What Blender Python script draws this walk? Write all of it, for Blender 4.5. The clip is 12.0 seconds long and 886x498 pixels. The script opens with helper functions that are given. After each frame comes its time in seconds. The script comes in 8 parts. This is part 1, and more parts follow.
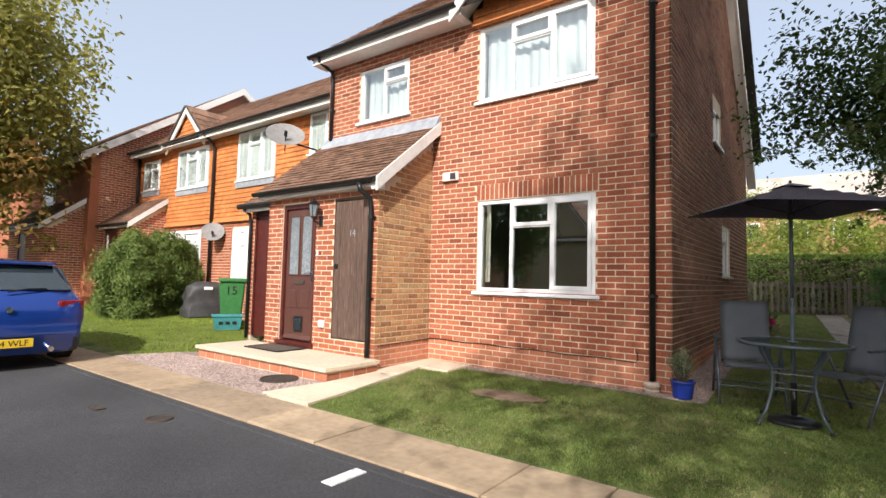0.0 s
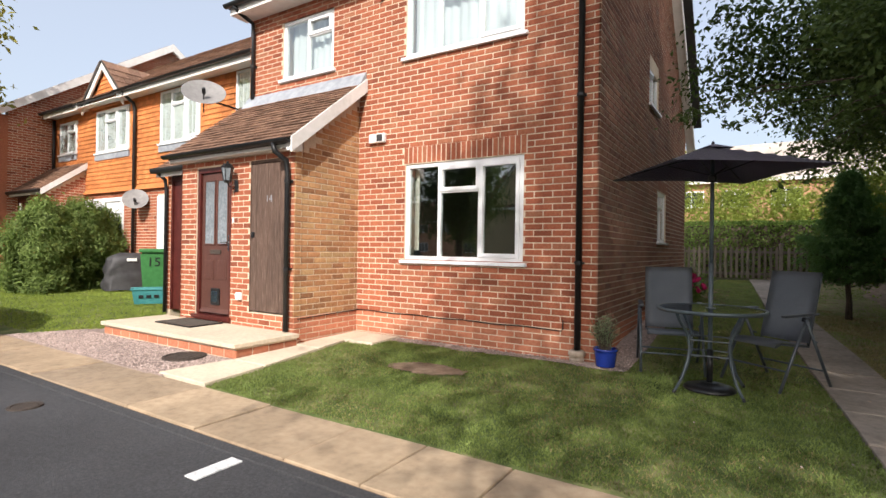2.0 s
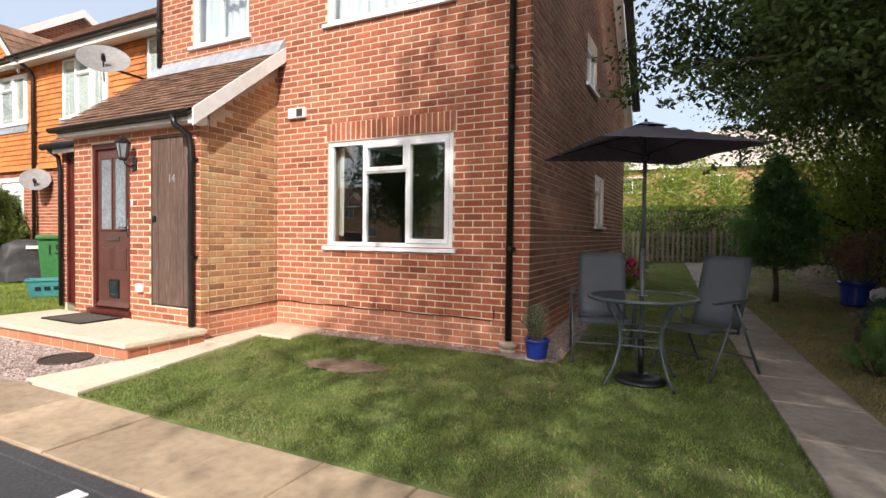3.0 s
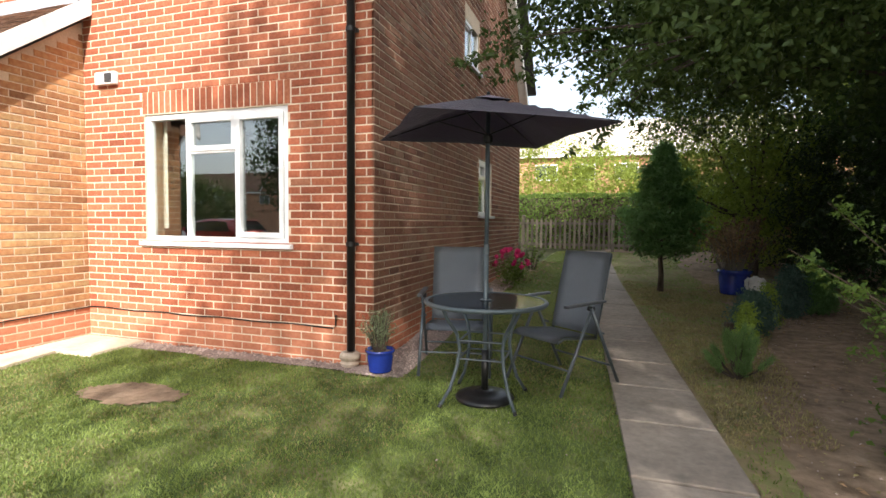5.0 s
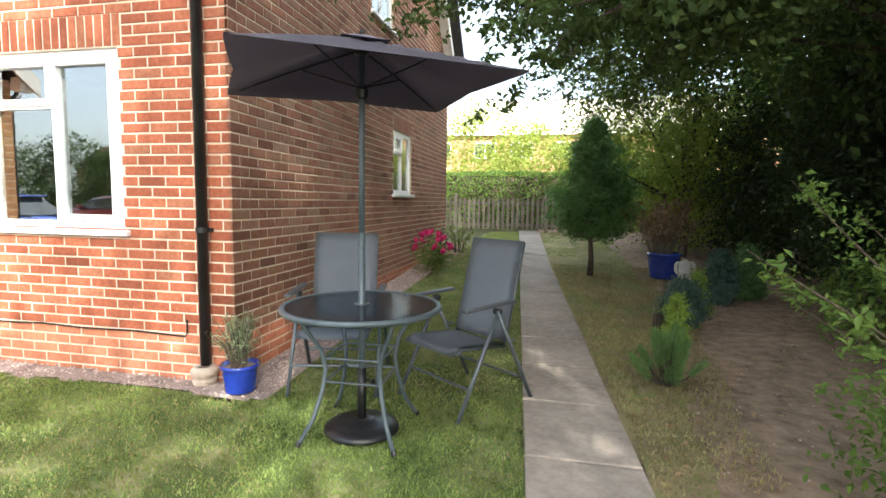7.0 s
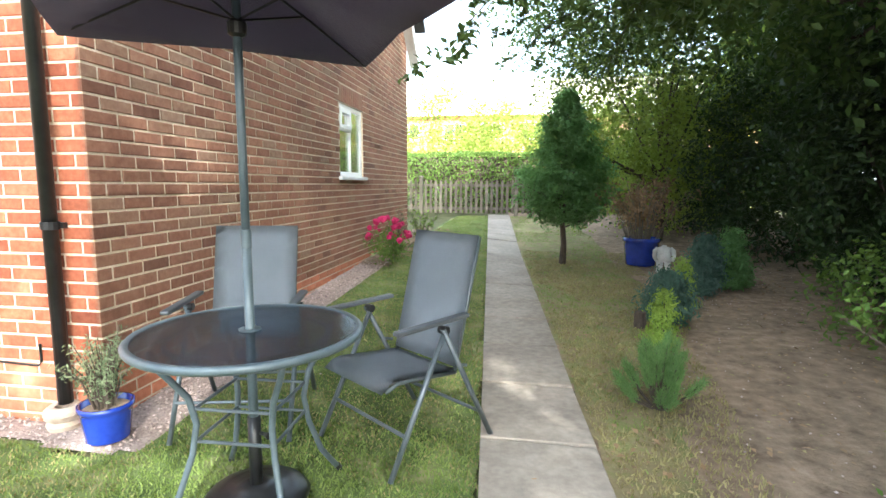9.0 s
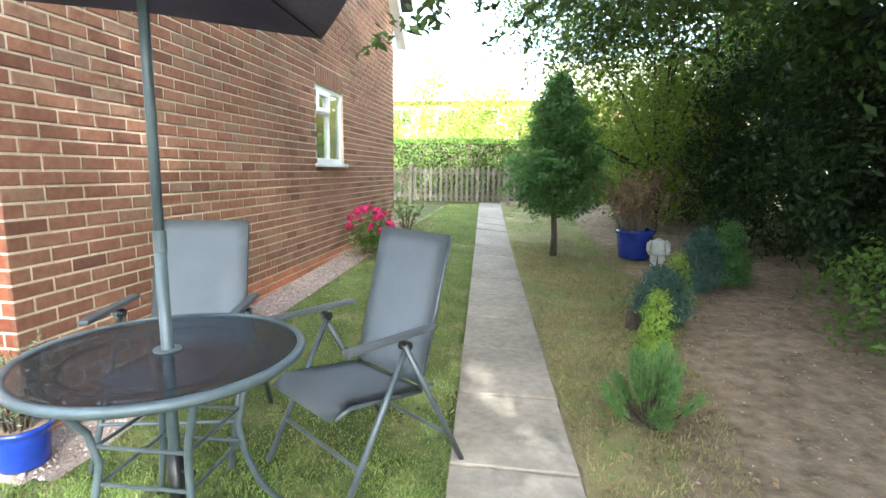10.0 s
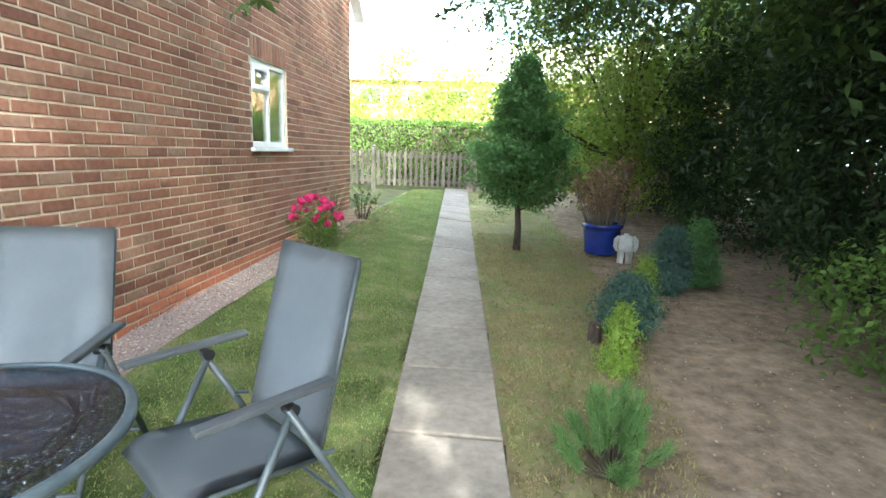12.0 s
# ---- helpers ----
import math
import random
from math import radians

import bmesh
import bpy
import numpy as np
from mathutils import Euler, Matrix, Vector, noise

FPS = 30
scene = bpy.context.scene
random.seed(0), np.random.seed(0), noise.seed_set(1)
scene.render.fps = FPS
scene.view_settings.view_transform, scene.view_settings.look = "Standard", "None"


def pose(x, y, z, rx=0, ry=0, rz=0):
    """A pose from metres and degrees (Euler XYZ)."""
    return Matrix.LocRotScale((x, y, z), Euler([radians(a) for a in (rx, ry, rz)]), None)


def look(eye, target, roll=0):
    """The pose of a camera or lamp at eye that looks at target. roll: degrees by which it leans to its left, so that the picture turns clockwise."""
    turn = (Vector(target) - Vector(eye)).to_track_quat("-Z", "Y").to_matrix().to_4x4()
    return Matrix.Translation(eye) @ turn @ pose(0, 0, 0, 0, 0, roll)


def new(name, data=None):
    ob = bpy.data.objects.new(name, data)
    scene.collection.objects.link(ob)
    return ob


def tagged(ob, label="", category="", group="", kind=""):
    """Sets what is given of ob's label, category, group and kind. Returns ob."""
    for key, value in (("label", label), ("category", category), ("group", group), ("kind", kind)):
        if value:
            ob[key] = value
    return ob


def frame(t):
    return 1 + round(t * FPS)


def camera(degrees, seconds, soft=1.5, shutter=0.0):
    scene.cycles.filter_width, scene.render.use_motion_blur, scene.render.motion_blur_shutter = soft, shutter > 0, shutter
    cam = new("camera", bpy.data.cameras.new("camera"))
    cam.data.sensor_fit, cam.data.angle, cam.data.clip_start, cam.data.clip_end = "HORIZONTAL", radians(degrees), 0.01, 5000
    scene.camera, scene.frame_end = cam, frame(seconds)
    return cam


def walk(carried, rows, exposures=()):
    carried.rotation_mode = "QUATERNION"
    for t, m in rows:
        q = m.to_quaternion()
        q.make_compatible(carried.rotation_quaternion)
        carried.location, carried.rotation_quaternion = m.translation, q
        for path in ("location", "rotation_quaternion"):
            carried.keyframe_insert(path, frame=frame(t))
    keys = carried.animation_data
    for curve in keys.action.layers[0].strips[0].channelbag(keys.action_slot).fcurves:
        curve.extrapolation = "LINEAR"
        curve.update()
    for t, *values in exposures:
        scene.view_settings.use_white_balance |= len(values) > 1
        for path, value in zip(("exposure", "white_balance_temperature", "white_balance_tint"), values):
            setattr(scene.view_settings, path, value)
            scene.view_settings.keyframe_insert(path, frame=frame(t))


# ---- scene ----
cam = camera(82.0, 12.0)
EXPOSURES = [(0, 0.76, 6100, 12), (2.7, 0.78, 6150, 13), (5, 1.52, 6150, 10), (6.7, 2.25, 5950, 7), (8.5, 3.08, 5650, 3), (12, 3.5, 5400, 0)]
PATH = [
    (0, (-0.308, 0.031, 1.173), (-1.499, 1.634, 1.295), 1.4),
    (0.5, (-0.307, 0.073, 1.157), (-1.461, 1.705, 1.241), 1.2),
    (1, (-0.257, 0.212, 1.156), (-1.389, 1.859, 1.215), 0.9),
    (1.5, (-0.184, 0.397, 1.171), (-1.302, 2.055, 1.19), 0.8),
    (2, (-0.143, 0.581, 1.169), (-1.204, 2.276, 1.173), 0.9),
    (2.5, (-0.143, 0.838, 1.172), (-1.115, 2.585, 1.147), 0.8),
    (4.5, (0.199, 1.866, 1.218), (-0.496, 3.739, 1.118), 0.4),
    (5, (0.34, 2.121, 1.244), (-0.293, 4.016, 1.141), 0.5),
    (5.5, (0.421, 2.35, 1.258), (-0.198, 4.248, 1.142), 0.7),
    (6, (0.444, 2.6, 1.26), (-0.138, 4.508, 1.123), 0.8),
    (6.5, (0.485, 2.824, 1.271), (-0.003, 4.757, 1.109), 0.9),
    (8.5, (0.525, 3.664, 1.257), (0.188, 5.621, 1.02), 0.2),
    (9, (0.55, 3.859, 1.269), (0.238, 5.819, 1.018), 0.3),
    (9.5, (0.597, 4.035, 1.281), (0.295, 5.992, 1.001), 0.5),
    (10, (0.623, 4.215, 1.293), (0.335, 6.171, 0.99), 0.8),
    (10.5, (0.628, 4.38, 1.322), (0.401, 6.343, 1.012), 1.2),
    (11, (0.633, 4.508, 1.342), (0.445, 6.47, 1.002), 1.4),
    (11.5, (0.715, 4.637, 1.349), (0.53, 6.596, 0.992), 1.5),
    (12, (0.762, 4.762, 1.374), (0.585, 6.719, 1.002), 2.0),
]
walk(cam, [(t, look(eye, target, roll)) for t, eye, target, roll in PATH], EXPOSURES)

# ---- world and sun ----
SUN_AZ, SUN_EL = 24.0, 36.0     # degrees to the right of -y, and above the horizon
world = bpy.data.worlds.new("world")
scene.world = world
world.use_nodes = True
wn = world.node_tree.nodes
sky = wn.new("ShaderNodeTexSky")
sky.sky_type = 'NISHITA'
sky.sun_disc = False
sky.sun_elevation = radians(SUN_EL)
sky.sun_rotation = radians(180 - SUN_AZ)
sky.air_density, sky.dust_density, sky.ozone_density = 1.0, 4.5, 1.0
wn["Background"].inputs["Strength"].default_value = 0.14
haze = wn.new("ShaderNodeMix")      # thin even summer haze over the blue
haze.data_type = 'RGBA'
haze.inputs["Factor"].default_value = 0.5
haze.inputs["B"].default_value = (3.9, 3.95, 3.8, 1)
world.node_tree.links.new(sky.outputs[0], haze.inputs["A"])
world.node_tree.links.new(haze.outputs["Result"], wn["Background"].inputs["Color"])
sun = new("sun", bpy.data.lights.new("sun", 'SUN'))
sun.data.energy, sun.data.angle, sun.data.color = 3.6, radians(0.6), (1.0, 0.93, 0.82)
to_sun = Vector((math.sin(radians(SUN_AZ)) * math.cos(radians(SUN_EL)), -math.cos(radians(SUN_AZ)) * math.cos(radians(SUN_EL)), math.sin(radians(SUN_EL))))
sun.matrix_world = look(to_sun * 40, (0, 0, 0))


# ---- materials ----
def mat(name, stops, scale=6.0, rough=0.8, bump=0.25, bump_scale=80.0, metal=0.0, rand="", rand_stops=None, big=0.25, big_scale=0.9, spec=0.4, detail=6.0, coat=0.0, stretch=None, sheen=0.0):
    """Two-scale surface: a ramp over fine noise, broad uneven tone, and grain in relief. rand: 'obj' or 'island' for piece-by-piece tone."""
    m = bpy.data.materials.new(name)
    m.use_nodes = True
    nt = m.node_tree
    n, l = nt.nodes, nt.links
    b = n["Principled BSDF"]
    geo = n.new("ShaderNodeNewGeometry")
    pos = geo.outputs["Position"]
    if stretch:
        mp = n.new("ShaderNodeMapping")
        mp.inputs["Scale"].default_value = stretch
        l.new(pos, mp.inputs["Vector"])
        pos = mp.outputs["Vector"]

    def noise_node(s, d=detail, r=0.6):
        t = n.new("ShaderNodeTexNoise")
        t.inputs["Scale"].default_value, t.inputs["Detail"].default_value, t.inputs["Roughness"].default_value = s, d, r
        l.new(pos, t.inputs["Vector"])
        return t

    def ramp_node(src, st):
        r = n.new("ShaderNodeValToRGB")
        e = r.color_ramp.elements
        while len(e) < len(st):
            e.new(0.5)
        for el, (p, c) in zip(e, st):
            el.position, el.color = p, (*c, 1)
        l.new(src, r.inputs[0])
        return r

    fine = noise_node(scale)
    col = ramp_node(fine.outputs["Fac"], stops).outputs[0]
    if rand:
        src = n.new("ShaderNodeObjectInfo").outputs["Random"] if rand == "obj" else geo.outputs["Random Per Island"]
        rr = ramp_node(src, rand_stops)
        mx = n.new("ShaderNodeMix")
        mx.data_type, mx.blend_type = 'RGBA', 'MULTIPLY'
        mx.inputs["Factor"].default_value = 1.0
        l.new(col, mx.inputs["A"])
        l.new(rr.outputs[0], mx.inputs["B"])
        col = mx.outputs["Result"]
    if big:
        bg = noise_node(big_scale, 4.0)
        rr = ramp_node(bg.outputs["Fac"], [(0.3, (1 - big,) * 3), (0.7, (1 + big * 0.4,) * 3)])
        mx = n.new("ShaderNodeMix")
        mx.data_type, mx.blend_type = 'RGBA', 'MULTIPLY'
        mx.inputs["Factor"].default_value = 1.0
        l.new(col, mx.inputs["A"])
        l.new(rr.outputs[0], mx.inputs["B"])
        col = mx.outputs["Result"]
    l.new(col, b.inputs["Base Color"])
    b.inputs["Roughness"].default_value = rough
    b.inputs["Metallic"].default_value = metal
    b.inputs["Specular IOR Level"].default_value = spec
    b.inputs["Coat Weight"].default_value = coat
    b.inputs["Sheen Weight"].default_value = sheen
    if bump:
        bn = noise_node(bump_scale, 5.0)
        bp = n.new("ShaderNodeBump")
        bp.inputs["Strength"].default_value, bp.inputs["Distance"].default_value = bump, 0.01
        l.new(bn.outputs["Fac"], bp.inputs["Height"])
        l.new(bp.outputs[0], b.inputs["Normal"])
    return m


def leaf_mat(name, dark, light, through_col, glow=0.45, rough=0.5):
    """Leaves: piece-by-piece tone, some light let through."""
    m = mat(name, [(0.35, (0.85,) * 3), (0.65, (1.1,) * 3)], scale=3.0, rough=rough, bump=0.0, rand="island",
            rand_stops=[(0.0, dark), (0.6, light), (1.0, tuple(c * 1.25 for c in light))], big=0.3, big_scale=0.7, spec=0.15)
    n, l = m.node_tree.nodes, m.node_tree.links
    b, out = n["Principled BSDF"], n["Material Output"]
    tr = n.new("ShaderNodeBsdfTranslucent")
    tr.inputs["Color"].default_value = (*through_col, 1)
    mx = n.new("ShaderNodeMixShader")
    mx.inputs[0].default_value = glow
    l.new(b.outputs[0], mx.inputs[1])
    l.new(tr.outputs[0], mx.inputs[2])
    l.new(mx.outputs[0], out.inputs["Surface"])
    return m


def gloss_curve(n, l, low, gain):
    """How much a pane mirrors, from square-on to grazing."""
    lw, pw, ml = n.new("ShaderNodeLayerWeight"), n.new("ShaderNodeMath"), n.new("ShaderNodeMath")
    lw.inputs["Blend"].default_value = 0.5
    pw.operation, ml.operation = 'POWER', 'MULTIPLY_ADD'
    pw.inputs[1].default_value = 4.0
    ml.inputs[1].default_value, ml.inputs[2].default_value = gain, low
    l.new(lw.outputs["Facing"], pw.inputs[0])
    l.new(pw.outputs[0], ml.inputs[0])
    return ml


def glass_mat(name, tint=(0.9, 0.95, 0.93), rough=0.0):
    """Clear pane: see-through, with a mirror gloss by Fresnel."""
    m = bpy.data.materials.new(name)
    m.use_nodes = True
    n, l = m.node_tree.nodes, m.node_tree.links
    n.remove(n["Principled BSDF"])
    t, g, mx = n.new("ShaderNodeBsdfTransparent"), n.new("ShaderNodeBsdfGlossy"), n.new("ShaderNodeMixShader")
    f = gloss_curve(n, l, 0.22, 0.75)
    t.inputs[0].default_value = (*tint, 1)
    g.inputs["Roughness"].default_value = rough
    l.new(f.outputs[0], mx.inputs[0])
    l.new(t.outputs[0], mx.inputs[1])
    l.new(g.outputs[0], mx.inputs[2])
    l.new(mx.outputs[0], n["Material Output"].inputs["Surface"])
    return m


BRICK_STOPS = [(0.25, (0.29, 0.085, 0.042)), (0.5, (0.385, 0.118, 0.06)), (0.75, (0.465, 0.162, 0.086))]
BRICK_RAND = [(0.0, (0.55, 0.53, 0.55)), (0.14, (0.82, 0.80, 0.80)), (0.55, (1.0, 1.0, 1.0)), (0.8, (1.05, 1.15, 1.15)), (1.0, (0.95, 1.25, 1.35))]
M_BRICK = mat("brick_fired_red", BRICK_STOPS, scale=30, rough=0.85, bump=0.5, bump_scale=160, rand="obj", rand_stops=BRICK_RAND, big=0.2, big_scale=0.8, spec=0.25)
M_BRICKS = mat("brickwork_fired_red", BRICK_STOPS, scale=30, rough=0.85, bump=0.5, bump_scale=160, rand="island", rand_stops=BRICK_RAND, big=0.2, big_scale=0.8, spec=0.25)
# the front's brick again, with the side wall's shade mixed into its colour
SHADED = [(0.25, (0.225, 0.096, 0.058)), (0.5, (0.295, 0.136, 0.084)), (0.75, (0.36, 0.185, 0.118))]
M_BRICK_SHADED = mat("brick_shaded_brown", SHADED, scale=30, rough=0.88, bump=0.5, bump_scale=160, rand="obj", rand_stops=BRICK_RAND, big=0.25, big_scale=0.8, spec=0.25)
M_BRICKS_SHADED = mat("brickwork_shaded_brown", SHADED, scale=30, rough=0.88, bump=0.5, bump_scale=160, rand="island", rand_stops=BRICK_RAND, big=0.25, big_scale=0.8, spec=0.25)
# paler, yellower brick than the front's red, for the porch side wall
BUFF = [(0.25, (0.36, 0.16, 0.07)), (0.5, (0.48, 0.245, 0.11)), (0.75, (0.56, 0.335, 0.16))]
M_BRICK_B = mat("brick_pale_buff", BUFF, scale=22, rough=0.88, bump=0.5, bump_scale=160, rand="obj", rand_stops=BRICK_RAND, big=0.3, big_scale=1.4, spec=0.25)
M_BRICKS_B = mat("brickwork_pale_buff", BUFF, scale=22, rough=0.88, bump=0.5, bump_scale=160, rand="island", rand_stops=BRICK_RAND, big=0.3, big_scale=1.4, spec=0.25)
PL = [(0.25, (0.42, 0.15, 0.08)), (0.5, (0.50, 0.19, 0.105)), (0.75, (0.56, 0.24, 0.14))]
M_PLINTH = mat("plinth_brick", PL, scale=25, rough=0.85, bump=0.4, bump_scale=160, rand="obj", rand_stops=[(0, (0.85,) * 3), (1, (1.1,) * 3)], big=0.2, spec=0.25)
M_PLINTHS = mat("plinth_brickwork", PL, scale=25, rough=0.85, bump=0.4, bump_scale=160, rand="island", rand_stops=[(0, (0.85,) * 3), (1, (1.1,) * 3)], big=0.2, spec=0.25)
M_MORTAR = mat("mortar_buff", [(0.3, (0.61, 0.49, 0.36)), (0.7, (0.74, 0.62, 0.475))], scale=40, rough=0.95, bump=0.5, bump_scale=250, big=0.2, spec=0.2)
M_TILEHANG = mat("tile_hanging_orange", [(0.3, (0.52, 0.17, 0.05)), (0.7, (0.66, 0.25, 0.08))], scale=20, rough=0.8, bump=0.3, rand="island", rand_stops=[(0, (0.8,) * 3), (1, (1.12,) * 3)], spec=0.3)
M_ROOF = mat("roof_tile_brown", [(0.3, (0.15, 0.085, 0.055)), (0.55, (0.24, 0.14, 0.095)), (0.8, (0.33, 0.22, 0.15))], scale=18, rough=0.9, bump=0.5, bump_scale=90, rand="obj", rand_stops=[(0, (0.7,) * 3), (1, (1.2,) * 3)], big=0.35, spec=0.2)
M_ROOFS = mat("roof_tiles_brown", [(0.3, (0.15, 0.085, 0.055)), (0.55, (0.24, 0.14, 0.095)), (0.8, (0.33, 0.22, 0.15))], scale=18, rough=0.9, bump=0.5, bump_scale=90, rand="island", rand_stops=[(0, (0.75,) * 3), (1, (1.2,) * 3)], big=0.35, spec=0.2)
M_WHITE = mat("upvc_white", [(0.3, (0.76, 0.77, 0.78)), (0.7, (0.84, 0.84, 0.84))], scale=5, rough=0.3, bump=0.04, big=0.06)
M_WPAINT = mat("white_painted_board", [(0.3, (0.70, 0.68, 0.64)), (0.7, (0.82, 0.80, 0.77))], scale=9, rough=0.5, bump=0.12, bump_scale=60, big=0.15)
M_BLACKPL = mat("black_plastic", [(0.3, (0.008, 0.008, 0.009)), (0.7, (0.02, 0.02, 0.02))], scale=15, rough=0.35, bump=0.05, big=0.3)
M_LEAD = mat("lead_sheet", [(0.3, (0.24, 0.26, 0.29)), (0.7, (0.38, 0.40, 0.43))], scale=9, rough=0.6, bump=0.3, bump_scale=25, big=0.2)
M_DOOR = mat("door_brown_paint", [(0.3, (0.075, 0.032, 0.024)), (0.7, (0.115, 0.05, 0.038))], scale=10, rough=0.4, bump=0.15, bump_scale=60, big=0.15, stretch=(8, 8, 1))
M_DOORFRAME = mat("door_frame_mahogany", [(0.3, (0.055, 0.010, 0.008)), (0.7, (0.10, 0.022, 0.016))], scale=8, rough=0.4, bump=0.1, big=0.15)
M_STORE = mat("weathered_brown_boards", [(0.3, (0.07, 0.042, 0.03)), (0.55, (0.12, 0.075, 0.055)), (0.82, (0.23, 0.17, 0.13))], scale=9, rough=0.8, bump=0.4, bump_scale=40, big=0.3, stretch=(6, 6, 0.7), rand="island", rand_stops=[(0, (0.85,) * 3), (1, (1.1,) * 3)])
M_CONC = mat("concrete_step_cream", [(0.3, (0.55, 0.46, 0.34)), (0.7, (0.68, 0.58, 0.44))], scale=22, rough=0.9, bump=0.35, bump_scale=120, big=0.2)
M_SLAB = mat("paving_slab_buff", [(0.25, (0.29, 0.22, 0.15)), (0.5, (0.38, 0.29, 0.195)), (0.75, (0.43, 0.34, 0.235))], scale=14, rough=0.9, bump=0.35, bump_scale=140, rand="obj", rand_stops=[(0, (0.82, 0.82, 0.84)), (0.5, (1, 0.97, 0.93)), (1, (1.1, 1.08, 1.05))], big=0.25, big_scale=2.0, spec=0.25)
M_PATH = mat("path_slab_grey", [(0.3, (0.25, 0.208, 0.168)), (0.7, (0.365, 0.305, 0.248))], scale=18, rough=0.9, bump=0.35, bump_scale=140, rand="obj", rand_stops=[(0, (0.9,) * 3), (1, (1.08,) * 3)], big=0.3, big_scale=1.6, spec=0.25)
M_TARMAC = mat("tarmac", [(0.3, (0.045, 0.045, 0.048)), (0.55, (0.072, 0.072, 0.075)), (0.8, (0.12, 0.12, 0.118))], scale=70, rough=0.92, bump=0.8, bump_scale=220, big=0.3, big_scale=0.6, spec=0.25)
M_LINE = mat("road_paint_white", [(0.35, (0.45, 0.45, 0.45)), (0.6, (0.75, 0.75, 0.74))], scale=30, rough=0.8, bump=0.4, bump_scale=150)
M_GRAVELBED = mat("gravel_bed", [(0.3, (0.22, 0.16, 0.13)), (0.7, (0.42, 0.33, 0.29))], scale=60, rough=0.95, bump=1.0, bump_scale=120, big=0.2)
M_STONES = mat("gravel_stones", [(0.3, (0.36, 0.285, 0.25)), (0.7, (0.48, 0.395, 0.36))], scale=20, rough=0.85, bump=0.2, rand="island", rand_stops=[(0, (0.5, 0.48, 0.47)), (0.5, (1, 0.95, 0.92)), (1, (1.35, 1.3, 1.28))])
M_SOIL = mat("dry_soil", [(0.3, (0.155, 0.108, 0.07)), (0.55, (0.28, 0.20, 0.135)), (0.8, (0.40, 0.30, 0.215))], scale=9, rough=0.97, bump=0.9, bump_scale=35, big=0.3, big_scale=1.1, spec=0.15)
M_TURF = mat("turf", [(0.3, (0.075, 0.11, 0.03)), (0.52, (0.125, 0.155, 0.05)), (0.76, (0.29, 0.25, 0.13))], scale=2.6, detail=10.0, rough=0.97, bump=0.9, bump_scale=90, big=0.25, big_scale=1.3, spec=0.15)
M_GROUND = mat("rough_ground", [(0.3, (0.07, 0.075, 0.03)), (0.7, (0.13, 0.12, 0.06))], scale=3, rough=0.97, bump=0.7, bump_scale=20, big=0.3, big_scale=0.15, spec=0.15)
M_VERGE = mat("mossy_verge_earth", [(0.28, (0.155, 0.128, 0.062)), (0.45, (0.26, 0.205, 0.11)), (0.58, (0.20, 0.205, 0.075)), (0.75, (0.42, 0.33, 0.195))], scale=5.5, detail=12.0, rough=0.97, bump=0.9, bump_scale=70, big=0.3, big_scale=1.1, spec=0.15)
M_BLADE = leaf_mat("grass_blades", (0.10, 0.15, 0.035), (0.22, 0.275, 0.08), (0.25, 0.31, 0.065), glow=0.35, rough=0.6)
# brighter, yellower copy of grass_blades: the far lawn's sunshine is in the colour
M_BLADE_SUNLIT = leaf_mat("sunlit_grass_blades", (0.15, 0.21, 0.03), (0.29, 0.36, 0.07), (0.32, 0.40, 0.06), glow=0.4, rough=0.6)
M_STRAW = leaf_mat("dry_grass_blades", (0.20, 0.17, 0.07), (0.34, 0.29, 0.13), (0.3, 0.25, 0.1), glow=0.25, rough=0.7)
M_STEEL = mat("grey_painted_steel", [(0.3, (0.075, 0.09, 0.10)), (0.7, (0.115, 0.132, 0.143))], scale=12, rough=0.38, bump=0.05, metal=0.35, big=0.15)
M_RIM = mat("grey_blue_rim", [(0.3, (0.062, 0.082, 0.093)), (0.7, (0.095, 0.118, 0.13))], scale=12, rough=0.42, bump=0.08, metal=0.1, big=0.15)
M_MESHF = mat("grey_woven_sling", [(0.3, (0.235, 0.255, 0.285)), (0.7, (0.29, 0.315, 0.35))], scale=400, rough=0.75, bump=0.5, bump_scale=500, big=0.12, big_scale=3)
M_CANOPY = mat("umbrella_cloth_aubergine", [(0.3, (0.050, 0.036, 0.068)), (0.7, (0.075, 0.055, 0.10))], scale=300, rough=0.9, bump=0.3, bump_scale=350, big=0.2, big_scale=2.5, sheen=0.3)
M_BLUEPOT = mat("blue_glazed_ceramic", [(0.3, (0.010, 0.022, 0.16)), (0.7, (0.02, 0.045, 0.30))], scale=7, rough=0.12, bump=0.08, bump_scale=14, big=0.3, coat=0.5)
M_CLAY = mat("clay_collar_buff", [(0.3, (0.45, 0.36, 0.27)), (0.7, (0.62, 0.52, 0.42))], scale=20, rough=0.85, bump=0.3)
M_STATUE = mat("pale_stone_cast", [(0.3, (0.48, 0.46, 0.43)), (0.7, (0.66, 0.64, 0.6))], scale=14, rough=0.85, bump=0.4, bump_scale=50)
M_BARK = mat("bark", [(0.3, (0.05, 0.036, 0.026)), (0.7, (0.13, 0.095, 0.07))], scale=12, rough=0.95, bump=1.0, bump_scale=30, stretch=(3, 3, 0.6))
M_FENCE = mat("weathered_fence_wood", [(0.3, (0.14, 0.115, 0.085)), (0.7, (0.24, 0.205, 0.16))], scale=9, rough=0.9, bump=0.4, bump_scale=40, stretch=(5, 5, 0.8), rand="obj", rand_stops=[(0, (0.75,) * 3), (1, (1.15,) * 3)])
M_DARK = mat("dark_interior", [(0.3, (0.05, 0.047, 0.043)), (0.7, (0.08, 0.075, 0.07))], scale=3, rough=0.9, bump=0.1)
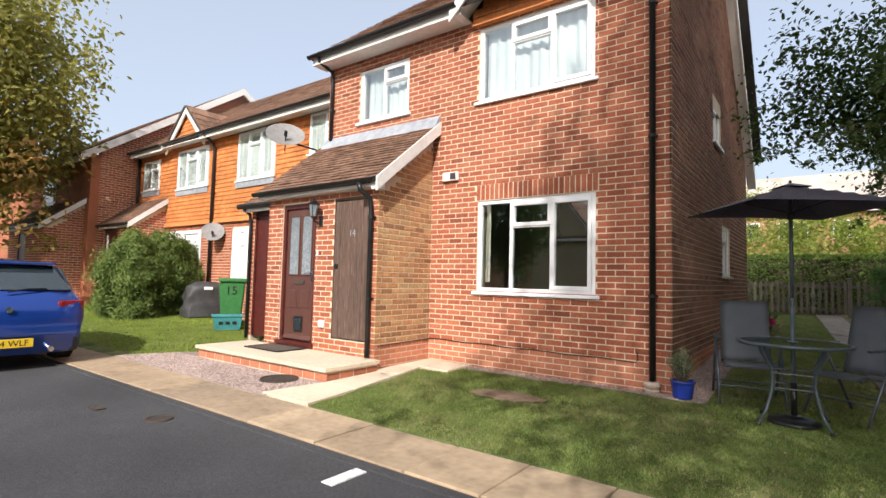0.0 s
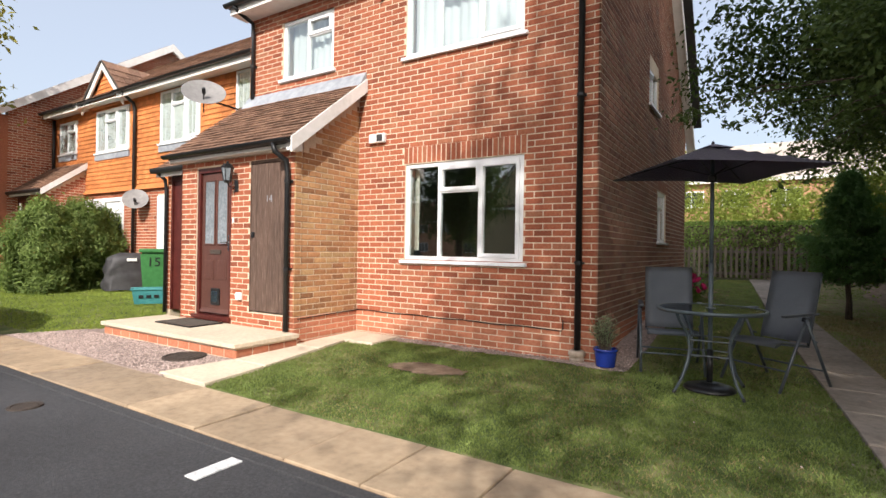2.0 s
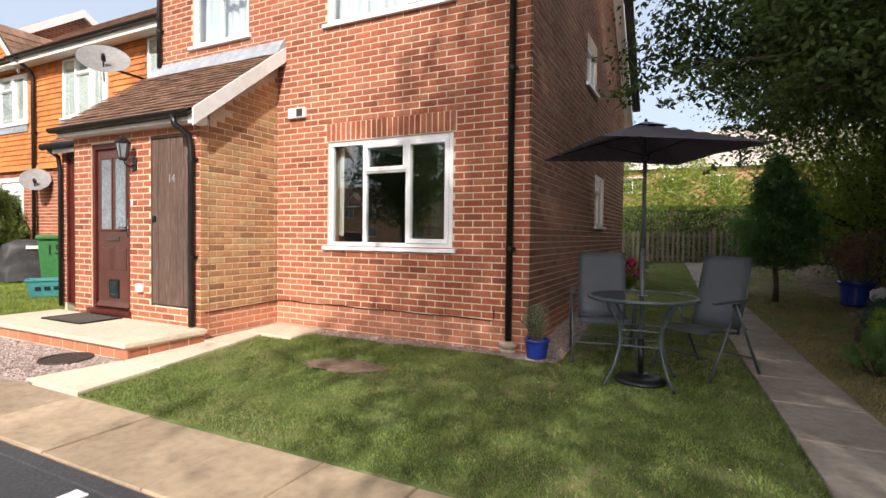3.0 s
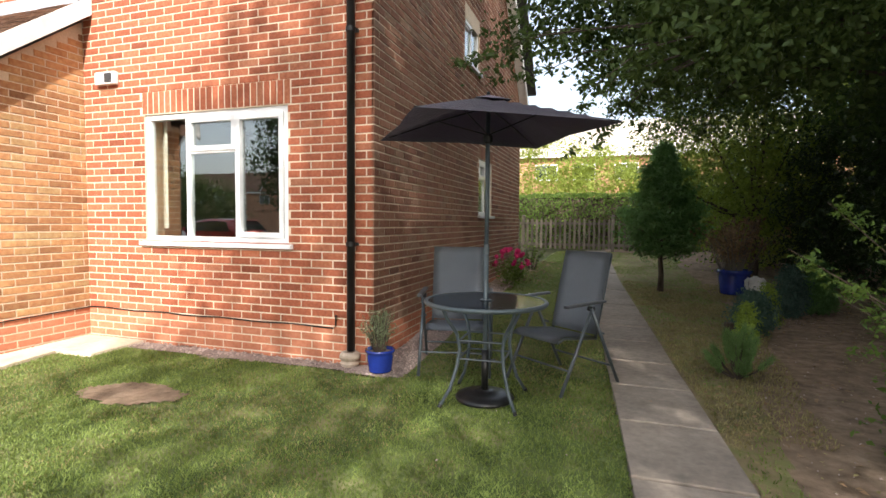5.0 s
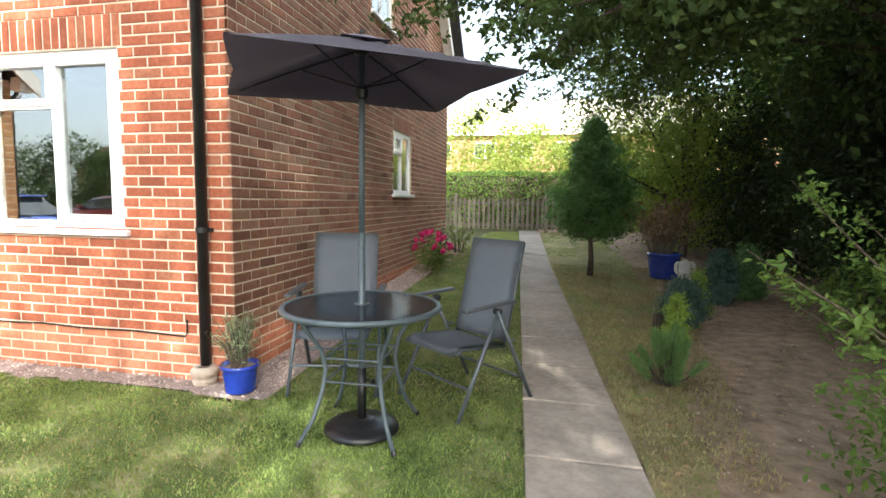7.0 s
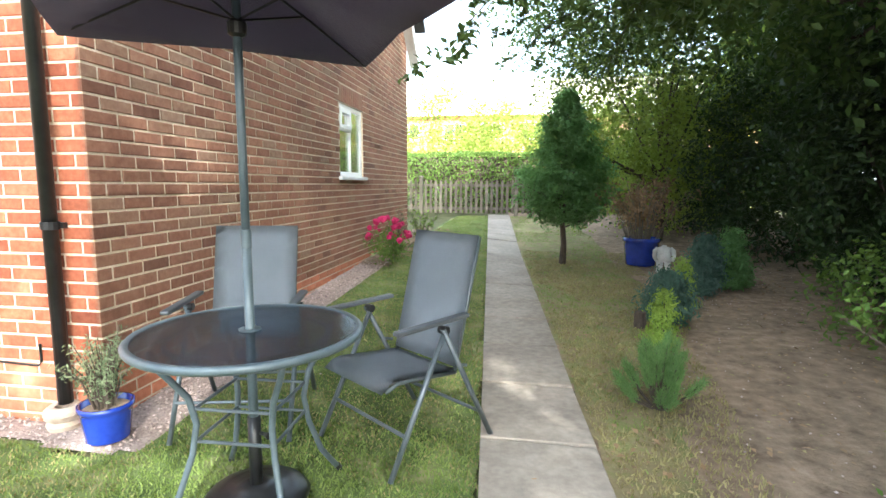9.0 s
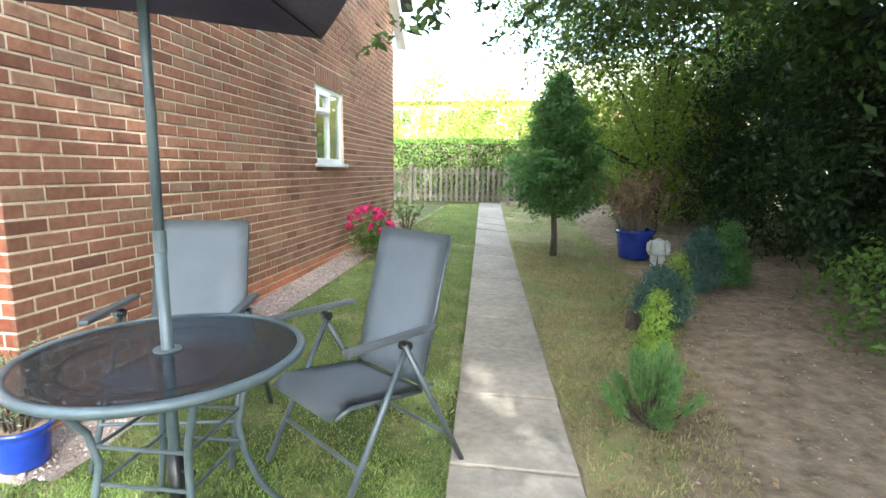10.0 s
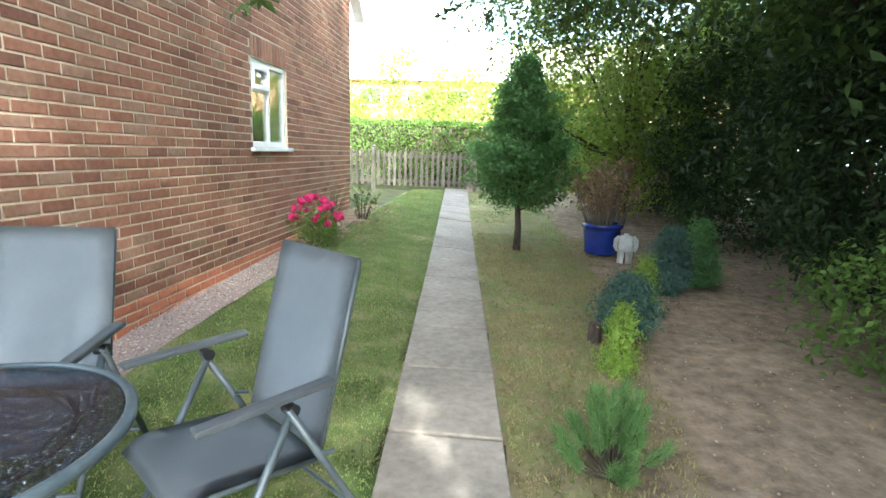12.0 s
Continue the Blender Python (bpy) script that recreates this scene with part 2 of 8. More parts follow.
M_ROOM = mat("room_wallpaper_brown", [(0.3, (0.15, 0.125, 0.10)), (0.7, (0.20, 0.17, 0.135))], scale=3, rough=0.9, bump=0.1)
M_NET = mat("net_curtain_white", [(0.3, (0.72, 0.73, 0.74)), (0.7, (0.82, 0.82, 0.82))], scale=60, rough=0.9, bump=0.2, bump_scale=300)
M_BLIND = mat("cream_blind", [(0.3, (0.60, 0.55, 0.46)), (0.7, (0.68, 0.63, 0.54))], scale=10, rough=0.9, bump=0.1)
M_GLASS = glass_mat("window_glass")
M_FROST = mat("frosted_glass", [(0.3, (0.13, 0.15, 0.165)), (0.7, (0.26, 0.29, 0.31))], scale=30, rough=0.25, bump=0.6, bump_scale=90)
M_BLUECAR = mat("blue_car_paint", [(0.3, (0.010, 0.045, 0.26)), (0.7, (0.013, 0.055, 0.31))], scale=300, rough=0.28, bump=0.0, metal=0.45, coat=1.0, big=0.05)
M_REDCAR = mat("red_car_paint", [(0.3, (0.35, 0.012, 0.012)), (0.7, (0.42, 0.016, 0.016))], scale=300, rough=0.28, bump=0.0, metal=0.2, coat=1.0, big=0.05)
M_CARGLASS = mat("tinted_car_glass", [(0.3, (0.02, 0.03, 0.035)), (0.7, (0.03, 0.04, 0.045))], scale=5, rough=0.05, bump=0.0, spec=0.9, coat=0.6)
M_TYRE = mat("tyre_rubber", [(0.3, (0.012,) * 3), (0.7, (0.025,) * 3)], scale=40, rough=0.85, bump=0.3)
M_CHROME = mat("bright_metal", [(0.3, (0.55,) * 3), (0.7, (0.65,) * 3)], scale=10, rough=0.2, bump=0.02, metal=1.0)
M_REDLAMP = mat("red_lamp_lens", [(0.3, (0.16, 0.006, 0.008)), (0.7, (0.24, 0.009, 0.010))], scale=40, rough=0.12, bump=0.1, coat=0.8)
M_PLATE = mat("yellow_number_plate", [(0.3, (0.75, 0.50, 0.02)), (0.7, (0.80, 0.55, 0.03))], scale=10, rough=0.4, bump=0.02)
M_INK = mat("black_lettering", [(0.3, (0.01,) * 3), (0.7, (0.018,) * 3)], scale=10, rough=0.6, bump=0.0)
M_BIN = mat("green_bin_plastic", [(0.3, (0.035, 0.15, 0.04)), (0.7, (0.055, 0.21, 0.06))], scale=12, rough=0.5, bump=0.15, big=0.2)
M_TEAL = mat("teal_box_plastic", [(0.3, (0.04, 0.20, 0.21)), (0.7, (0.07, 0.28, 0.28))], scale=12, rough=0.5, bump=0.15)
M_COVER = mat("charcoal_vinyl_cover", [(0.3, (0.032, 0.031, 0.032)), (0.7, (0.06, 0.058, 0.06))], scale=6, rough=0.55, bump=0.6, bump_scale=9)
M_DISH = mat("grey_dish_paint", [(0.3, (0.19, 0.18, 0.175)), (0.7, (0.26, 0.25, 0.24))], scale=12, rough=0.6, bump=0.05)
M_MAT = mat("coir_doormat", [(0.3, (0.06, 0.05, 0.04)), (0.7, (0.13, 0.11, 0.09))], scale=50, rough=0.98, bump=1.0, bump_scale=120)
M_IRON = mat("cast_iron_brown", [(0.3, (0.045, 0.035, 0.03)), (0.7, (0.09, 0.07, 0.055))], scale=30, rough=0.75, bump=0.5, metal=0.3)
M_RENDER = mat("cream_render", [(0.3, (0.50, 0.40, 0.24)), (0.7, (0.58, 0.47, 0.30))], scale=8, rough=0.9, bump=0.3)
# roof brown paled in its colour to look hazy with distance
M_FARROOF = mat("distant_roof_hazed", [(0.3, (0.42, 0.36, 0.31)), (0.7, (0.50, 0.44, 0.38))], scale=4, rough=0.9, bump=0.2)
M_FARBRICK = mat("distant_brick", [(0.3, (0.44, 0.22, 0.13)), (0.7, (0.54, 0.29, 0.18))], scale=6, rough=0.9, bump=0.2)
M_ROSE = leaf_mat("red_rose_petals", (0.27, 0.010, 0.04), (0.46, 0.022, 0.11), (0.42, 0.025, 0.10), glow=0.2)
L_MAPLE = leaf_mat("leaves_maple", (0.11, 0.13, 0.035), (0.30, 0.29, 0.08), (0.42, 0.38, 0.08))
L_AUTUMN = leaf_mat("leaves_turning", (0.26, 0.14, 0.045), (0.40, 0.26, 0.09), (0.42, 0.26, 0.07))
L_OAK = leaf_mat("leaves_dark_green", (0.024, 0.043, 0.014), (0.062, 0.096, 0.028), (0.10, 0.16, 0.034), glow=0.36, rough=0.42)
L_NEAR = leaf_mat("leaves_overhang", (0.035, 0.06, 0.016), (0.095, 0.135, 0.04), (0.14, 0.20, 0.045), glow=0.35, rough=0.4)
L_GLADE = leaf_mat("leaves_backlit", (0.10, 0.135, 0.028), (0.215, 0.27, 0.056), (0.33, 0.41, 0.066), glow=0.5)
L_LAUREL = leaf_mat("leaves_laurel", (0.02, 0.035, 0.014), (0.047, 0.074, 0.026), (0.07, 0.11, 0.024), glow=0.28, rough=0.38)
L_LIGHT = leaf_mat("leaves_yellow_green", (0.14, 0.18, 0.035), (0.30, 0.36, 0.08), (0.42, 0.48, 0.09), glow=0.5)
L_HEDGE = leaf_mat("leaves_hedge", (0.06, 0.11, 0.024), (0.14, 0.21, 0.045), (0.19, 0.28, 0.05))
L_CONIFER = leaf_mat("needles_green", (0.06, 0.125, 0.05), (0.17, 0.30, 0.11), (0.20, 0.35, 0.09), glow=0.5)
L_BUSH = leaf_mat("needles_bush", (0.08, 0.125, 0.03), (0.18, 0.24, 0.065), (0.2, 0.28, 0.06), glow=0.4)
L_GOLD = leaf_mat("needles_gold", (0.15, 0.23, 0.035), (0.30, 0.40, 0.07), (0.32, 0.42, 0.07), glow=0.35)
L_BLUE = leaf_mat("needles_blue_grey", (0.05, 0.10, 0.075), (0.11, 0.17, 0.13), (0.1, 0.18, 0.12), glow=0.3)
L_PINE = leaf_mat("needles_pine", (0.10, 0.18, 0.055), (0.21, 0.33, 0.11), (0.22, 0.35, 0.10), glow=0.35)
L_DRY = leaf_mat("leaves_brown_dry", (0.16, 0.10, 0.055), (0.32, 0.21, 0.12), (0.28, 0.18, 0.09), glow=0.3)
L_LAV = leaf_mat("leaves_grey_green", (0.15, 0.19, 0.10), (0.30, 0.35, 0.20), (0.24, 0.30, 0.14), glow=0.3)


# ---- mesh helpers ----
def link_mesh(name, verts, faces, material, parent=None, label="", smooth=False):
    me = bpy.data.meshes.new(name)
    me.from_pydata([tuple(v) for v in verts], [], [tuple(f) for f in faces])
    me.materials.append(material)
    if smooth:
        me.shade_smooth()
    ob = new(name, me)
    if parent is not None:
        ob.parent = parent
    if label:
        ob["label"] = label
    return ob


def part(name, bm, material, parent, label="", smooth=False):
    """Links a bmesh as one mesh object under a thing or a part."""
    bmesh.ops.recalc_face_normals(bm, faces=bm.faces)
    me = bpy.data.meshes.new(name)
    bm.to_mesh(me)
    bm.free()
    me.materials.append(material)
    if smooth:
        for p in me.polygons:
            p.use_smooth = True
    ob = new(name, me)
    ob.parent = parent
    if label:
        ob["label"] = label
    return ob


def thing(name, label, category, group="", kind="", m=None):
    ob = new(name)
    ob.empty_display_size = 0.1
    if m is not None:
        ob.matrix_world = m
    return tagged(ob, label, category, group, kind)


def box(bm, x0, x1, y0, y1, z0, z1, bevel=0.0):
    r = bmesh.ops.create_cube(bm, size=1.0, matrix=Matrix.LocRotScale(((x0 + x1) / 2, (y0 + y1) / 2, (z0 + z1) / 2), None, (abs(x1 - x0), abs(y1 - y0), abs(z1 - z0))))
    if bevel:
        es = {e for v in r["verts"] for e in v.link_edges}
        bmesh.ops.bevel(bm, geom=list(es), offset=bevel, segments=2, affect='EDGES', profile=0.6)
    return bm


def boxed(*a, **k):
    return box(bmesh.new(), *a, **k)


def tube(bm, pts, radii, seg=8, cap=True):
    """A round bar along points, with a radius at each."""
    pts = [Vector(p) for p in pts]
    if not isinstance(radii, (list, tuple)):
        radii = [radii] * len(pts)
    rings = []
    ref = Vector((0.0, 0.0, 1.0))
    for i, p in enumerate(pts):
        d = (pts[min(i + 1, len(pts) - 1)] - pts[max(i - 1, 0)]).normalized()
        if abs(d.dot(ref)) > 0.95:
            ref = Vector((1.0, 0.0, 0.0)) if abs(d.x) < 0.9 else Vector((0.0, 1.0, 0.0))
        a = (ref - d * ref.dot(d)).normalized()
        ref = a
        b = d.cross(a)
        rings.append([bm.verts.new(p + (a * math.cos(2 * math.pi * k / seg) + b * math.sin(2 * math.pi * k / seg)) * radii[i]) for k in range(seg)])
    for r0, r1 in zip(rings, rings[1:]):
        for k in range(seg):
            bm.faces.new((r0[k], r0[(k + 1) % seg], r1[(k + 1) % seg], r1[k]))
    if cap:
        bm.faces.new(rings[0][::-1])
        bm.faces.new(rings[-1])
    return bm


def tubed(pts, radii, seg=8):
    return tube(bmesh.new(), pts, radii, seg)


def lathe(bm, profile, seg=28, at=(0, 0, 0), ring=False):
    """Turned shape round z, from (radius, height) points."""
    at = Vector(at)
    rings = [[bm.verts.new(at + Vector((r * math.cos(2 * math.pi * k / seg), r * math.sin(2 * math.pi * k / seg), z))) for k in range(seg)] for r, z in profile]
    for r0, r1 in zip(rings, rings[1:]):
        for k in range(seg):
            bm.faces.new((r0[k], r0[(k + 1) % seg], r1[(k + 1) % seg], r1[k]))
    if ring:
        for k in range(seg):
            bm.faces.new((rings[-1][k], rings[-1][(k + 1) % seg], rings[0][(k + 1) % seg], rings[0][k]))
    if profile[0][0] > 1e-4 and not ring:
        bm.faces.new(rings[0][::-1])
    if profile[-1][0] > 1e-4 and not ring:
        bm.faces.new(rings[-1])
    bmesh.ops.remove_doubles(bm, verts=bm.verts, dist=1e-5)
    return bm


def prism(bm, poly, axis, a0, a1):
    """A polygon in the two other axes, drawn out along axis from a0 to a1."""
    def put(p, a):
        return {"x": (a, p[0], p[1]), "y": (p[0], a, p[1]), "z": (p[0], p[1], a)}[axis]
    lo, hi = [bm.verts.new(put(p, a0)) for p in poly], [bm.verts.new(put(p, a1)) for p in poly]
    k = len(poly)
    for i in range(k):
        bm.faces.new((lo[i], lo[(i + 1) % k], hi[(i + 1) % k], hi[i]))
    bm.faces.new(lo[::-1])
    bm.faces.new(hi)
    return bm


def letters(name, body, size, m, material, parent, label=""):
    """Raised lettering as a mesh."""
    cu = bpy.data.curves.new(name, 'FONT')
    cu.body, cu.size, cu.extrude, cu.align_x, cu.align_y = body, size, 0.001, 'CENTER', 'CENTER'
    tmp = new(name, cu)
    me = bpy.data.meshes.new_from_object(tmp.evaluated_get(bpy.context.evaluated_depsgraph_get()))
    bpy.data.objects.remove(tmp)
    me.materials.clear()
    me.materials.append(material)
    me.transform(m)
    ob = new(name, me)
    ob.parent = parent
    if label:
        ob["label"] = label
    return ob


# ---- the lie of the land ----
def lerp(v, xs, ys):
    return float(np.interp(v, xs, ys))


def G(x, y):
    z = lerp(y, [2.7, 4, 5, 6, 7, 8, 10, 12.5, 15, 18, 20, 30], [-0.09, -0.07, -0.05, -0.03, -0.03, -0.0, 0.03, 0.08, 0.22, 0.42, 0.48, 0.55])
    z += lerp(x, [-1.5, 0.3], [1, 0]) * lerp(x, [-2.5, -1.7], [0, 1]) * lerp(y, [6.2, 7.7, 10, 13, 16, 18], [0.0, 0.10, 0.15, 0.25, 0.12, 0.0])
    z += lerp(x, [-17, -8.2], [0.22, 0]) * lerp(y, [3.3, 4.5], [0, 1])
    return z


def sheet(name, inside, x0, x1, y0, y1, step, dz, material, label, uneven=0.0, parent=None):
    """Ground-hugging surface over the cells whose middle is inside."""
    nx, ny = max(1, round((x1 - x0) / step)), max(1, round((y1 - y0) / step))
    vs, fs, idx = [], [], {}
    def vert(i, j):
        if (i, j) not in idx:
            x, y = x0 + (x1 - x0) * i / nx, y0 + (y1 - y0) * j / ny
            idx[i, j] = len(vs)
            vs.append((x, y, G(x, y) + dz + uneven * noise.noise((x * 2.1, y * 2.1, 3.0))))
        return idx[i, j]
    for i in range(nx):
        for j in range(ny):
            if inside(x0 + (x1 - x0) * (i + .5) / nx, y0 + (y1 - y0) * (j + .5) / ny):
                fs.append((vert(i, j), vert(i + 1, j), vert(i + 1, j + 1), vert(i, j + 1)))
                if j == 0 and y0 < 3.4:
                    k = len(vs)
                    vs.extend([(vs[vert(i + d, 0)][0], y0 - 0.004, -0.16) for d in (0, 1)])
                    fs.append((k, k + 1, vert(i + 1, 0), vert(i, 0)))
    ob = link_mesh(name, vs, fs, material, parent, smooth=True)
    return tagged(ob, label, "ground", kind="structure") if parent is None else ob


def path_left(y):
    return 0.445 - 0.068 * (y - 5.0)


def wobble(a, k=1.0, s=3.0):
    return k * noise.noise((a * s, 7.3, 1.1))


F, S, N = 6.17, -1.65, 7.4     # planes of the front wall, the side wall and the neighbour's front
KERB = 2.66


def in_soil(x, y):
    return 1.35 + 0.25 * noise.noise((x, y * 0.8, 0)) + lerp(y, [5, 7, 9.5, 11, 18], [0.0, 0.1, 0.55, 0.6, 0.6]) < x


def in_gravel_strip(x, y):
    front = -4.3 < x < -1.3 and y > 5.93 - 0.05 * wobble(x)
    side = x < -1.36 + 0.02 * wobble(y) and 5.93 < y < 10.6
    return (front or side) and not (x < S and y > F)


def in_lawn(x, y):
    edge = -4.36 - 0.2 * (y - 3.33) if y < 5.55 else -4.32
    return y > KERB + 0.68 and x > edge + 0.03 * wobble(y) and not in_gravel_strip(x, y) and not (x < S and y > F) and x < path_left(y) + 0.012 * wobble(y, 1, 6)


# one sheet of ground out to the horizon
xs = [-900, -300, -120, -60] + [-40 + 1.0 * i for i in range(66)] + [40, 80, 200, 500, 900]
ys = [-900, -300, -120, -60] + [-30 + 1.0 * i for i in range(76)] + [60, 90, 150, 400, 900]
gv = [(x, y, (G(x, y) - 0.05) if y > KERB + 0.3 else -0.26) for y in ys for x in xs]
gf = [(j * len(xs) + i, j * len(xs) + i + 1, (j + 1) * len(xs) + i + 1, (j + 1) * len(xs) + i) for j in range(len(ys) - 1) for i in range(len(xs) - 1)]
tagged(link_mesh("ground", gv, gf, M_GROUND, smooth=True), "rough grassy ground running out beyond the gardens", "ground", kind="structure")
road = link_mesh("road", *(lambda X, Y: ([(x, y, -0.12 + 0.006 * noise.noise((x, y, 0))) for y in Y for x in X], [(j * len(X) + i, j * len(X) + i + 1, (j + 1) * len(X) + i + 1, (j + 1) * len(X) + i) for j in range(len(Y) - 1) for i in range(len(X) - 1)]))(
    [-40 + 0.8 * i for i in range(80)], [-13, -10, -8, -6] + [-5 + 0.5 * i for i in range(15)] + [KERB - 0.09]), M_TARMAC, smooth=True)
tagged(road, "dark grey worn tarmac of the parking court", "road", kind="structure")
bm = boxed(-2.86, -2.76, 2.24, 2.54, -0.118, -0.110)
tagged(part("road_marking", bm, M_LINE, None), "short worn white painted bay line on tarmac", "road marking", kind="structure")
cover = thing("drain_cover", "small round iron cover set in the tarmac", "drain cover")
part("lid", lathe(bmesh.new(), [(0.0, 0.0), (0.085, 0.0), (0.09, -0.012)], 20, (-5.05, 2.25, -0.108)), M_IRON, cover)
part("rim", lathe(bmesh.new(), [(0.092, 0.0), (0.115, 0.0), (0.118, -0.012), (0.092, -0.012)], 20, (-5.05, 2.25, -0.107), True), M_IRON, cover)
chip = thing("iron_plate", "small dark rectangular iron plate let into the tarmac", "drain cover")
part("plate", boxed(-5.95, -5.75, 2.0, 2.09, -0.118, -0.106, 0.004), M_IRON, chip)

sheet("lawn", in_lawn, -4.9, 0.6, 3.32, 18.0, 0.08, -0.012, M_TURF, "mown front and side lawn with dry patches", 0.012)
sheet("lawn_far", lambda x, y: x < -8.15 - 0.6 * (4.4 - y) * (y < 4.4) or (y > 4.4 and x < -8.2), -20, -7.9, 3.318, 7.3, 0.15, -0.012, M_TURF, "sunny mown lawn before the neighbouring houses", 0.02)
sheet("verge", lambda x, y: x > path_left(y) + 0.58 and not in_soil(x, y), -0.3, 3.4, 2.9, 18.0, 0.05, -0.014, M_VERGE, "thin mossy grass strip beside the path", 0.012)
sheet("soil", lambda x, y: x > path_left(y) + 0.55, -0.3, 9.0, 2.9, 19.5, 0.1, -0.022, M_SOIL, "bare dry brown soil under the trees", 0.012)
sheet("gravel", lambda x, y: x > -8.95 + 0.55 * (y - 3.3) and x < -5.02, -9.0, -4.9, 3.318, 5.0, 0.06, -0.006, M_GRAVELBED, "pinkish gravel bed before the porch step", 0.02)
sheet("gravel_strip", in_gravel_strip, -4.4, -1.2, 5.85, 10.7, 0.05, -0.006, M_GRAVELBED, "narrow strip of pale gravel along the wall foot", 0.02)
sheet("bare_patch", lambda x, y: (x + 3.05) ** 2 / 0.16 + (y - 4.95) ** 2 / 0.05 < 1 + 0.5 * noise.noise((x * 4, y * 4, 0)), -3.6, -2.5, 4.6, 5.3, 0.04, 0.0, M_SOIL, "small bare earth patch worn in the lawn", 0.02)
sheet("soil_bed", lambda x, y: x < -1.28 + 0.2 * wobble(y), -1.65, -0.9, 10.4, 14.2, 0.1, 0.0, M_SOIL, "leaf-strewn flower bed at the wall foot", 0.02)

# paving along the parking court
pavement = thing("pavement", "weathered buff concrete slab pavement along the parking court", "pavement", kind="structure")
part("edging", boxed(-14, 3.2, KERB - 0.09, KERB, -0.24, -0.105, 0.006), M_TARMAC, pavement, "dark worn edging strip")
part("bedding", boxed(-14, 3.2, KERB, KERB + 0.66, -0.26, -0.106), M_SOIL, pavement)
footpath = thing("path", "grey concrete slab path running beside the house to the fence", "path", kind="structure")
front_path = thing("front_path", "pale concrete slab path from the pavement to the porch", "path", kind="structure")


def slab_piece(name, quad, top, thick, material, parent):
    """One slab with softened top edges, from four corners; top gives the height at a corner."""
    c = [sum(q[0] for q in quad) / 4, sum(q[1] for q in quad) / 4]
    vs = [(x, y, top(x, y) - thick) for x, y in quad] + [(x, y, top(x, y) - 0.006) for x, y in quad] + [(c[0] + (x - c[0]) * 0.985, c[1] + (y - c[1]) * 0.985, top(x, y)) for x, y in quad]
    fs = [(4 * r + i, 4 * r + (i + 1) % 4, 4 * r + 4 + (i + 1) % 4, 4 * r + 4 + i) for r in range(2) for i in range(4)] + [(8, 9, 10, 11)]
    return link_mesh(name, vs, fs, material, parent)


rnd = random.Random(3)
x = 3.15
while x > -13.6:
    w = 0.9 if rnd.random() < 0.75 else 0.6
    dz = rnd.uniform(-0.006, 0.006)
    slab_piece("slab", [(x - w + 0.006, KERB + 0.006), (x - 0.006, KERB + 0.006), (x - 0.006, KERB + 0.655), (x - w + 0.006, KERB + 0.655)], lambda a, b, d=dz: -0.088 + d, 0.06, M_SLAB, pavement)
    x -= w
y = KERB + 0.68
while y < 18.2:
    l = path_left(y)
    l2 = path_left(y + 0.75)
    dz = rnd.uniform(-0.006, 0.006)
    slab_piece("slab", [(l, y + 0.012), (l + 0.58, y + 0.012), (l2 + 0.58, y + 0.738), (l2, y + 0.738)], lambda a, b, d=dz: G(a, b) + 0.012 + d, 0.06, M_PATH, footpath)
    y += 0.75
for q in ([(-5.12, 3.34), (-4.37, 3.34), (-4.47, 4.06), (-5.0, 4.06)], [(-4.99, 4.08), (-4.475, 4.08), (-4.64, 4.98), (-4.98, 4.98)], [(-5.08, 5.0), (-4.645, 5.0), (-4.75, 5.55), (-5.08, 5.55)],
          [(-5.08, 5.57), (-4.72, 5.57), (-4.72, 6.14), (-5.08, 6.14)], [(-4.71, 5.57), (-4.3, 5.57), (-4.3, 6.14), (-4.71, 6.14)]):
    slab_piece("slab", q, lambda a, b: G(a, b) + 0.02, 0.08, M_CONC, front_path)

# porch step
step = thing("porch_step", "cream concrete doorstep on a course of red brick", "step", kind="structure")
part("tread", boxed(-7.95, -4.99, 4.08, 5.0, 0.055, 0.105, 0.008), M_CONC, step)
part("core", boxed(-7.92, -5.03, 4.13, 5.0, -0.2, 0.054), M_MORTAR, step)


# ---- brickwork ----
BW, BH, JOINT, PROUD = 0.212, 0.062, 0.013, 0.005
brick_meshes = {}


def brick_shape(length, height, u, n, material):
    key = (round(length, 3), round(height, 3), tuple(u), tuple(n), material.name)
    if key not in brick_meshes:
        vs, fs = brick_geo(0, 0, length, height, Vector((0, 0, 0)), u, n)
        me = bpy.data.meshes.new("brick")
        me.from_pydata(vs, [], fs)
        me.materials.append(material)
        brick_meshes[key] = me
    return brick_meshes[key]


def brick_geo(s, z, length, height, p0, u, n, base=0):
    """Front, four arrises and four sides of a brick that stands proud of its joint."""
    out, e = [], 0.004
    for inset, depth in ((0, -0.02), (0, PROUD - 0.003), (e, PROUD)):
        for a, b in ((inset, inset), (length - inset, inset), (length - inset, height - inset), (inset, height - inset)):
            v = p0 + u * (s + a) + n * depth
            out.append((v.x, v.y, v.z + z + b))
    fs = [(base + 4 * r + i, base + 4 * r + (i + 1) % 4, base + 4 * r + 4 + (i + 1) % 4, base + 4 * r + 4 + i) for r in range(2) for i in range(4)]
    fs.append((base + 8, base + 9, base + 10, base + 11))
    return out, fs


def spans(length, holes):
    out = [(0.0, length)]
    for a, b in holes:
        out = [q for s, e in out for q in ((s, min(e, a)), (max(s, b), e)) if q[1] - q[0] > 0.02]
    return out


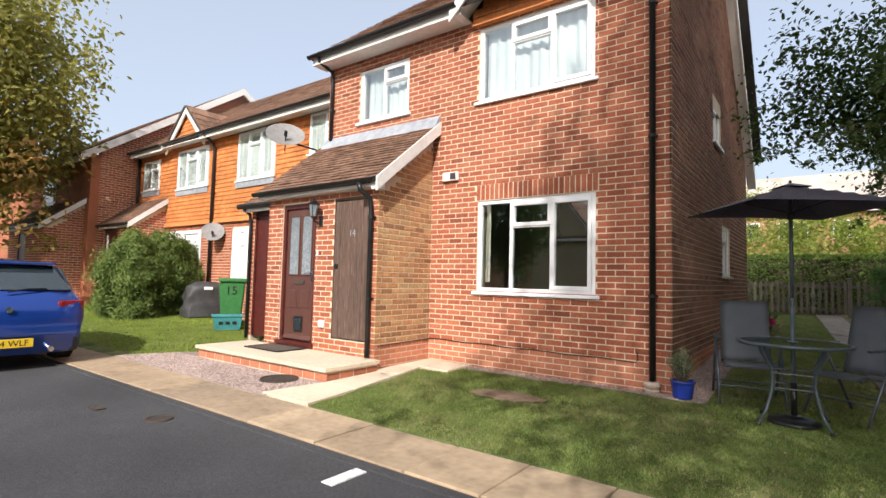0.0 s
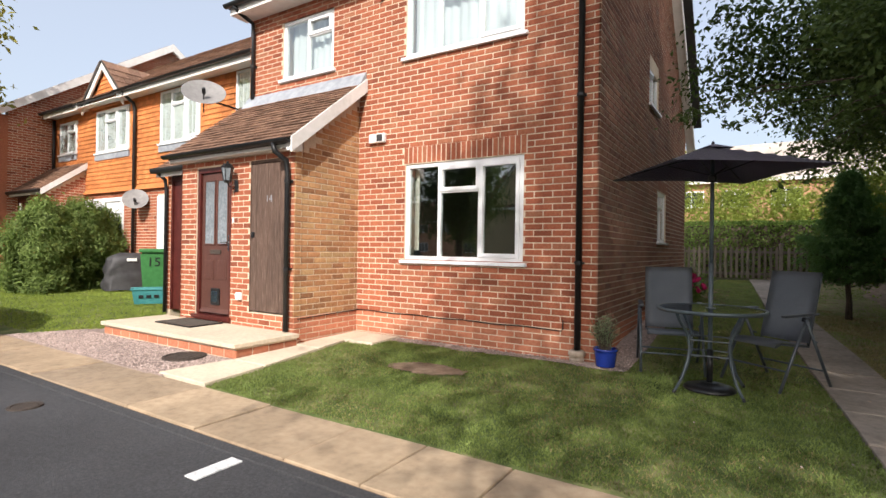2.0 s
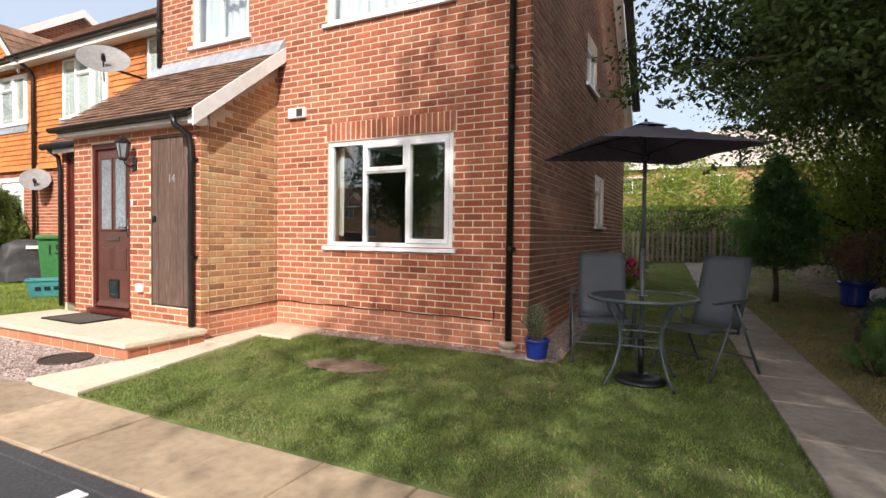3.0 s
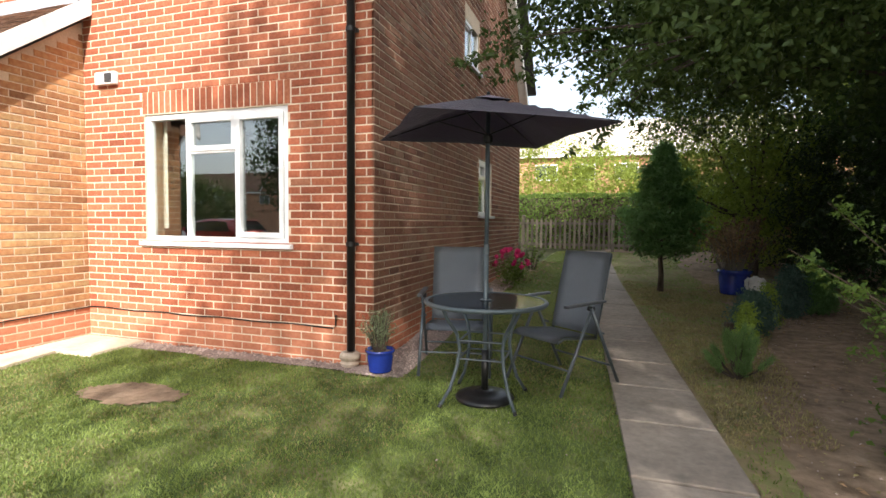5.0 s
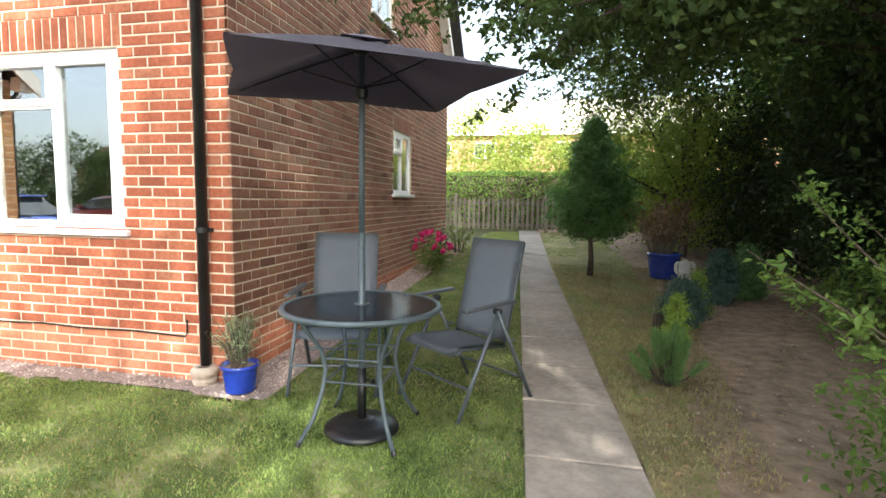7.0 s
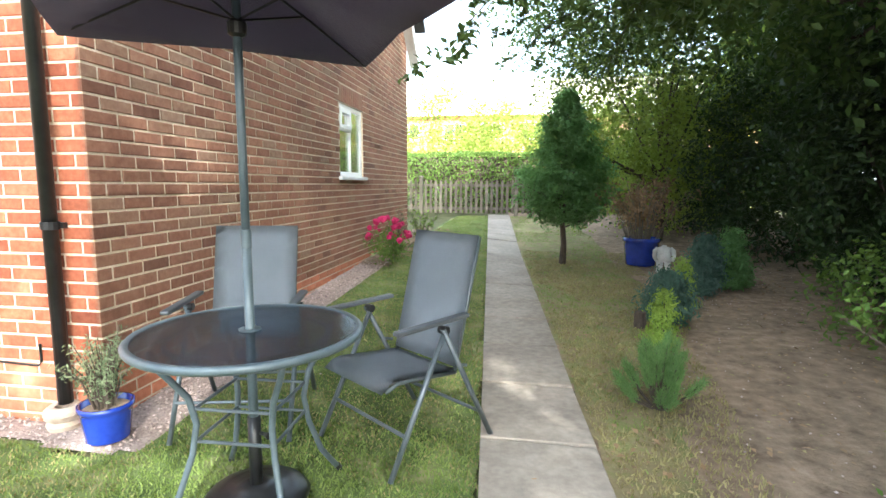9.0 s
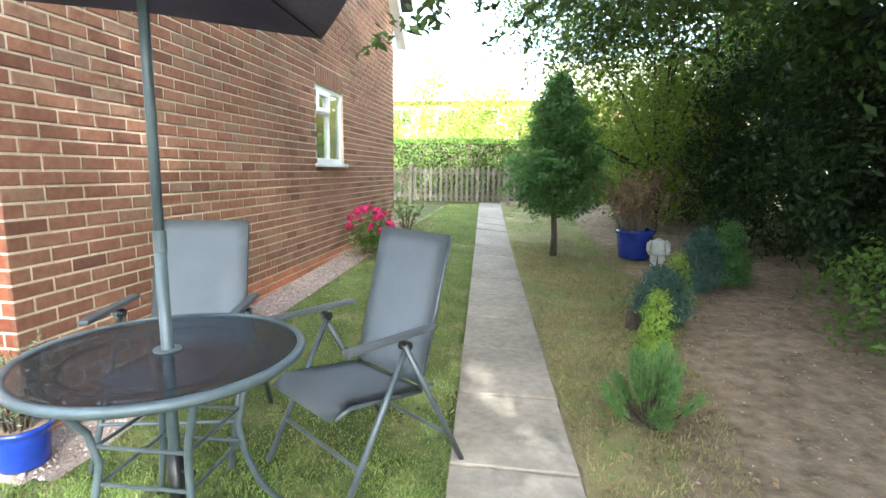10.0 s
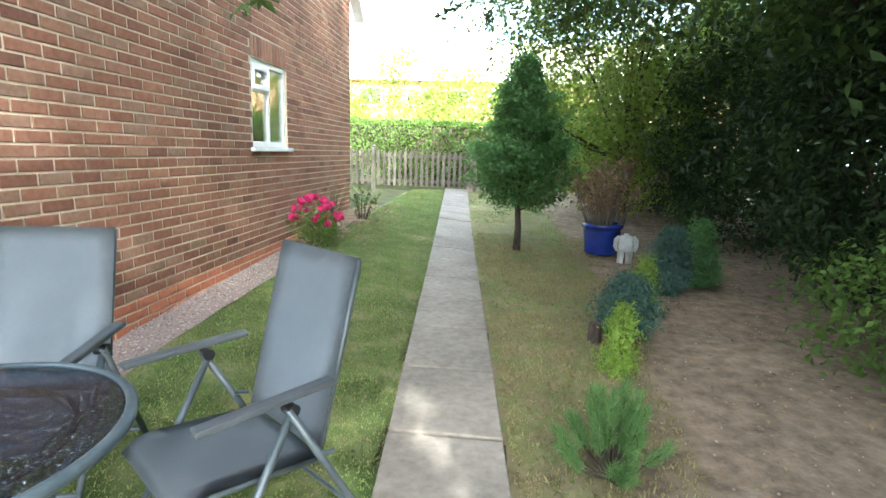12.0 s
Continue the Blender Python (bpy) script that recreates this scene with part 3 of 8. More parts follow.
def brick_wall(name, p0, u, n, length, z0, z1, openings=(), top=None, near=None, label="", thick=0.22, plinth=None, soldiers=(), shift=0.0, kind="structure", parent=None, bricks=True, max_near=300, body_start=0.0, faces=None):
    """A brick wall: a mortar body with its openings, and running-bond bricks standing proud. openings: (s0, s1, z0, z1)."""
    p0, u, n = Vector(p0), Vector(u), Vector(n)
    flat_top = z1 if top is None else min(z1, min(top(0), top(length)))
    cuts_s = sorted({body_start, length, *[o[0] for o in openings], *[o[1] for o in openings]})
    cuts_z = sorted({z0, flat_top, *[o[2] for o in openings], *[o[3] for o in openings]})
    bm = bmesh.new()
    def corner(s, d, z):
        v = p0 + u * s - n * d
        return (v.x, v.y, v.z + z)
    for sa, sb in zip(cuts_s, cuts_s[1:]):
        for za, zb in zip(cuts_z, cuts_z[1:]):
            ms, mz = (sa + sb) / 2, (za + zb) / 2
            if zb > flat_top + 1e-6 or any(o[0] < ms < o[1] and o[2] < mz < o[3] for o in openings):
                continue
            vs = [bm.verts.new(corner(s, d, z)) for z in (za, zb) for s, d in ((sa, 0), (sb, 0), (sb, thick), (sa, thick))]
            for f in ((0, 1, 5, 4), (1, 2, 6, 5), (2, 3, 7, 6), (3, 0, 4, 7), (4, 5, 6, 7), (3, 2, 1, 0)):
                bm.faces.new([vs[k] for k in f])
    if top is not None:
        ss = [body_start + (length - body_start) * i / 40 for i in range(41)]
        pts = [(s, flat_top) for s in (length, body_start)] + [(s, max(top(s), flat_top)) for s in ss]
        lo, hi = [bm.verts.new(corner(s, 0, z)) for s, z in pts], [bm.verts.new(corner(s, thick, z)) for s, z in pts]
        for i in range(len(pts)):
            bm.faces.new((lo[i], lo[(i + 1) % len(pts)], hi[(i + 1) % len(pts)], hi[i]))
        bm.faces.new(lo)
        bm.faces.new(hi[::-1])
    bmesh.ops.remove_doubles(bm, verts=bm.verts, dist=1e-5)
    wall = part(name, bm, M_MORTAR, parent)
    if parent is None:
        tagged(wall, label, "wall", kind=kind)
    if not bricks:
        return wall
    pieces = []
    row, z = 0, z0
    while z < z1:
        h = BH
        holes = [(o[0], o[1]) for o in openings if o[2] < z + h - 0.015 and o[3] > z + 0.015] + [(q[0], q[1]) for q in soldiers if q[2] < z + h - 0.01 and q[3] > z + 0.01]
        for a, b in spans(length, holes):
            s = -((row % 2) * 0.1125) + shift
            while s < b:
                s0, s1 = max(s, a + (0 if a == 0 else 0.004)), min(s + BW, b - (0 if b == length else 0.004))
                if s1 - s0 > 0.03 and (top is None or min(top(s0), top(s1)) > z + h):
                    pieces.append((s0, z, s1 - s0, h))
                s += BW + JOINT
        row += 1
        z = z0 + row * 0.075
    for a, b, za, zb in soldiers:
        k = round((b - a) / 0.075)
        for i in range(k):
            pieces.append((a + (b - a) * i / k, za + 0.005, (b - a) / k - JOINT, zb - za - JOINT))
    close = [q for q in pieces if near is not None and near(q[0], q[1])][:max_near]
    taken = set(close)
    groups = {}
    for q in pieces:
        if q not in taken:
            vs, fs = groups.setdefault(bool(plinth and q[1] < plinth - 0.02), ([], []))
            v, f = brick_geo(*q, p0, u, n, base=len(vs))
            vs += v
            fs += f
    for low, (vs, fs) in groups.items():
        tagged(link_mesh("brickwork", vs, fs, M_PLINTHS if low else (faces or (M_BRICK, M_BRICKS))[1], wall), kind="stuff")
    LATER.append((wall, close, p0, u, n, plinth, (faces or (M_BRICK, M_BRICKS))[0]))
    return wall


LATER = []


def lay_bricks():
    """The bricks nearest the walk, one object each."""
    for wall, close, p0, u, n, plinth, face in LATER:
        for s, z, w, h in close:
            ob = new("brick", brick_shape(w, h, u, n, M_PLINTH if plinth and z < plinth - 0.02 else face))
            v = p0 + u * s
            ob.location = (v.x, v.y, v.z + z)
            ob.parent = wall


X, Y = Vector((1, 0, 0)), Vector((0, 1, 0))
DPC = 0.3
LEFT, PFRONT, PRIGHT = -7.57, 5.0, -5.1
Z0 = -0.15      # foot of the brickwork, under the ground line
LW = (-4.265, -2.535, 1.03, 2.32)      # lower front window: x0, x1, sill, head
UW = (-4.285, -2.555, 3.77, 4.87)
UW2 = (-6.76, -5.64, 3.87, 4.80)
SW = (9.80, 10.69, 1.365, 2.24)        # side windows: y0, y1, sill, head
SW2 = (8.95, 9.75, 3.50, 4.25)


def gable(s):
    y = F + s
    return min(5.05 + (y - F) * 0.80, 4.05 + (13.35 - y) * 0.98)


front_openings = [(LW[0] - LEFT, LW[1] - LEFT, LW[2], LW[3]), (UW[0] - LEFT, UW[1] - LEFT, UW[2], UW[3]), (UW2[0] - LEFT, UW2[1] - LEFT, UW2[2], UW2[3])]
brick_wall("wall_front", (LEFT, F + PROUD, 0), X, -Y, S - LEFT - PROUD, Z0, 5.0, front_openings, near=lambda s, z: s + LEFT > -3.7 and z < 2.2, plinth=DPC,
           soldiers=[(LW[0] - LEFT - 0.02, LW[1] - LEFT + 0.04, 2.325, 2.555)], label="sunlit red brick front wall with buff mortar")
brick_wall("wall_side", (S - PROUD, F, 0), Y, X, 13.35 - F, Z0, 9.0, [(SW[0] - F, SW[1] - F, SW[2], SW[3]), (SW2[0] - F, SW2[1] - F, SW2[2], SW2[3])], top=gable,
           near=lambda s, z: s < 2.6 and 0.0 < z < 2.0, plinth=DPC, soldiers=[(SW[0] - F, SW[1] - F, 2.245, 2.46)], shift=-0.1125, body_start=0.23, label="shaded brown-red brick side wall with pale joints", faces=(M_BRICK_SHADED, M_BRICKS_SHADED))
brick_wall("wall_back", (LEFT, 13.35, 0), X, Y, S - LEFT - 0.25, Z0, 4.1, label="plain brick back wall of the house", bricks=False)
brick_wall("wall_party", (LEFT, F + 0.23, 0), Y, -X, 13.1 - F - 0.23, Z0, 5.0, top=lambda s: min(gable(s + 0.23), 7.6), label="brick party wall standing proud of the next house")
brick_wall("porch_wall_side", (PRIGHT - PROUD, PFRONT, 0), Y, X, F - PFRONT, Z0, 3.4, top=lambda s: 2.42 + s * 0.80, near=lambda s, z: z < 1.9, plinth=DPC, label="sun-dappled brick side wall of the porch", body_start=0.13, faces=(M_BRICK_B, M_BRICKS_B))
DOOR = (-7.19, -6.38, 0.13, 2.30)
STORE = (-5.97, -5.27, 0.30, 2.32)
brick_wall("porch_wall_front", (LEFT, PFRONT + PROUD, 0), X, -Y, PRIGHT - LEFT - PROUD, Z0, 2.46, [(a - LEFT, b - LEFT, c, d) for a, b, c, d in (DOOR, STORE)], near=lambda s, z: True, label="red brick porch front with two doorways", thick=0.11)
brick_wall("porch_wall_end", (LEFT + PROUD, PFRONT, 0), Y, -X, F - PFRONT, Z0, 3.4, top=lambda s: 2.42 + s * 0.80, label="red brick end wall of the porch", thick=0.11, body_start=0.13)
vs, fs = [], []
for i in range(13):
    v, f = brick_geo(i * 0.225, -0.14, BW, BH, Vector((-7.93, 4.13, 0)), X, -Y, base=len(vs))
    vs += v; fs += f
    v, f = brick_geo(i * 0.225, -0.065, BW, BH + 0.03, Vector((-7.93, 4.13, 0)), X, -Y, base=len(vs))
    vs += v; fs += f
for i in range(4):
    for k in range(2):
        v, f = brick_geo(i * 0.225, -0.14 + 0.075 * k, min(BW, 0.86 - i * 0.225), BH + 0.03 * k, Vector((-5.03, 4.13, 0)), Y, X, base=len(vs))
        vs += v; fs += f
link_mesh("brickwork", vs, fs, M_PLINTHS, step, "course of red brick")

# dark rooms behind the windows, each a plain shell of plaster
def room(name, x0, x1, y0, y1, z0, z1, label):
    bm = boxed(x0, x1, y0, y1, z0, z1)
    skip = [f for f in bm.faces if (abs(f.calc_center_median().y - y0) < 1e-4)]
    bmesh.ops.delete(bm, geom=skip, context='FACES')
    ob = part(name, bm, M_ROOM, None)
    return tagged(ob, label, "room", kind="structure")


room("room_lower", -5.0, -1.95, F + 0.235, 9.4, 0.05, 2.6, "dim brown-papered ground floor room")
room("room_upper", -5.0, -1.95, F + 0.235, 8.8, 3.0, 4.98, "dim plastered bedroom behind net curtains")
room("room_stair", -7.3, -5.2, F + 0.235, 8.8, 3.0, 4.98, "dim plastered landing behind net curtains")
bm = boxed(-4.4, S - 0.235, 9.45, 12.2, 0.6, 2.6)
bmesh.ops.delete(bm, geom=[f for f in bm.faces if abs(f.calc_center_median().x - (S - 0.235)) < 1e-4], context='FACES')
tagged(part("room_side", bm, M_ROOM, None), "dim plastered room behind the side window", "room", kind="structure")
bm = boxed(-4.4, S - 0.235, 8.82, 10.5, 3.0, 4.7)
bmesh.ops.delete(bm, geom=[f for f in bm.faces if abs(f.calc_center_median().x - (S - 0.235)) < 1e-4], context='FACES')
tagged(part("room_side_upper", bm, M_ROOM, None), "dim plastered room behind the upper side window", "room", kind="structure")


# ---- windows ----
def window(name, w, h, m, label, bars, curtain="", reveal=0.07, group="windows", sill=True, apron=False):
    """uPVC window built in its own plane: x across, z up, y inwards. bars: list of (x0, x1, z0, z1, sash) lights."""
    t = thing(name, label, "window", group, "structure", m)
    y0 = reveal - 0.045
    for nm, q in (("frame_side", (0, 0.055, 0, h)), ("frame_side", (w - 0.055, w, 0, h)), ("frame_head", (0.055, w - 0.055, h - 0.055, h)), ("frame_foot", (0.055, w - 0.055, 0, 0.055))):
        part(nm, boxed(q[0], q[1], y0, y0 + 0.07, q[2], q[3], 0.006), M_WHITE, t)
    if sill:
        part("sill", boxed(-0.055, w + 0.055, -0.045, y0 + 0.002, -0.045, -0.002, 0.006), M_WHITE, t, "white plastic sill")
    for x0, x1, z0, z1, sash in bars:
        if sash:
            b = bmesh.new()
            for q in ((x0, x0 + 0.05, z0, z1), (x1 - 0.05, x1, z0, z1), (x0 + 0.05, x1 - 0.05, z1 - 0.05, z1), (x0 + 0.05, x1 - 0.05, z0, z0 + 0.05)):
                box(b, q[0], q[1], y0 - 0.018, y0 + 0.04, q[2], q[3], 0.005)
            part("casement", b, M_WHITE, t)
            x0, x1, z0, z1 = x0 + 0.05, x1 - 0.05, z0 + 0.05, z1 - 0.05
        pn = part("pane", boxed(x0, x1, y0 + 0.022, y0 + 0.026, z0, z1), M_GLASS, t)
        pn.visible_shadow = False
    xs_ = sorted({b_[0] for b_ in bars} | {b_[1] for b_ in bars})
    for xa in xs_[1:-1]:
        part("mullion", boxed(xa - 0.022, xa + 0.022, y0, y0 + 0.065, 0.055, h - 0.055, 0.005), M_WHITE, t)
    for b_ in bars:
        if b_[2] > 0.1:
            part("transom", boxed(b_[0] + 0.02, b_[1] - 0.02, y0, y0 + 0.062, b_[2] - 0.022, b_[2] + 0.022, 0.005), M_WHITE, t)
    if curtain:
        lo, hi = (0.02, h) if curtain == "net" else (h * 0.1, h)
        vs_, fs_ = [], []
        parts_ = [(0.03, w - 0.03)] if curtain == "net" else [(0.03, w * 0.075)]
        for a, b in parts_:
            k = max(8, int((b - a) / 0.02))
            base = len(vs_)
            for i in range(k + 1):
                xx = a + (b - a) * i / k
                yy = 0.17 + 0.018 * math.sin(xx * 46) + 0.012 * math.sin(xx * 19 + 1)
                vs_ += [(xx, yy, lo), (xx, yy + 0.006, hi)]
            fs_ += [(base + 2 * i, base + 2 * i + 2, base + 2 * i + 3, base + 2 * i + 1) for i in range(k)]
        c = link_mesh("net_curtain" if curtain == "net" else "curtain", vs_, fs_, M_NET if curtain == "net" else M_BLIND, t, "gathered white net curtain" if curtain == "net" else "cream curtain drawn aside", smooth=True)
    if apron:
        part("apron", boxed(-0.03, w + 0.03, -0.02, 0.02, -0.2, -0.046), M_LEAD, t, "grey lead apron")
    return t


def three_light(w, h):
    a, b = 0.055, w - 0.055
    c1, c2 = w * 0.31, w * 0.655
    return [(a, c1, 0.055, h - 0.055, False), (c1, c2, 0.055, h * 0.70, False), (c1, c2, h * 0.70, h - 0.055, True), (c2, b, 0.055, h - 0.055, True)]


def two_light(w, h, flip=False):
    a, b, c = 0.055, w - 0.055, w * 0.5
    q = [(a, c, 0.055, h - 0.055, False), (c, b, 0.055, h * 0.66, False), (c, b, h * 0.66, h - 0.055, True)]
    return q if not flip else [(w - x1, w - x0, z0, z1, s_) for x0, x1, z0, z1, s_ in q]


window("window_1", LW[1] - LW[0], LW[3] - LW[2], pose(LW[0], F, LW[2]), "white plastic three-light window in the front wall", three_light(LW[1] - LW[0], LW[3] - LW[2]), "side")
window("window_2", UW[1] - UW[0], UW[3] - UW[2], pose(UW[0], F, UW[2]), "white plastic bedroom window with net curtains", three_light(UW[1] - UW[0], UW[3] - UW[2]), "net")
window("window_3", UW2[1] - UW2[0], UW2[3] - UW2[2], pose(UW2[0], F, UW2[2]), "small white two-light window with net curtains", two_light(UW2[1] - UW2[0], UW2[3] - UW2[2]), "net")
window("window_4", SW[1] - SW[0], SW[3] - SW[2], pose(S, SW[0], SW[2], 0, 0, 90), "white plastic two-light window in the side wall", two_light(SW[1] - SW[0], SW[3] - SW[2], True), "side")
window("window_5", SW2[1] - SW2[0], SW2[3] - SW2[2], pose(S, SW2[0], SW2[2], 0, 0, 90), "small white upper window in the side wall", two_light(SW2[1] - SW2[0], SW2[3] - SW2[2], True), "net")


# ---- roofs ----
def tile_roof(name, origin, along, up, width, run, label, tile=0.165, gauge=0.1, objects=False, parent=None, thick=0.012, material=None):
    """Courses of lapped tiles on a board. along and up are unit vectors in the slope."""
    o, a, u = Vector(origin), Vector(along).normalized(), Vector(up).normalized()
    nrm = a.cross(u).normalized()
    if nrm.z < 0:
        nrm = -nrm
    c = [o - nrm * 0.02, o + a * width - nrm * 0.02, o + a * width + u * run - nrm * 0.02, o + u * run - nrm * 0.02]
    vs = [tuple(p) for p in c] + [tuple(p - nrm * 0.05) for p in c]
    deck = link_mesh(name, vs, [(0, 1, 2, 3), (7, 6, 5, 4), (0, 4, 5, 1), (1, 5, 6, 2), (2, 6, 7, 3), (3, 7, 4, 0)], M_DARK, parent)
    if parent is None:
        tagged(deck, label, "roof", kind="structure")
    def geo(p, w, base=0):
        l = gauge * 1.35
        q = [p, p + a * w, p + a * w + u * l, p + u * l]
        lift = [0.022, 0.022, 0.0, 0.0]
        pts = [tuple(v + nrm * (k - thick)) for v, k in zip(q, lift)] + [tuple(v + nrm * k) for v, k in zip(q, lift)]
        return pts, [tuple(base + i for i in f) for f in ((4, 5, 6, 7), (0, 4, 7, 3), (1, 2, 6, 5), (0, 1, 5, 4), (3, 2, 1, 0))]
    rows, r2 = int(run / gauge), random.Random(11)
    vs, fs = [], []
    for r in range(rows):
        s = -(r % 2) * tile / 2
        while s < width - 0.01:
            s0, s1 = max(0, s), min(s + tile - 0.004, width)
            if s1 - s0 > 0.02:
                p = o + a * s0 + u * (r * gauge) + nrm * r2.uniform(-0.003, 0.004)
                if objects:
                    ROOF_TILES.append((deck, p, geo(Vector((0, 0, 0)), s1 - s0), round(s1 - s0, 3), material or M_ROOF))
                else:
                    v, f = geo(p, s1 - s0, len(vs))
                    vs += v
                    fs += f
            s += tile
    if not objects:
        tagged(link_mesh("tiles", vs, fs, material or M_ROOFS, deck), kind="stuff")
    return deck


ROOF_TILES = []
PITCH = math.atan(0.80)
up_y = Vector((0, math.cos(PITCH), math.sin(PITCH)))
tile_roof("porch_roof", (LEFT - 0.12, PFRONT - 0.19, 2.50), X, up_y, PRIGHT - LEFT + 0.24, 1.70, "lean-to porch roof of weathered brown plain tiles", objects=True)
tile_roof("roof", (LEFT - 0.15, F - 0.36, 5.16), X, up_y, S - LEFT + 0.45, 4.15, "brown tiled pitched roof of the house", tile=0.3, gauge=0.3)
tile_roof("roof_back", (LEFT - 0.15, 13.6, 4.1), X, Vector((0, -1, 0.98)), S - LEFT + 0.45, 6.0, "brown tiled back slope of the roof", tile=0.3, gauge=0.3)


def trim(name, bm, material, label, category="trim"):
    return tagged(part(name, bm, material, None), label, category, kind="structure")


def beam(bm, p, q, w, h):
    """A straight board from p to q, w wide across and h deep downwards from the line."""
    p, q = Vector(p), Vector(q)
    d = (q - p).normalized()
    side = d.cross(Vector((0, 0, 1))).normalized() * w / 2
    dn = Vector((0, 0, -h))
    vs = [bm.verts.new(v) for v in (p - side, p + side, p + side + dn, p - side + dn, q - side, q + side, q + side + dn, q - side + dn)]
    for f in ((0, 1, 2, 3), (7, 6, 5, 4), (0, 4, 5, 1), (1, 5, 6, 2), (2, 6, 7, 3), (3, 7, 4, 0)):
        bm.faces.new([vs[i] for i in f])
    return bm


trim("fascia", boxed(LEFT - 0.1, -4.42, F - 0.33, F - 0.30, 5.0, 5.17), M_WPAINT, "white painted fascia under the eaves")
trim("soffit", boxed(LEFT - 0.1, -4.42, F - 0.30, F - 0.004, 5.0, 5.02), M_WPAINT, "white painted soffit under the eaves")
trim("fascia_2", boxed(-2.42, S + 0.2, F - 0.33, F - 0.30, 5.0, 5.17), M_WPAINT, "white painted fascia under the eaves")
trim("soffit_2", boxed(-2.42, S + 0.2, F - 0.30, F - 0.004, 5.0, 5.02), M_WPAINT, "white painted soffit under the eaves")
trim("bargeboard", beam(beam(bmesh.new(), (S + 0.16, F - 0.3, 5.13), (S + 0.16, 9.28, 7.80), 0.03, 0.2), (S + 0.16, 9.28, 7.80), (S + 0.16, 13.6, 3.62), 0.03, 0.2), M_WPAINT, "white painted bargeboard on the side gable")
trim("barge_soffit", beam(beam(bmesh.new(), (S + 0.08, F - 0.3, 4.96), (S + 0.08, 9.28, 7.62), 0.15, 0.015), (S + 0.08, 9.28, 7.62), (S + 0.08, 13.6, 3.45), 0.15, 0.015), M_WPAINT, "white soffit behind the bargeboard")
for sx in (-1, 1):
    trim("gable_soffit", beam(bmesh.new(), (-3.42 + sx * 1.14, F - 0.2, 5.0), (-3.42, F - 0.2, 6.04), 0.33, 0.012), M_WPAINT, "white soffit under the front gable")
# tile-hung front gable over the bedroom window
GX, GZ = -3.42, 5.95
gab = thing("front_gable", "small orange tile-hung gable with white bargeboards over the window", "gable", kind="structure")
part("backing", prism(bmesh.new(), [(-4.36, 4.90), (-2.48, 4.90), (-2.48, 5.02), (GX, GZ), (-4.36, 5.02)], "y", F - 0.06, F + 0.12), M_TILEHANG, gab)
for sx in (-1, 1):
    part("bargeboard", beam(bmesh.new(), (GX + sx * 1.16, F - 0.37, 5.10), (GX, F - 0.37, GZ + 0.22), 0.03, 0.2), M_WPAINT, gab, "white painted board")
    tile_roof("gable_roof", (GX + sx * 1.2, F - 0.38, 5.10), Y, Vector((-sx * 1.16, 0, 1.07)), 2.5, 1.62, "", tile=0.3, gauge=0.3, parent=gab)


def hang_tiles(name, parent, x0, x1, y, z0, z1, shape=None, gauge=0.115, holes=()):
    """Vertical tile hanging: lapped courses tipped outwards at the foot."""
    vs, fs, row, z = [], [], 0, z0
    while z < z1 - 0.03:
        s = x0 - (row % 2) * 0.085
        while s < x1:
            a, b = max(s, x0), min(s + 0.166, x1)
            if b - a > 0.03 and (shape is None or shape((a + b) / 2, z)) and not any(h[0] < (a + b) / 2 < h[1] and h[2] < z + 0.05 < h[3] for h in holes):
                k = len(vs)
                vs += [(a, y - 0.028, z), (b, y - 0.028, z), (b, y - 0.006, z + gauge * 1.15), (a, y - 0.006, z + gauge * 1.15), (a, y - 0.012, z), (b, y - 0.012, z)]
                fs += [(k, k + 1, k + 2, k + 3), (k + 4, k + 5, k + 1, k)]
            s += 0.17
        row += 1
        z += gauge
    return tagged(link_mesh(name, vs, fs, M_TILEHANG, parent), kind="stuff")


hang_tiles("hung_tiles", gab, -4.36, -2.48, F - 0.06, 4.90, GZ, lambda x, z: z < 5.0 + (1 - abs(x - GX) / 0.94) * 0.93)


def gutter(name, x0, x1, y, z, label):
    b = bmesh.new()
    ring = [(0.055 * math.cos(a), 0.055 * math.sin(a)) for a in [math.pi + math.pi * k / 8 for k in range(9)]]
    vs = []
    for xx in (x0, x1):
        vs.append([b.verts.new((xx, y + p, z + q)) for p, q in ring] + [b.verts.new((xx, y + p * 0.88, z + q * 0.88)) for p, q in ring[::-1]])
    k = len(vs[0])
    for i in range(k):
        b.faces.new((vs[0][i], vs[0][(i + 1) % k], vs[1][(i + 1) % k], vs[1][i]))
    b.faces.new(vs[0][::-1])
    b.faces.new(vs[1])
    return tagged(part(name, b, M_BLACKPL, None, smooth=False), label, "gutter", kind="structure")


gutter("gutter", LEFT - 0.15, -4.45, F - 0.39, 5.15, "black plastic gutter along the eaves")
gutter("porch_gutter", LEFT - 0.15, PRIGHT + 0.1, PFRONT - 0.20, 2.50, "black plastic gutter along the porch eaves")
trim("porch_fascia", boxed(LEFT - 0.1, PRIGHT + 0.06, PFRONT - 0.14, PFRONT - 0.115, 2.40, 2.52), M_WPAINT, "white painted fascia board of the porch")
trim("porch_soffit", boxed(LEFT - 0.1, PRIGHT + 0.06, PFRONT - 0.115, PFRONT - 0.004, 2.40, 2.415), M_WPAINT, "white soffit of the porch")
trim("porch_bargeboard", beam(bmesh.new(), (PRIGHT + 0.137, PFRONT - 0.2, 2.515), (PRIGHT + 0.137, F - 0.005, 3.60), 0.025, 0.19), M_WPAINT, "white painted bargeboard of the porch")
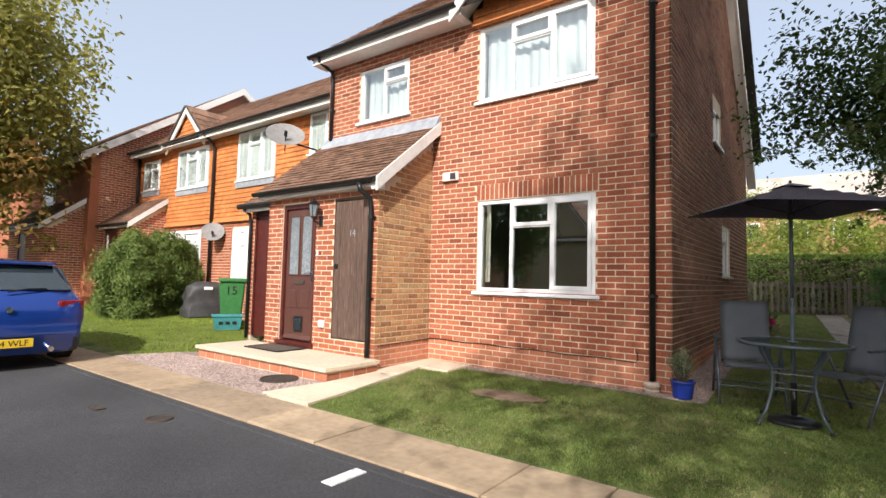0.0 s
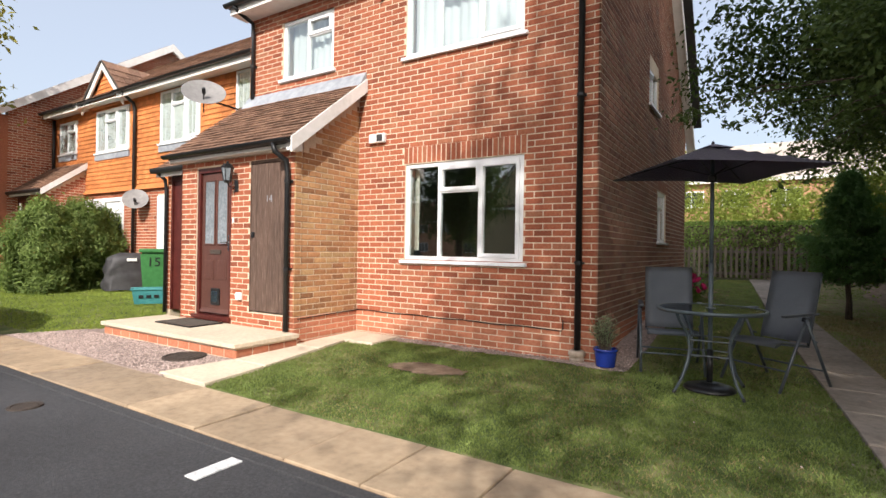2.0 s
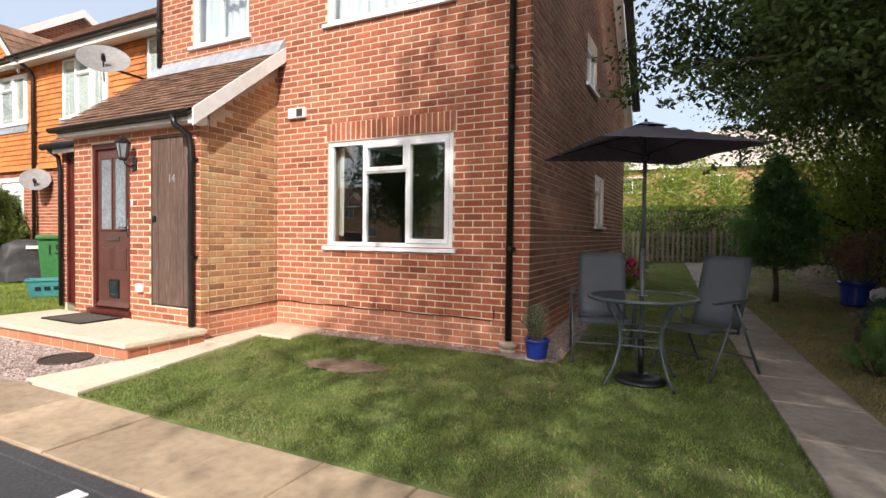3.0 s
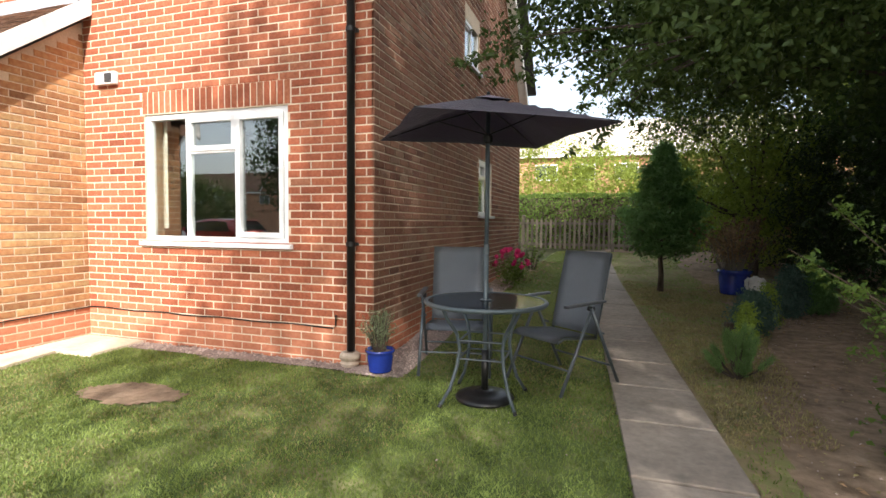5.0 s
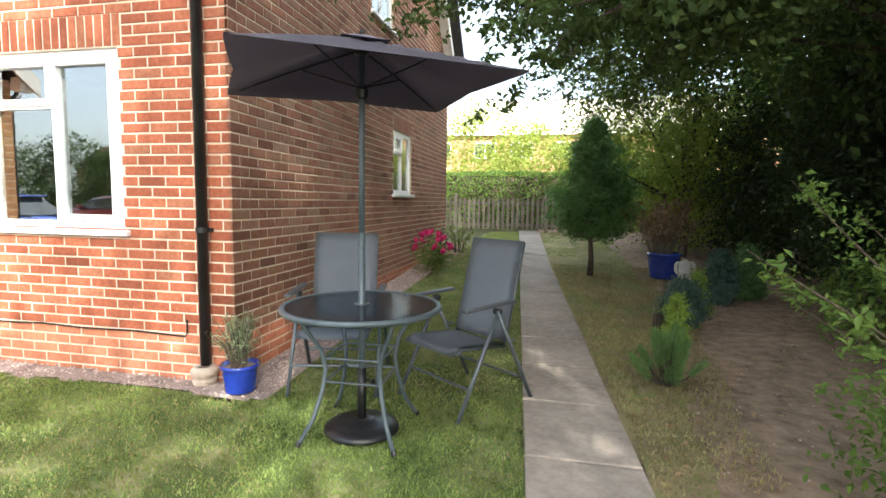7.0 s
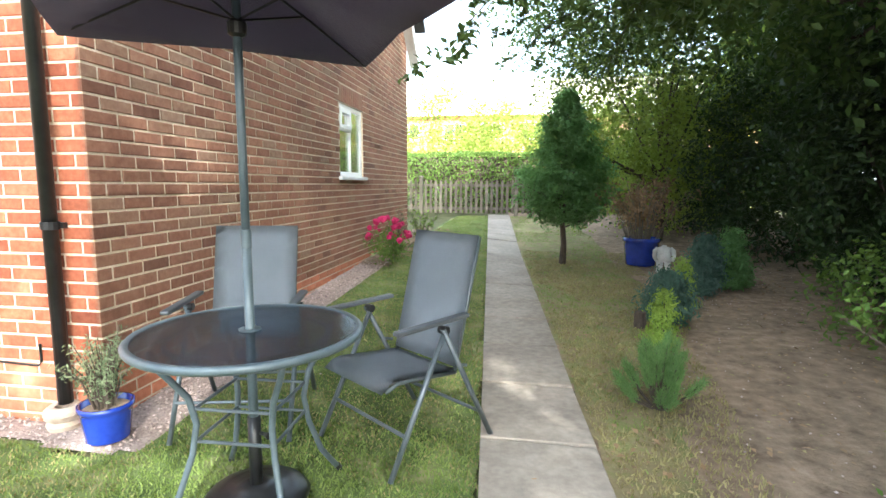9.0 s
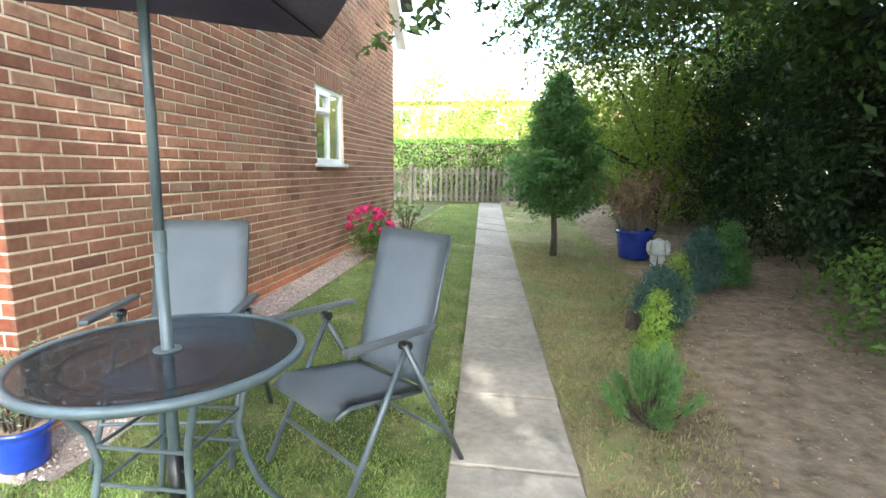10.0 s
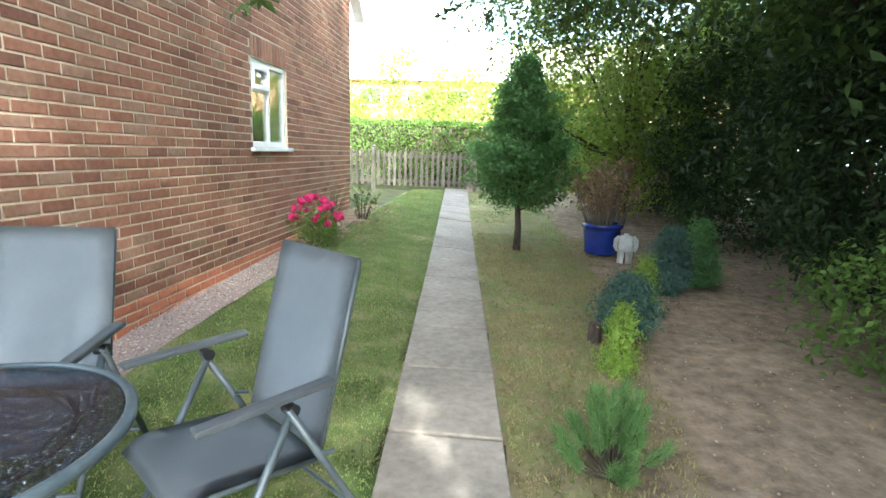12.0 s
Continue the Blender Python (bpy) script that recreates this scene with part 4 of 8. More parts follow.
trim("porch_barge_foot", boxed(PRIGHT - 0.0, PRIGHT + 0.12, PFRONT - 0.16, PFRONT - 0.005, 2.36, 2.5, 0.006), M_WPAINT, "white boxed end of the porch eaves")
trim("flashing", prism(bmesh.new(), [(F - 0.16, 3.44), (F - 0.003, 3.58), (F - 0.003, 3.70), (F - 0.012, 3.70), (F - 0.17, 3.45)], "x", LEFT - 0.02, PRIGHT + 0.12), M_LEAD, "grey lead flashing where the porch meets the wall")


def downpipe(label, pts, r=0.034, clips=(), parent=None):
    t = thing("downpipe", label, "downpipe", "downpipes")
    part("pipe", tubed(pts, r, 12), M_BLACKPL, t, smooth=True)
    for c in clips:
        b = bmesh.new()
        lathe(b, [(r + 0.002, -0.02), (r + 0.008, -0.02), (r + 0.008, 0.02), (r + 0.002, 0.02)], 14, c, True)
        box(b, c[0] - 0.055, c[0] + 0.055, c[1] + r * 0.6, c[1] + r + 0.012, c[2] - 0.014, c[2] + 0.014)
        part("bracket", b, M_BLACKPL, t)
    return t


dp = downpipe("tall black plastic downpipe at the house corner", [(-1.85, F - 0.055, 0.10), (-1.85, F - 0.055, 4.9), (-1.85, F - 0.2, 5.05)], 0.036, [(-1.85, F - 0.055, z) for z in (1.05, 2.9, 4.5)])
part("drain_collar", lathe(bmesh.new(), [(0.075, 0.0), (0.085, 0.03), (0.07, 0.05), (0.085, 0.06), (0.095, 0.085), (0.09, 0.105), (0.07, 0.125), (0.04, 0.12), (0.04, 0.08)], 20, (-1.85, F - 0.07, -0.03)), M_CLAY, dp, "buff clay drain collar")
downpipe("black porch downpipe with a swan neck", [(-5.28, PFRONT - 0.21, 2.46), (-5.26, PFRONT - 0.2, 2.36), (-5.20, PFRONT - 0.07, 2.26), (-5.19, PFRONT - 0.05, 2.1), (-5.19, PFRONT - 0.05, 0.12)], 0.034, [(-5.19, PFRONT - 0.05, z) for z in (0.9, 2.0)])
downpipe("black downpipe at the end of the upper eaves", [(-7.50, F - 0.39, 5.12), (-7.48, F - 0.3, 5.02), (-7.44, F - 0.06, 4.92), (-7.44, F - 0.05, 4.7), (-7.44, F - 0.05, 3.65)], 0.032, [(-7.44, F - 0.05, 4.2)])

# ---- doors ----
def panelled_door():
    t = thing("door_1", "dark brown panelled front door with two frosted lights and a cat flap", "door", "", "structure", pose(DOOR[0], PFRONT, DOOR[2]))
    w, h, y = DOOR[1] - DOOR[0], DOOR[3] - DOOR[2], 0.05
    for nm, q in (("jamb", (0, 0.06, 0, h)), ("jamb", (w - 0.06, w, 0, h)), ("head", (0.06, w - 0.06, h - 0.07, h)), ("threshold", (-0.03, w + 0.03, -0.0, 0.06))):
        part(nm, boxed(q[0], q[1], y - (0.10 if nm == "threshold" else 0.03), y + 0.06, q[2], q[3], 0.005), M_DOORFRAME, t, "mahogany-red frame")
    x0, x1, z0, z1 = 0.064, w - 0.064, 0.065, h - 0.075
    leaf = part("leaf", boxed(x0, x1, y + 0.005, y + 0.045, z0, z1, 0.003), M_DOOR, t)
    c = (x0 + x1) / 2
    for a, b in ((x0 + 0.085, c - 0.04), (c + 0.04, x1 - 0.085)):
        part("light", boxed(a, b, y + 0.000, y + 0.006, 1.08, z1 - 0.12), M_FROST, leaf, "frosted leaded glass")
        bd = bmesh.new()
        for q in ((a - 0.02, a, 1.06, z1 - 0.10), (b, b + 0.02, 1.06, z1 - 0.10), (a, b, 1.06, 1.08), (a, b, z1 - 0.12, z1 - 0.10)):
            box(bd, q[0], q[1], y - 0.010, y + 0.004, q[2], q[3], 0.003)
        part("moulding", bd, M_DOOR, leaf)
        bd = bmesh.new()
        box(bd, a, b, y - 0.006, y + 0.004, 0.56, 0.84, 0.006)
        box(bd, a + 0.03, b - 0.03, y - 0.012, y - 0.005, 0.59, 0.81, 0.004)
        part("panel", bd, M_DOOR, leaf)
    part("letterbox", boxed(c - 0.12, c + 0.12, y - 0.012, y + 0.004, 0.93, 0.99, 0.004), M_IRON, leaf, "dark metal letterbox flap")
    fl = part("cat_flap", boxed(c - 0.10, c + 0.11, y - 0.014, y + 0.004, 0.20, 0.44, 0.012), M_BLACKPL, leaf, "black plastic cat flap")
    part("flap_pane", boxed(c - 0.065, c + 0.075, y - 0.018, y - 0.012, 0.24, 0.40, 0.004), M_CARGLASS, fl)
    hd = bmesh.new()
    box(hd, x1 - 0.065, x1 - 0.03, y - 0.006, y + 0.004, 0.98, 1.2, 0.003)
    tube(hd, [(x1 - 0.047, y - 0.004, 1.1), (x1 - 0.047, y - 0.045, 1.1), (x1 - 0.16, y - 0.05, 1.1)], 0.01)
    part("handle", hd, M_CHROME, leaf, "bright metal lever handle")
    part("weather_bar", prism(bmesh.new(), [(y - 0.03, 0.09), (y + 0.004, 0.09), (y + 0.004, 0.15), (y - 0.005, 0.14)], "x", x0 + 0.01, x1 - 0.01), M_DOOR, leaf)


def store_door():
    t = thing("door_2", "weathered brown boarded store door with flaking paint", "door", "", "structure", pose(STORE[0], PFRONT, STORE[2]))
    w, h = STORE[1] - STORE[0], STORE[3] - STORE[2]
    k = 6
    part("backing", boxed(0.012, w - 0.012, 0.034, 0.05, 0.02, h - 0.04), M_DARK, t)
    for i in range(k):
        a, b = 0.015 + (w - 0.03) * i / k, 0.015 + (w - 0.03) * (i + 1) / k
        part("board", boxed(a + 0.002, b - 0.002, 0.008 + 0.002 * (i % 2), 0.033, 0.02, h - 0.045, 0.004), M_STORE, t)
    part("frame_head", boxed(0.0, w, 0.0, 0.06, h - 0.04, h - 0.002, 0.003), M_STORE, t)
    for a in (0.0, w - 0.013):
        part("frame_side", boxed(a, a + 0.013, 0.0, 0.06, 0.0, h - 0.04), M_STORE, t)
    part("latch", boxed(0.03, 0.09, -0.012, 0.008, 1.0, 1.07, 0.004), M_BLACKPL, t, "black metal latch")
    letters("number", "14", 0.13, Matrix.Translation((w * 0.53, 0.004, 1.50)) @ pose(0, 0, 0, 90, 0, 0), M_LEAD, t, "faded pale house number")


panelled_door()
store_door()
# thin dark strip added as the eaves' shadow line on the brick top
trim("lintel", boxed(LEFT + 0.02, PRIGHT - 0.02, PFRONT - 0.002, PFRONT + 0.004, 2.462, 2.47), M_DARK, "dark strip standing in for shadow above the porch brickwork")
bm = boxed(LEFT + 0.11, PRIGHT - 0.24, PFRONT + 0.16, PFRONT + 0.18, -0.1, 2.4)
trim("porch_inner", bm, M_DARK, "dark lining behind the porch doors", "wall")


# ---- small fixtures on the house ----
v = thing("wall_vent", "small cream plastic boiler vent on the brick wall", "vent")
part("casing", boxed(-4.87, -4.60, F - 0.06, F, 2.655, 2.785, 0.012), M_WPAINT, v)
part("grille", boxed(-4.725, -4.625, F - 0.068, F - 0.059, 2.672, 2.768, 0.004), M_COVER, v, "grey vent grille")
v = thing("outdoor_socket", "small white weatherproof socket box low on the porch", "socket")
part("casing", boxed(-6.20, -6.10, PFRONT - 0.045, PFRONT, 0.45, 0.55, 0.010), M_WHITE, v)
part("lid", boxed(-6.193, -6.107, PFRONT - 0.055, PFRONT - 0.044, 0.47, 0.543, 0.006), M_WHITE, v)
v = thing("doorbell", "tiny white doorbell push beside the front door", "doorbell")
part("plate", boxed(-6.335, -6.305, PFRONT - 0.014, PFRONT, 1.50, 1.57, 0.004), M_WHITE, v)
part("button", lathe(bmesh.new(), [(0.008, 0.0), (0.008, 0.004), (0.0, 0.005)], 12, (-6.32, PFRONT - 0.018, 1.53)), M_IRON, v)


def wall_lantern(x, z):
    t = thing("wall_lantern", "black metal carriage lantern beside the front door", "wall lamp")
    y = PFRONT - 0.15
    part("arm", tubed([(x, PFRONT, z - 0.16), (x, PFRONT - 0.06, z - 0.2), (x, PFRONT - 0.13, z - 0.17), (x, y, z - 0.11)], 0.009), M_BLACKPL, t)
    part("back_plate", boxed(x - 0.035, x + 0.035, PFRONT - 0.015, PFRONT, z - 0.24, z - 0.08, 0.006), M_BLACKPL, t)
    part("roof", lathe(bmesh.new(), [(0.085, 0.0), (0.088, 0.008), (0.045, 0.055), (0.02, 0.065), (0.012, 0.09), (0.0, 0.095)], 6, (x, y, z + 0.07)), M_BLACKPL, t)
    part("base", lathe(bmesh.new(), [(0.0, -0.03), (0.03, -0.025), (0.05, 0.0), (0.05, 0.01), (0.0, 0.01)], 6, (x, y, z - 0.11)), M_BLACKPL, t)
    for k in range(6):
        a = 2 * math.pi * k / 6
        part("bar", tubed([(x + 0.048 * math.cos(a), y + 0.048 * math.sin(a), z - 0.10), (x + 0.078 * math.cos(a), y + 0.078 * math.sin(a), z + 0.07)], 0.005, 5), M_BLACKPL, t)
    part("glass", lathe(bmesh.new(), [(0.043, -0.10), (0.072, 0.068)], 6, (x, y, z)), M_FROST, t, "cloudy glass")


wall_lantern(-6.26, 2.16)
cable = thing("wall_cable", "thin black cable run along the damp course", "cable")
pts = [(PRIGHT + 0.012, 5.05, 0.27), (PRIGHT + 0.012, F - 0.02, 0.29)] + [(PRIGHT + 0.02 + (3.03) * i / 14, F - 0.010, 0.295 + 0.006 * math.sin(i * 1.7) - 0.012 * i / 14) for i in range(15)] + [(-2.03, F - 0.010, 0.30), (-2.03, F - 0.010, 0.40)]
part("run", tubed(pts, 0.0065, 6), M_BLACKPL, cable)
mt = thing("doormat", "dark bristle doormat on the step", "doormat")
part("pile", boxed(-7.22, -6.45, 4.47, 4.92, 0.106, 0.122, 0.004), M_MAT, mt)
bm = bmesh.new()
for q in ((-7.24, -6.43, 4.45, 4.475), (-7.24, -6.43, 4.915, 4.94), (-7.24, -7.215, 4.475, 4.915), (-6.455, -6.43, 4.475, 4.915)):
    box(bm, q[0], q[1], q[2], q[3], 0.106, 0.126, 0.003)
part("border", bm, M_BLACKPL, mt, "black rubber border")
mh = thing("manhole_cover", "round rusty iron manhole cover in gravel", "manhole cover")
part("frame", lathe(bmesh.new(), [(0.20, -0.03), (0.225, -0.03), (0.225, 0.022), (0.2, 0.022)], 28, (-5.58, 3.88, G(-5.58, 3.88)), True), M_IRON, mh)
lid = part("lid", lathe(bmesh.new(), [(0.0, 0.016), (0.197, 0.016), (0.197, -0.02)], 28, (-5.58, 3.88, G(-5.58, 3.88))), M_IRON, mh)
for k in range(-3, 4):
    hw = math.sqrt(max(0.0, 0.17 ** 2 - (k * 0.05) ** 2))
    part("rib", boxed(-5.58 - hw, -5.58 + hw, 3.88 + k * 0.05 - 0.008, 3.88 + k * 0.05 + 0.008, G(-5.58, 3.88) + 0.014, G(-5.58, 3.88) + 0.021), M_IRON, lid)


# ---- loose stones, grass ----
def stones(name, n, where, x0, x1, y0, y1, size, seed, parent_label):
    rg = np.random.RandomState(seed)
    vs, fs = [], []
    base = [(1, 0, 0), (0, 1, 0), (-1, 0, 0), (0, -1, 0), (0, 0, 0.8), (0, 0, -0.8)]
    tri = [(0, 1, 4), (1, 2, 4), (2, 3, 4), (3, 0, 4), (1, 0, 5), (2, 1, 5), (3, 2, 5), (0, 3, 5)]
    for _ in range(n):
        x, y = rg.uniform(x0, x1), rg.uniform(y0, y1)
        if not where(x, y):
            continue
        s, a = size * rg.uniform(0.5, 1.3), rg.uniform(0, 6.28)
        k, ca, sa = len(vs), math.cos(a), math.sin(a)
        q, z = rg.uniform(0.6, 1.0), G(x, y) + 0.001
        for bx, by, bz in base:
            vs.append((x + s * (bx * ca - by * q * sa), y + s * (bx * sa + by * q * ca), z + s * bz * 0.8 + 0.003 * rg.rand()))
        fs += [(a_ + k, b_ + k, c_ + k) for a_, b_, c_ in tri]
    return tagged(link_mesh(name, vs, fs, M_STONES), parent_label, "gravel", kind="stuff")


stones("gravel_stones", 9000, lambda x, y: x > -8.9 + 0.55 * (y - 3.3) and x < -5.05 and y < 4.09, -8.9, -4.95, 3.33, 4.1, 0.011, 1, "loose pinkish gravel before the porch step")
stones("wall_gravel", 16000, in_gravel_strip, -4.35, -1.3, 5.85, 10.6, 0.011, 2, "loose pale gravel along the wall foot")
stones("fallen_bits", 1500, lambda x, y: in_soil(x, y) or rnd.random() < 0.05, -1.0, 4.2, 3.5, 13.0, 0.009, 5, "scattered pale stones and twigs on bare soil")


def leaf_quads(centres, normals, sizes, seed, aspect=0.5, droop=0.0):
    """Pointed, folded leaves (4 triangles' worth of outline each) at the centres, as arrays."""
    rg = np.random.RandomState(seed)
    n = len(centres)
    nr = normals / (np.linalg.norm(normals, axis=1, keepdims=True) + 1e-9)
    t = rg.normal(size=(n, 3))
    t[:, 2] -= droop
    t -= nr * (t * nr).sum(1, keepdims=True)
    t /= np.linalg.norm(t, axis=1, keepdims=True) + 1e-9
    b = np.cross(nr, t)
    s = sizes[:, None]
    a0, a1 = centres - t * s * 0.5, centres + t * s * 0.5
    w = b * s * aspect * 0.5
    lift = nr * s * 0.12
    vs = np.stack([a0, centres + w + lift - t * s * 0.05, a1, centres - w + lift - t * s * 0.05], 1).reshape(-1, 3)
    k = np.arange(n) * 4
    fs = np.stack([k, k + 1, k + 2, k, k + 2, k + 3], 1).reshape(-1, 3)
    return vs, fs


def fast_mesh(name, vs, fs, material, parent=None, label=""):
    me = bpy.data.meshes.new(name)
    vs, fs = np.asarray(vs, dtype=np.float32), np.asarray(fs, dtype=np.int32)
    me.vertices.add(len(vs))
    me.vertices.foreach_set("co", vs.ravel())
    me.loops.add(fs.size)
    me.loops.foreach_set("vertex_index", fs.ravel())
    me.polygons.add(len(fs))
    me.polygons.foreach_set("loop_start", np.arange(len(fs), dtype=np.int32) * fs.shape[1])
    me.update(calc_edges=True)
    me.materials.append(material)
    ob = new(name, me)
    if parent is not None:
        ob.parent = parent
    if label:
        ob["label"] = label
    return ob


def grass(name, where, x0, x1, y0, y1, n, height, seed, label, material, dz=0.0):
    rg = np.random.RandomState(seed)
    pts = [(x, y) for x, y in zip(rg.uniform(x0, x1, n), rg.uniform(y0, y1, n)) if where(x, y)]
    m = len(pts)
    p = np.array([(x, y, G(x, y) - 0.015 + dz + 0.012 * noise.noise((x * 2.1, y * 2.1, 3.0))) for x, y in pts])
    a = rg.uniform(0, 6.28, m)
    h = height * rg.uniform(0.5, 1.3, m)
    lean = rg.normal(0, 0.6, (m, 2)) * h[:, None]
    w = np.stack([np.cos(a), np.sin(a), np.zeros(m)], 1) * (0.0022 + 0.0014 * rg.rand(m))[:, None] * (1 + height * 12)
    tip = p + np.concatenate([lean, h[:, None]], 1)
    mid = p + np.concatenate([lean * 0.35, h[:, None] * 0.6], 1)
    vs = np.stack([p - w, p + w, mid + w * 0.8, tip, mid - w * 0.8], 1).reshape(-1, 3)
    k = np.arange(m) * 5
    fs = np.stack([k, k + 1, k + 2, k, k + 2, k + 4, k + 4, k + 2, k + 3], 1).reshape(-1, 3)
    return tagged(fast_mesh(name, vs, fs, material), label, "grass", kind="stuff")


def patchy(x, y, lo=-0.15):
    return noise.noise((x * 0.9, y * 0.9, 9.0)) + 0.4 * noise.noise((x * 3, y * 3, 2.0)) > lo


random.seed(5)
in_patch = lambda x, y: (x + 3.05) ** 2 / 0.16 + (y - 4.95) ** 2 / 0.05 < 1
grass("grass_blades", lambda x, y: in_lawn(x, y) and not in_patch(x, y) and (patchy(x, y, -0.2) or random.random() < 0.45), -4.8, 0.6, 3.33, 6.4, 120000, 0.022, 21, "short mown green grass blades of the lawn", M_BLADE)
grass("dry_grass", lambda x, y: in_lawn(x, y) and not in_patch(x, y) and not patchy(x, y, 0.05), -4.8, 0.6, 3.33, 9.0, 60000, 0.018, 22, "short straw-coloured grass of dry lawn patches", M_STRAW)
grass("side_grass", lambda x, y: in_lawn(x, y) and y > 6.4 and not (x < -1.25 and y > 10.6), -1.6, 0.4, 6.4, 18.0, 60000, 0.018, 23, "short green grass of the side lawn", M_BLADE)
grass("side_straw", lambda x, y: in_lawn(x, y) and y > 6.2 and not (x < -1.25 and y > 10.6) and (patchy(x, y, 0.1) or random.random() < 0.35), -1.6, 0.4, 6.2, 18.0, 40000, 0.016, 27, "thin straw-coloured grass of the side lawn", M_STRAW)
grass("verge_grass", lambda x, y: x > path_left(y) + 0.61 and not in_soil(x, y) and (patchy(x, y, 0.12) or random.random() < 0.12), -0.2, 3.2, 3.3, 18.0, 60000, 0.022, 24, "thin grass growing beside the path", M_BLADE)
grass("verge_straw", lambda x, y: x > path_left(y) + 0.61 and not in_soil(x - 0.3, y) and not patchy(x, y, 0.12), -0.2, 2.6, 3.3, 13.0, 70000, 0.024, 25, "dead straw grass and moss beside the path", M_STRAW)
grass("far_grass", lambda x, y: x < -8.3 - 0.6 * (4.4 - y) * (y < 4.4), -18, -8.2, 3.6, 7.2, 60000, 0.035, 26, "sunlit green grass of the neighbours' lawn", M_BLADE_SUNLIT)


def litter(name, label, n, where, x0, x1, y0, y1, size, material, seed):
    """Dead leaves lying flat, lightly curled."""
    rg = np.random.RandomState(seed)
    pts = [(x, y) for x, y in zip(rg.uniform(x0, x1, n), rg.uniform(y0, y1, n)) if where(x, y)]
    p = np.array([(x, y, G(x, y) + 0.006) for x, y in pts])
    nr = np.concatenate([rg.normal(0, 0.25, (len(p), 2)), np.ones((len(p), 1))], 1)
    vs, fs = leaf_quads(p, nr, size * rg.uniform(0.5, 1.5, len(p)), seed, 0.6)
    return tagged(fast_mesh(name, vs, fs, material), label, "fallen leaves", kind="stuff")


litter("leaf_litter", "scattered dead brown leaves on soil and thin grass", 5200, lambda x, y: x > path_left(y) + 0.6 and (x > 2.6 or random.random() < 0.5), -0.2, 4.4, 3.4, 14.0, 0.036, L_DRY, 71)
litter("pale_litter", "scattered bleached leaf scraps on soil", 1500, lambda x, y: x > path_left(y) + 0.62, 0.0, 4.4, 3.4, 13.0, 0.026, M_STRAW, 72)
litter("bed_litter", "dead leaves lying on the flower bed", 500, lambda x, y: x < -0.75, -1.6, -0.7, 10.8, 14.5, 0.05, L_DRY, 73)
litter("path_litter", "a few dead leaves blown on the slab path", 60, lambda x, y: path_left(y) < x < path_left(y) + 0.6, -0.3, 1.1, 4.0, 14.0, 0.03, L_DRY, 74)


# ---- plants ----
def blob_points(rg, n, centre, radii, shell=0.55, rough=0.35, low=-1.0):
    """Points crowded towards the skin of an uneven ellipsoid, and their outward normals."""
    d = rg.normal(size=(n * 2, 3))
    d /= np.linalg.norm(d, axis=1, keepdims=True)
    d = d[d[:, 2] > low][:n]
    r = (shell + (1 - shell) * rg.rand(len(d)) ** 0.6)
    off = rg.uniform(0, 50)
    bump = np.array([noise.noise((q[0] * 2.2 + off, q[1] * 2.2, q[2] * 2.2)) + 0.5 * noise.noise((q[0] * 5 + off, q[1] * 5, q[2] * 5)) for q in d])
    r = r * (1 + rough * bump)
    return np.array(centre) + d * r[:, None] * np.array(radii), d


def clumps(seed, centre, radii, n_clumps, per, spread, shell=0.45, rough=0.35, low=-1.0):
    """Leaf places in many small clumps with gaps between."""
    rg = np.random.RandomState(seed)
    c, d = blob_points(rg, n_clumps, centre, radii, shell, rough, low)
    p = np.repeat(c, per, 0) + rg.normal(size=(len(c) * per, 3)) * spread
    nr = np.repeat(d, per, 0) * 0.5 + rg.normal(size=(len(c) * per, 3)) * 0.6 + np.array([0, 0, 0.5])
    return p, nr, c


def crown(name, parent, seed, centre, radii, n_clumps, per, spread, leaf, material, aspect=0.55, shell=0.45, rough=0.35, low=-1.0, droop=0.3, label=""):
    p, nr, c = clumps(seed, centre, radii, n_clumps, per, spread, shell, rough, low)
    rg = np.random.RandomState(seed + 1)
    vs, fs = leaf_quads(p, nr, leaf * rg.uniform(0.6, 1.3, len(p)), seed + 2, aspect, droop)
    fast_mesh(name, vs, fs, material, parent, label)
    return c


def limbs(parent, foot, fork, tips, r0, seed, name="limb"):
    rg = random.Random(seed)
    for t in tips:
        a, b = Vector(fork), Vector(t)
        m = a.lerp(b, 0.5) + Vector((rg.uniform(-.2, .2), rg.uniform(-.2, .2), rg.uniform(0.0, .3)))
        part(name, tubed([a, a.lerp(m, 0.5), m, m.lerp(b, 0.5) + Vector((0, 0, 0.05)), b], [r0, r0 * 0.75, r0 * 0.5, r0 * 0.3, r0 * 0.1], 7), M_BARK, parent, smooth=True)


def tree(name, label, foot, fork_h, r0, seed, crowns, category="tree", fork_shift=(0, 0)):
    """Tapered trunk, limbs into the crown, and leaf clumps. crowns: lists of crown() settings."""
    t = thing(name, label, category)
    foot = Vector(foot)
    fork = foot + Vector((fork_shift[0], fork_shift[1], fork_h))
    part("trunk", tubed([foot - Vector((0, 0, 0.15)), foot + Vector((0, 0, 0.08)), foot.lerp(fork, 0.5) + Vector((0.05, 0.03, 0)), fork, fork + Vector((0.05, 0, fork_h * 0.3))], [r0 * 1.7, r0 * 1.15, r0, r0 * 0.85, r0 * 0.4], 10), M_BARK, t, smooth=True)
    for i, q in enumerate(crowns):
        c = crown("crown" if i == 0 else "foliage", t, seed + 10 * i, **q)
        rg = random.Random(seed + i)
        tips = [tuple(c[rg.randrange(len(c))]) for _ in range(7 if i == 0 else 3)]
        limbs(t, foot, fork, tips, r0 * (0.5 if i == 0 else 0.22), seed + i)
    return t


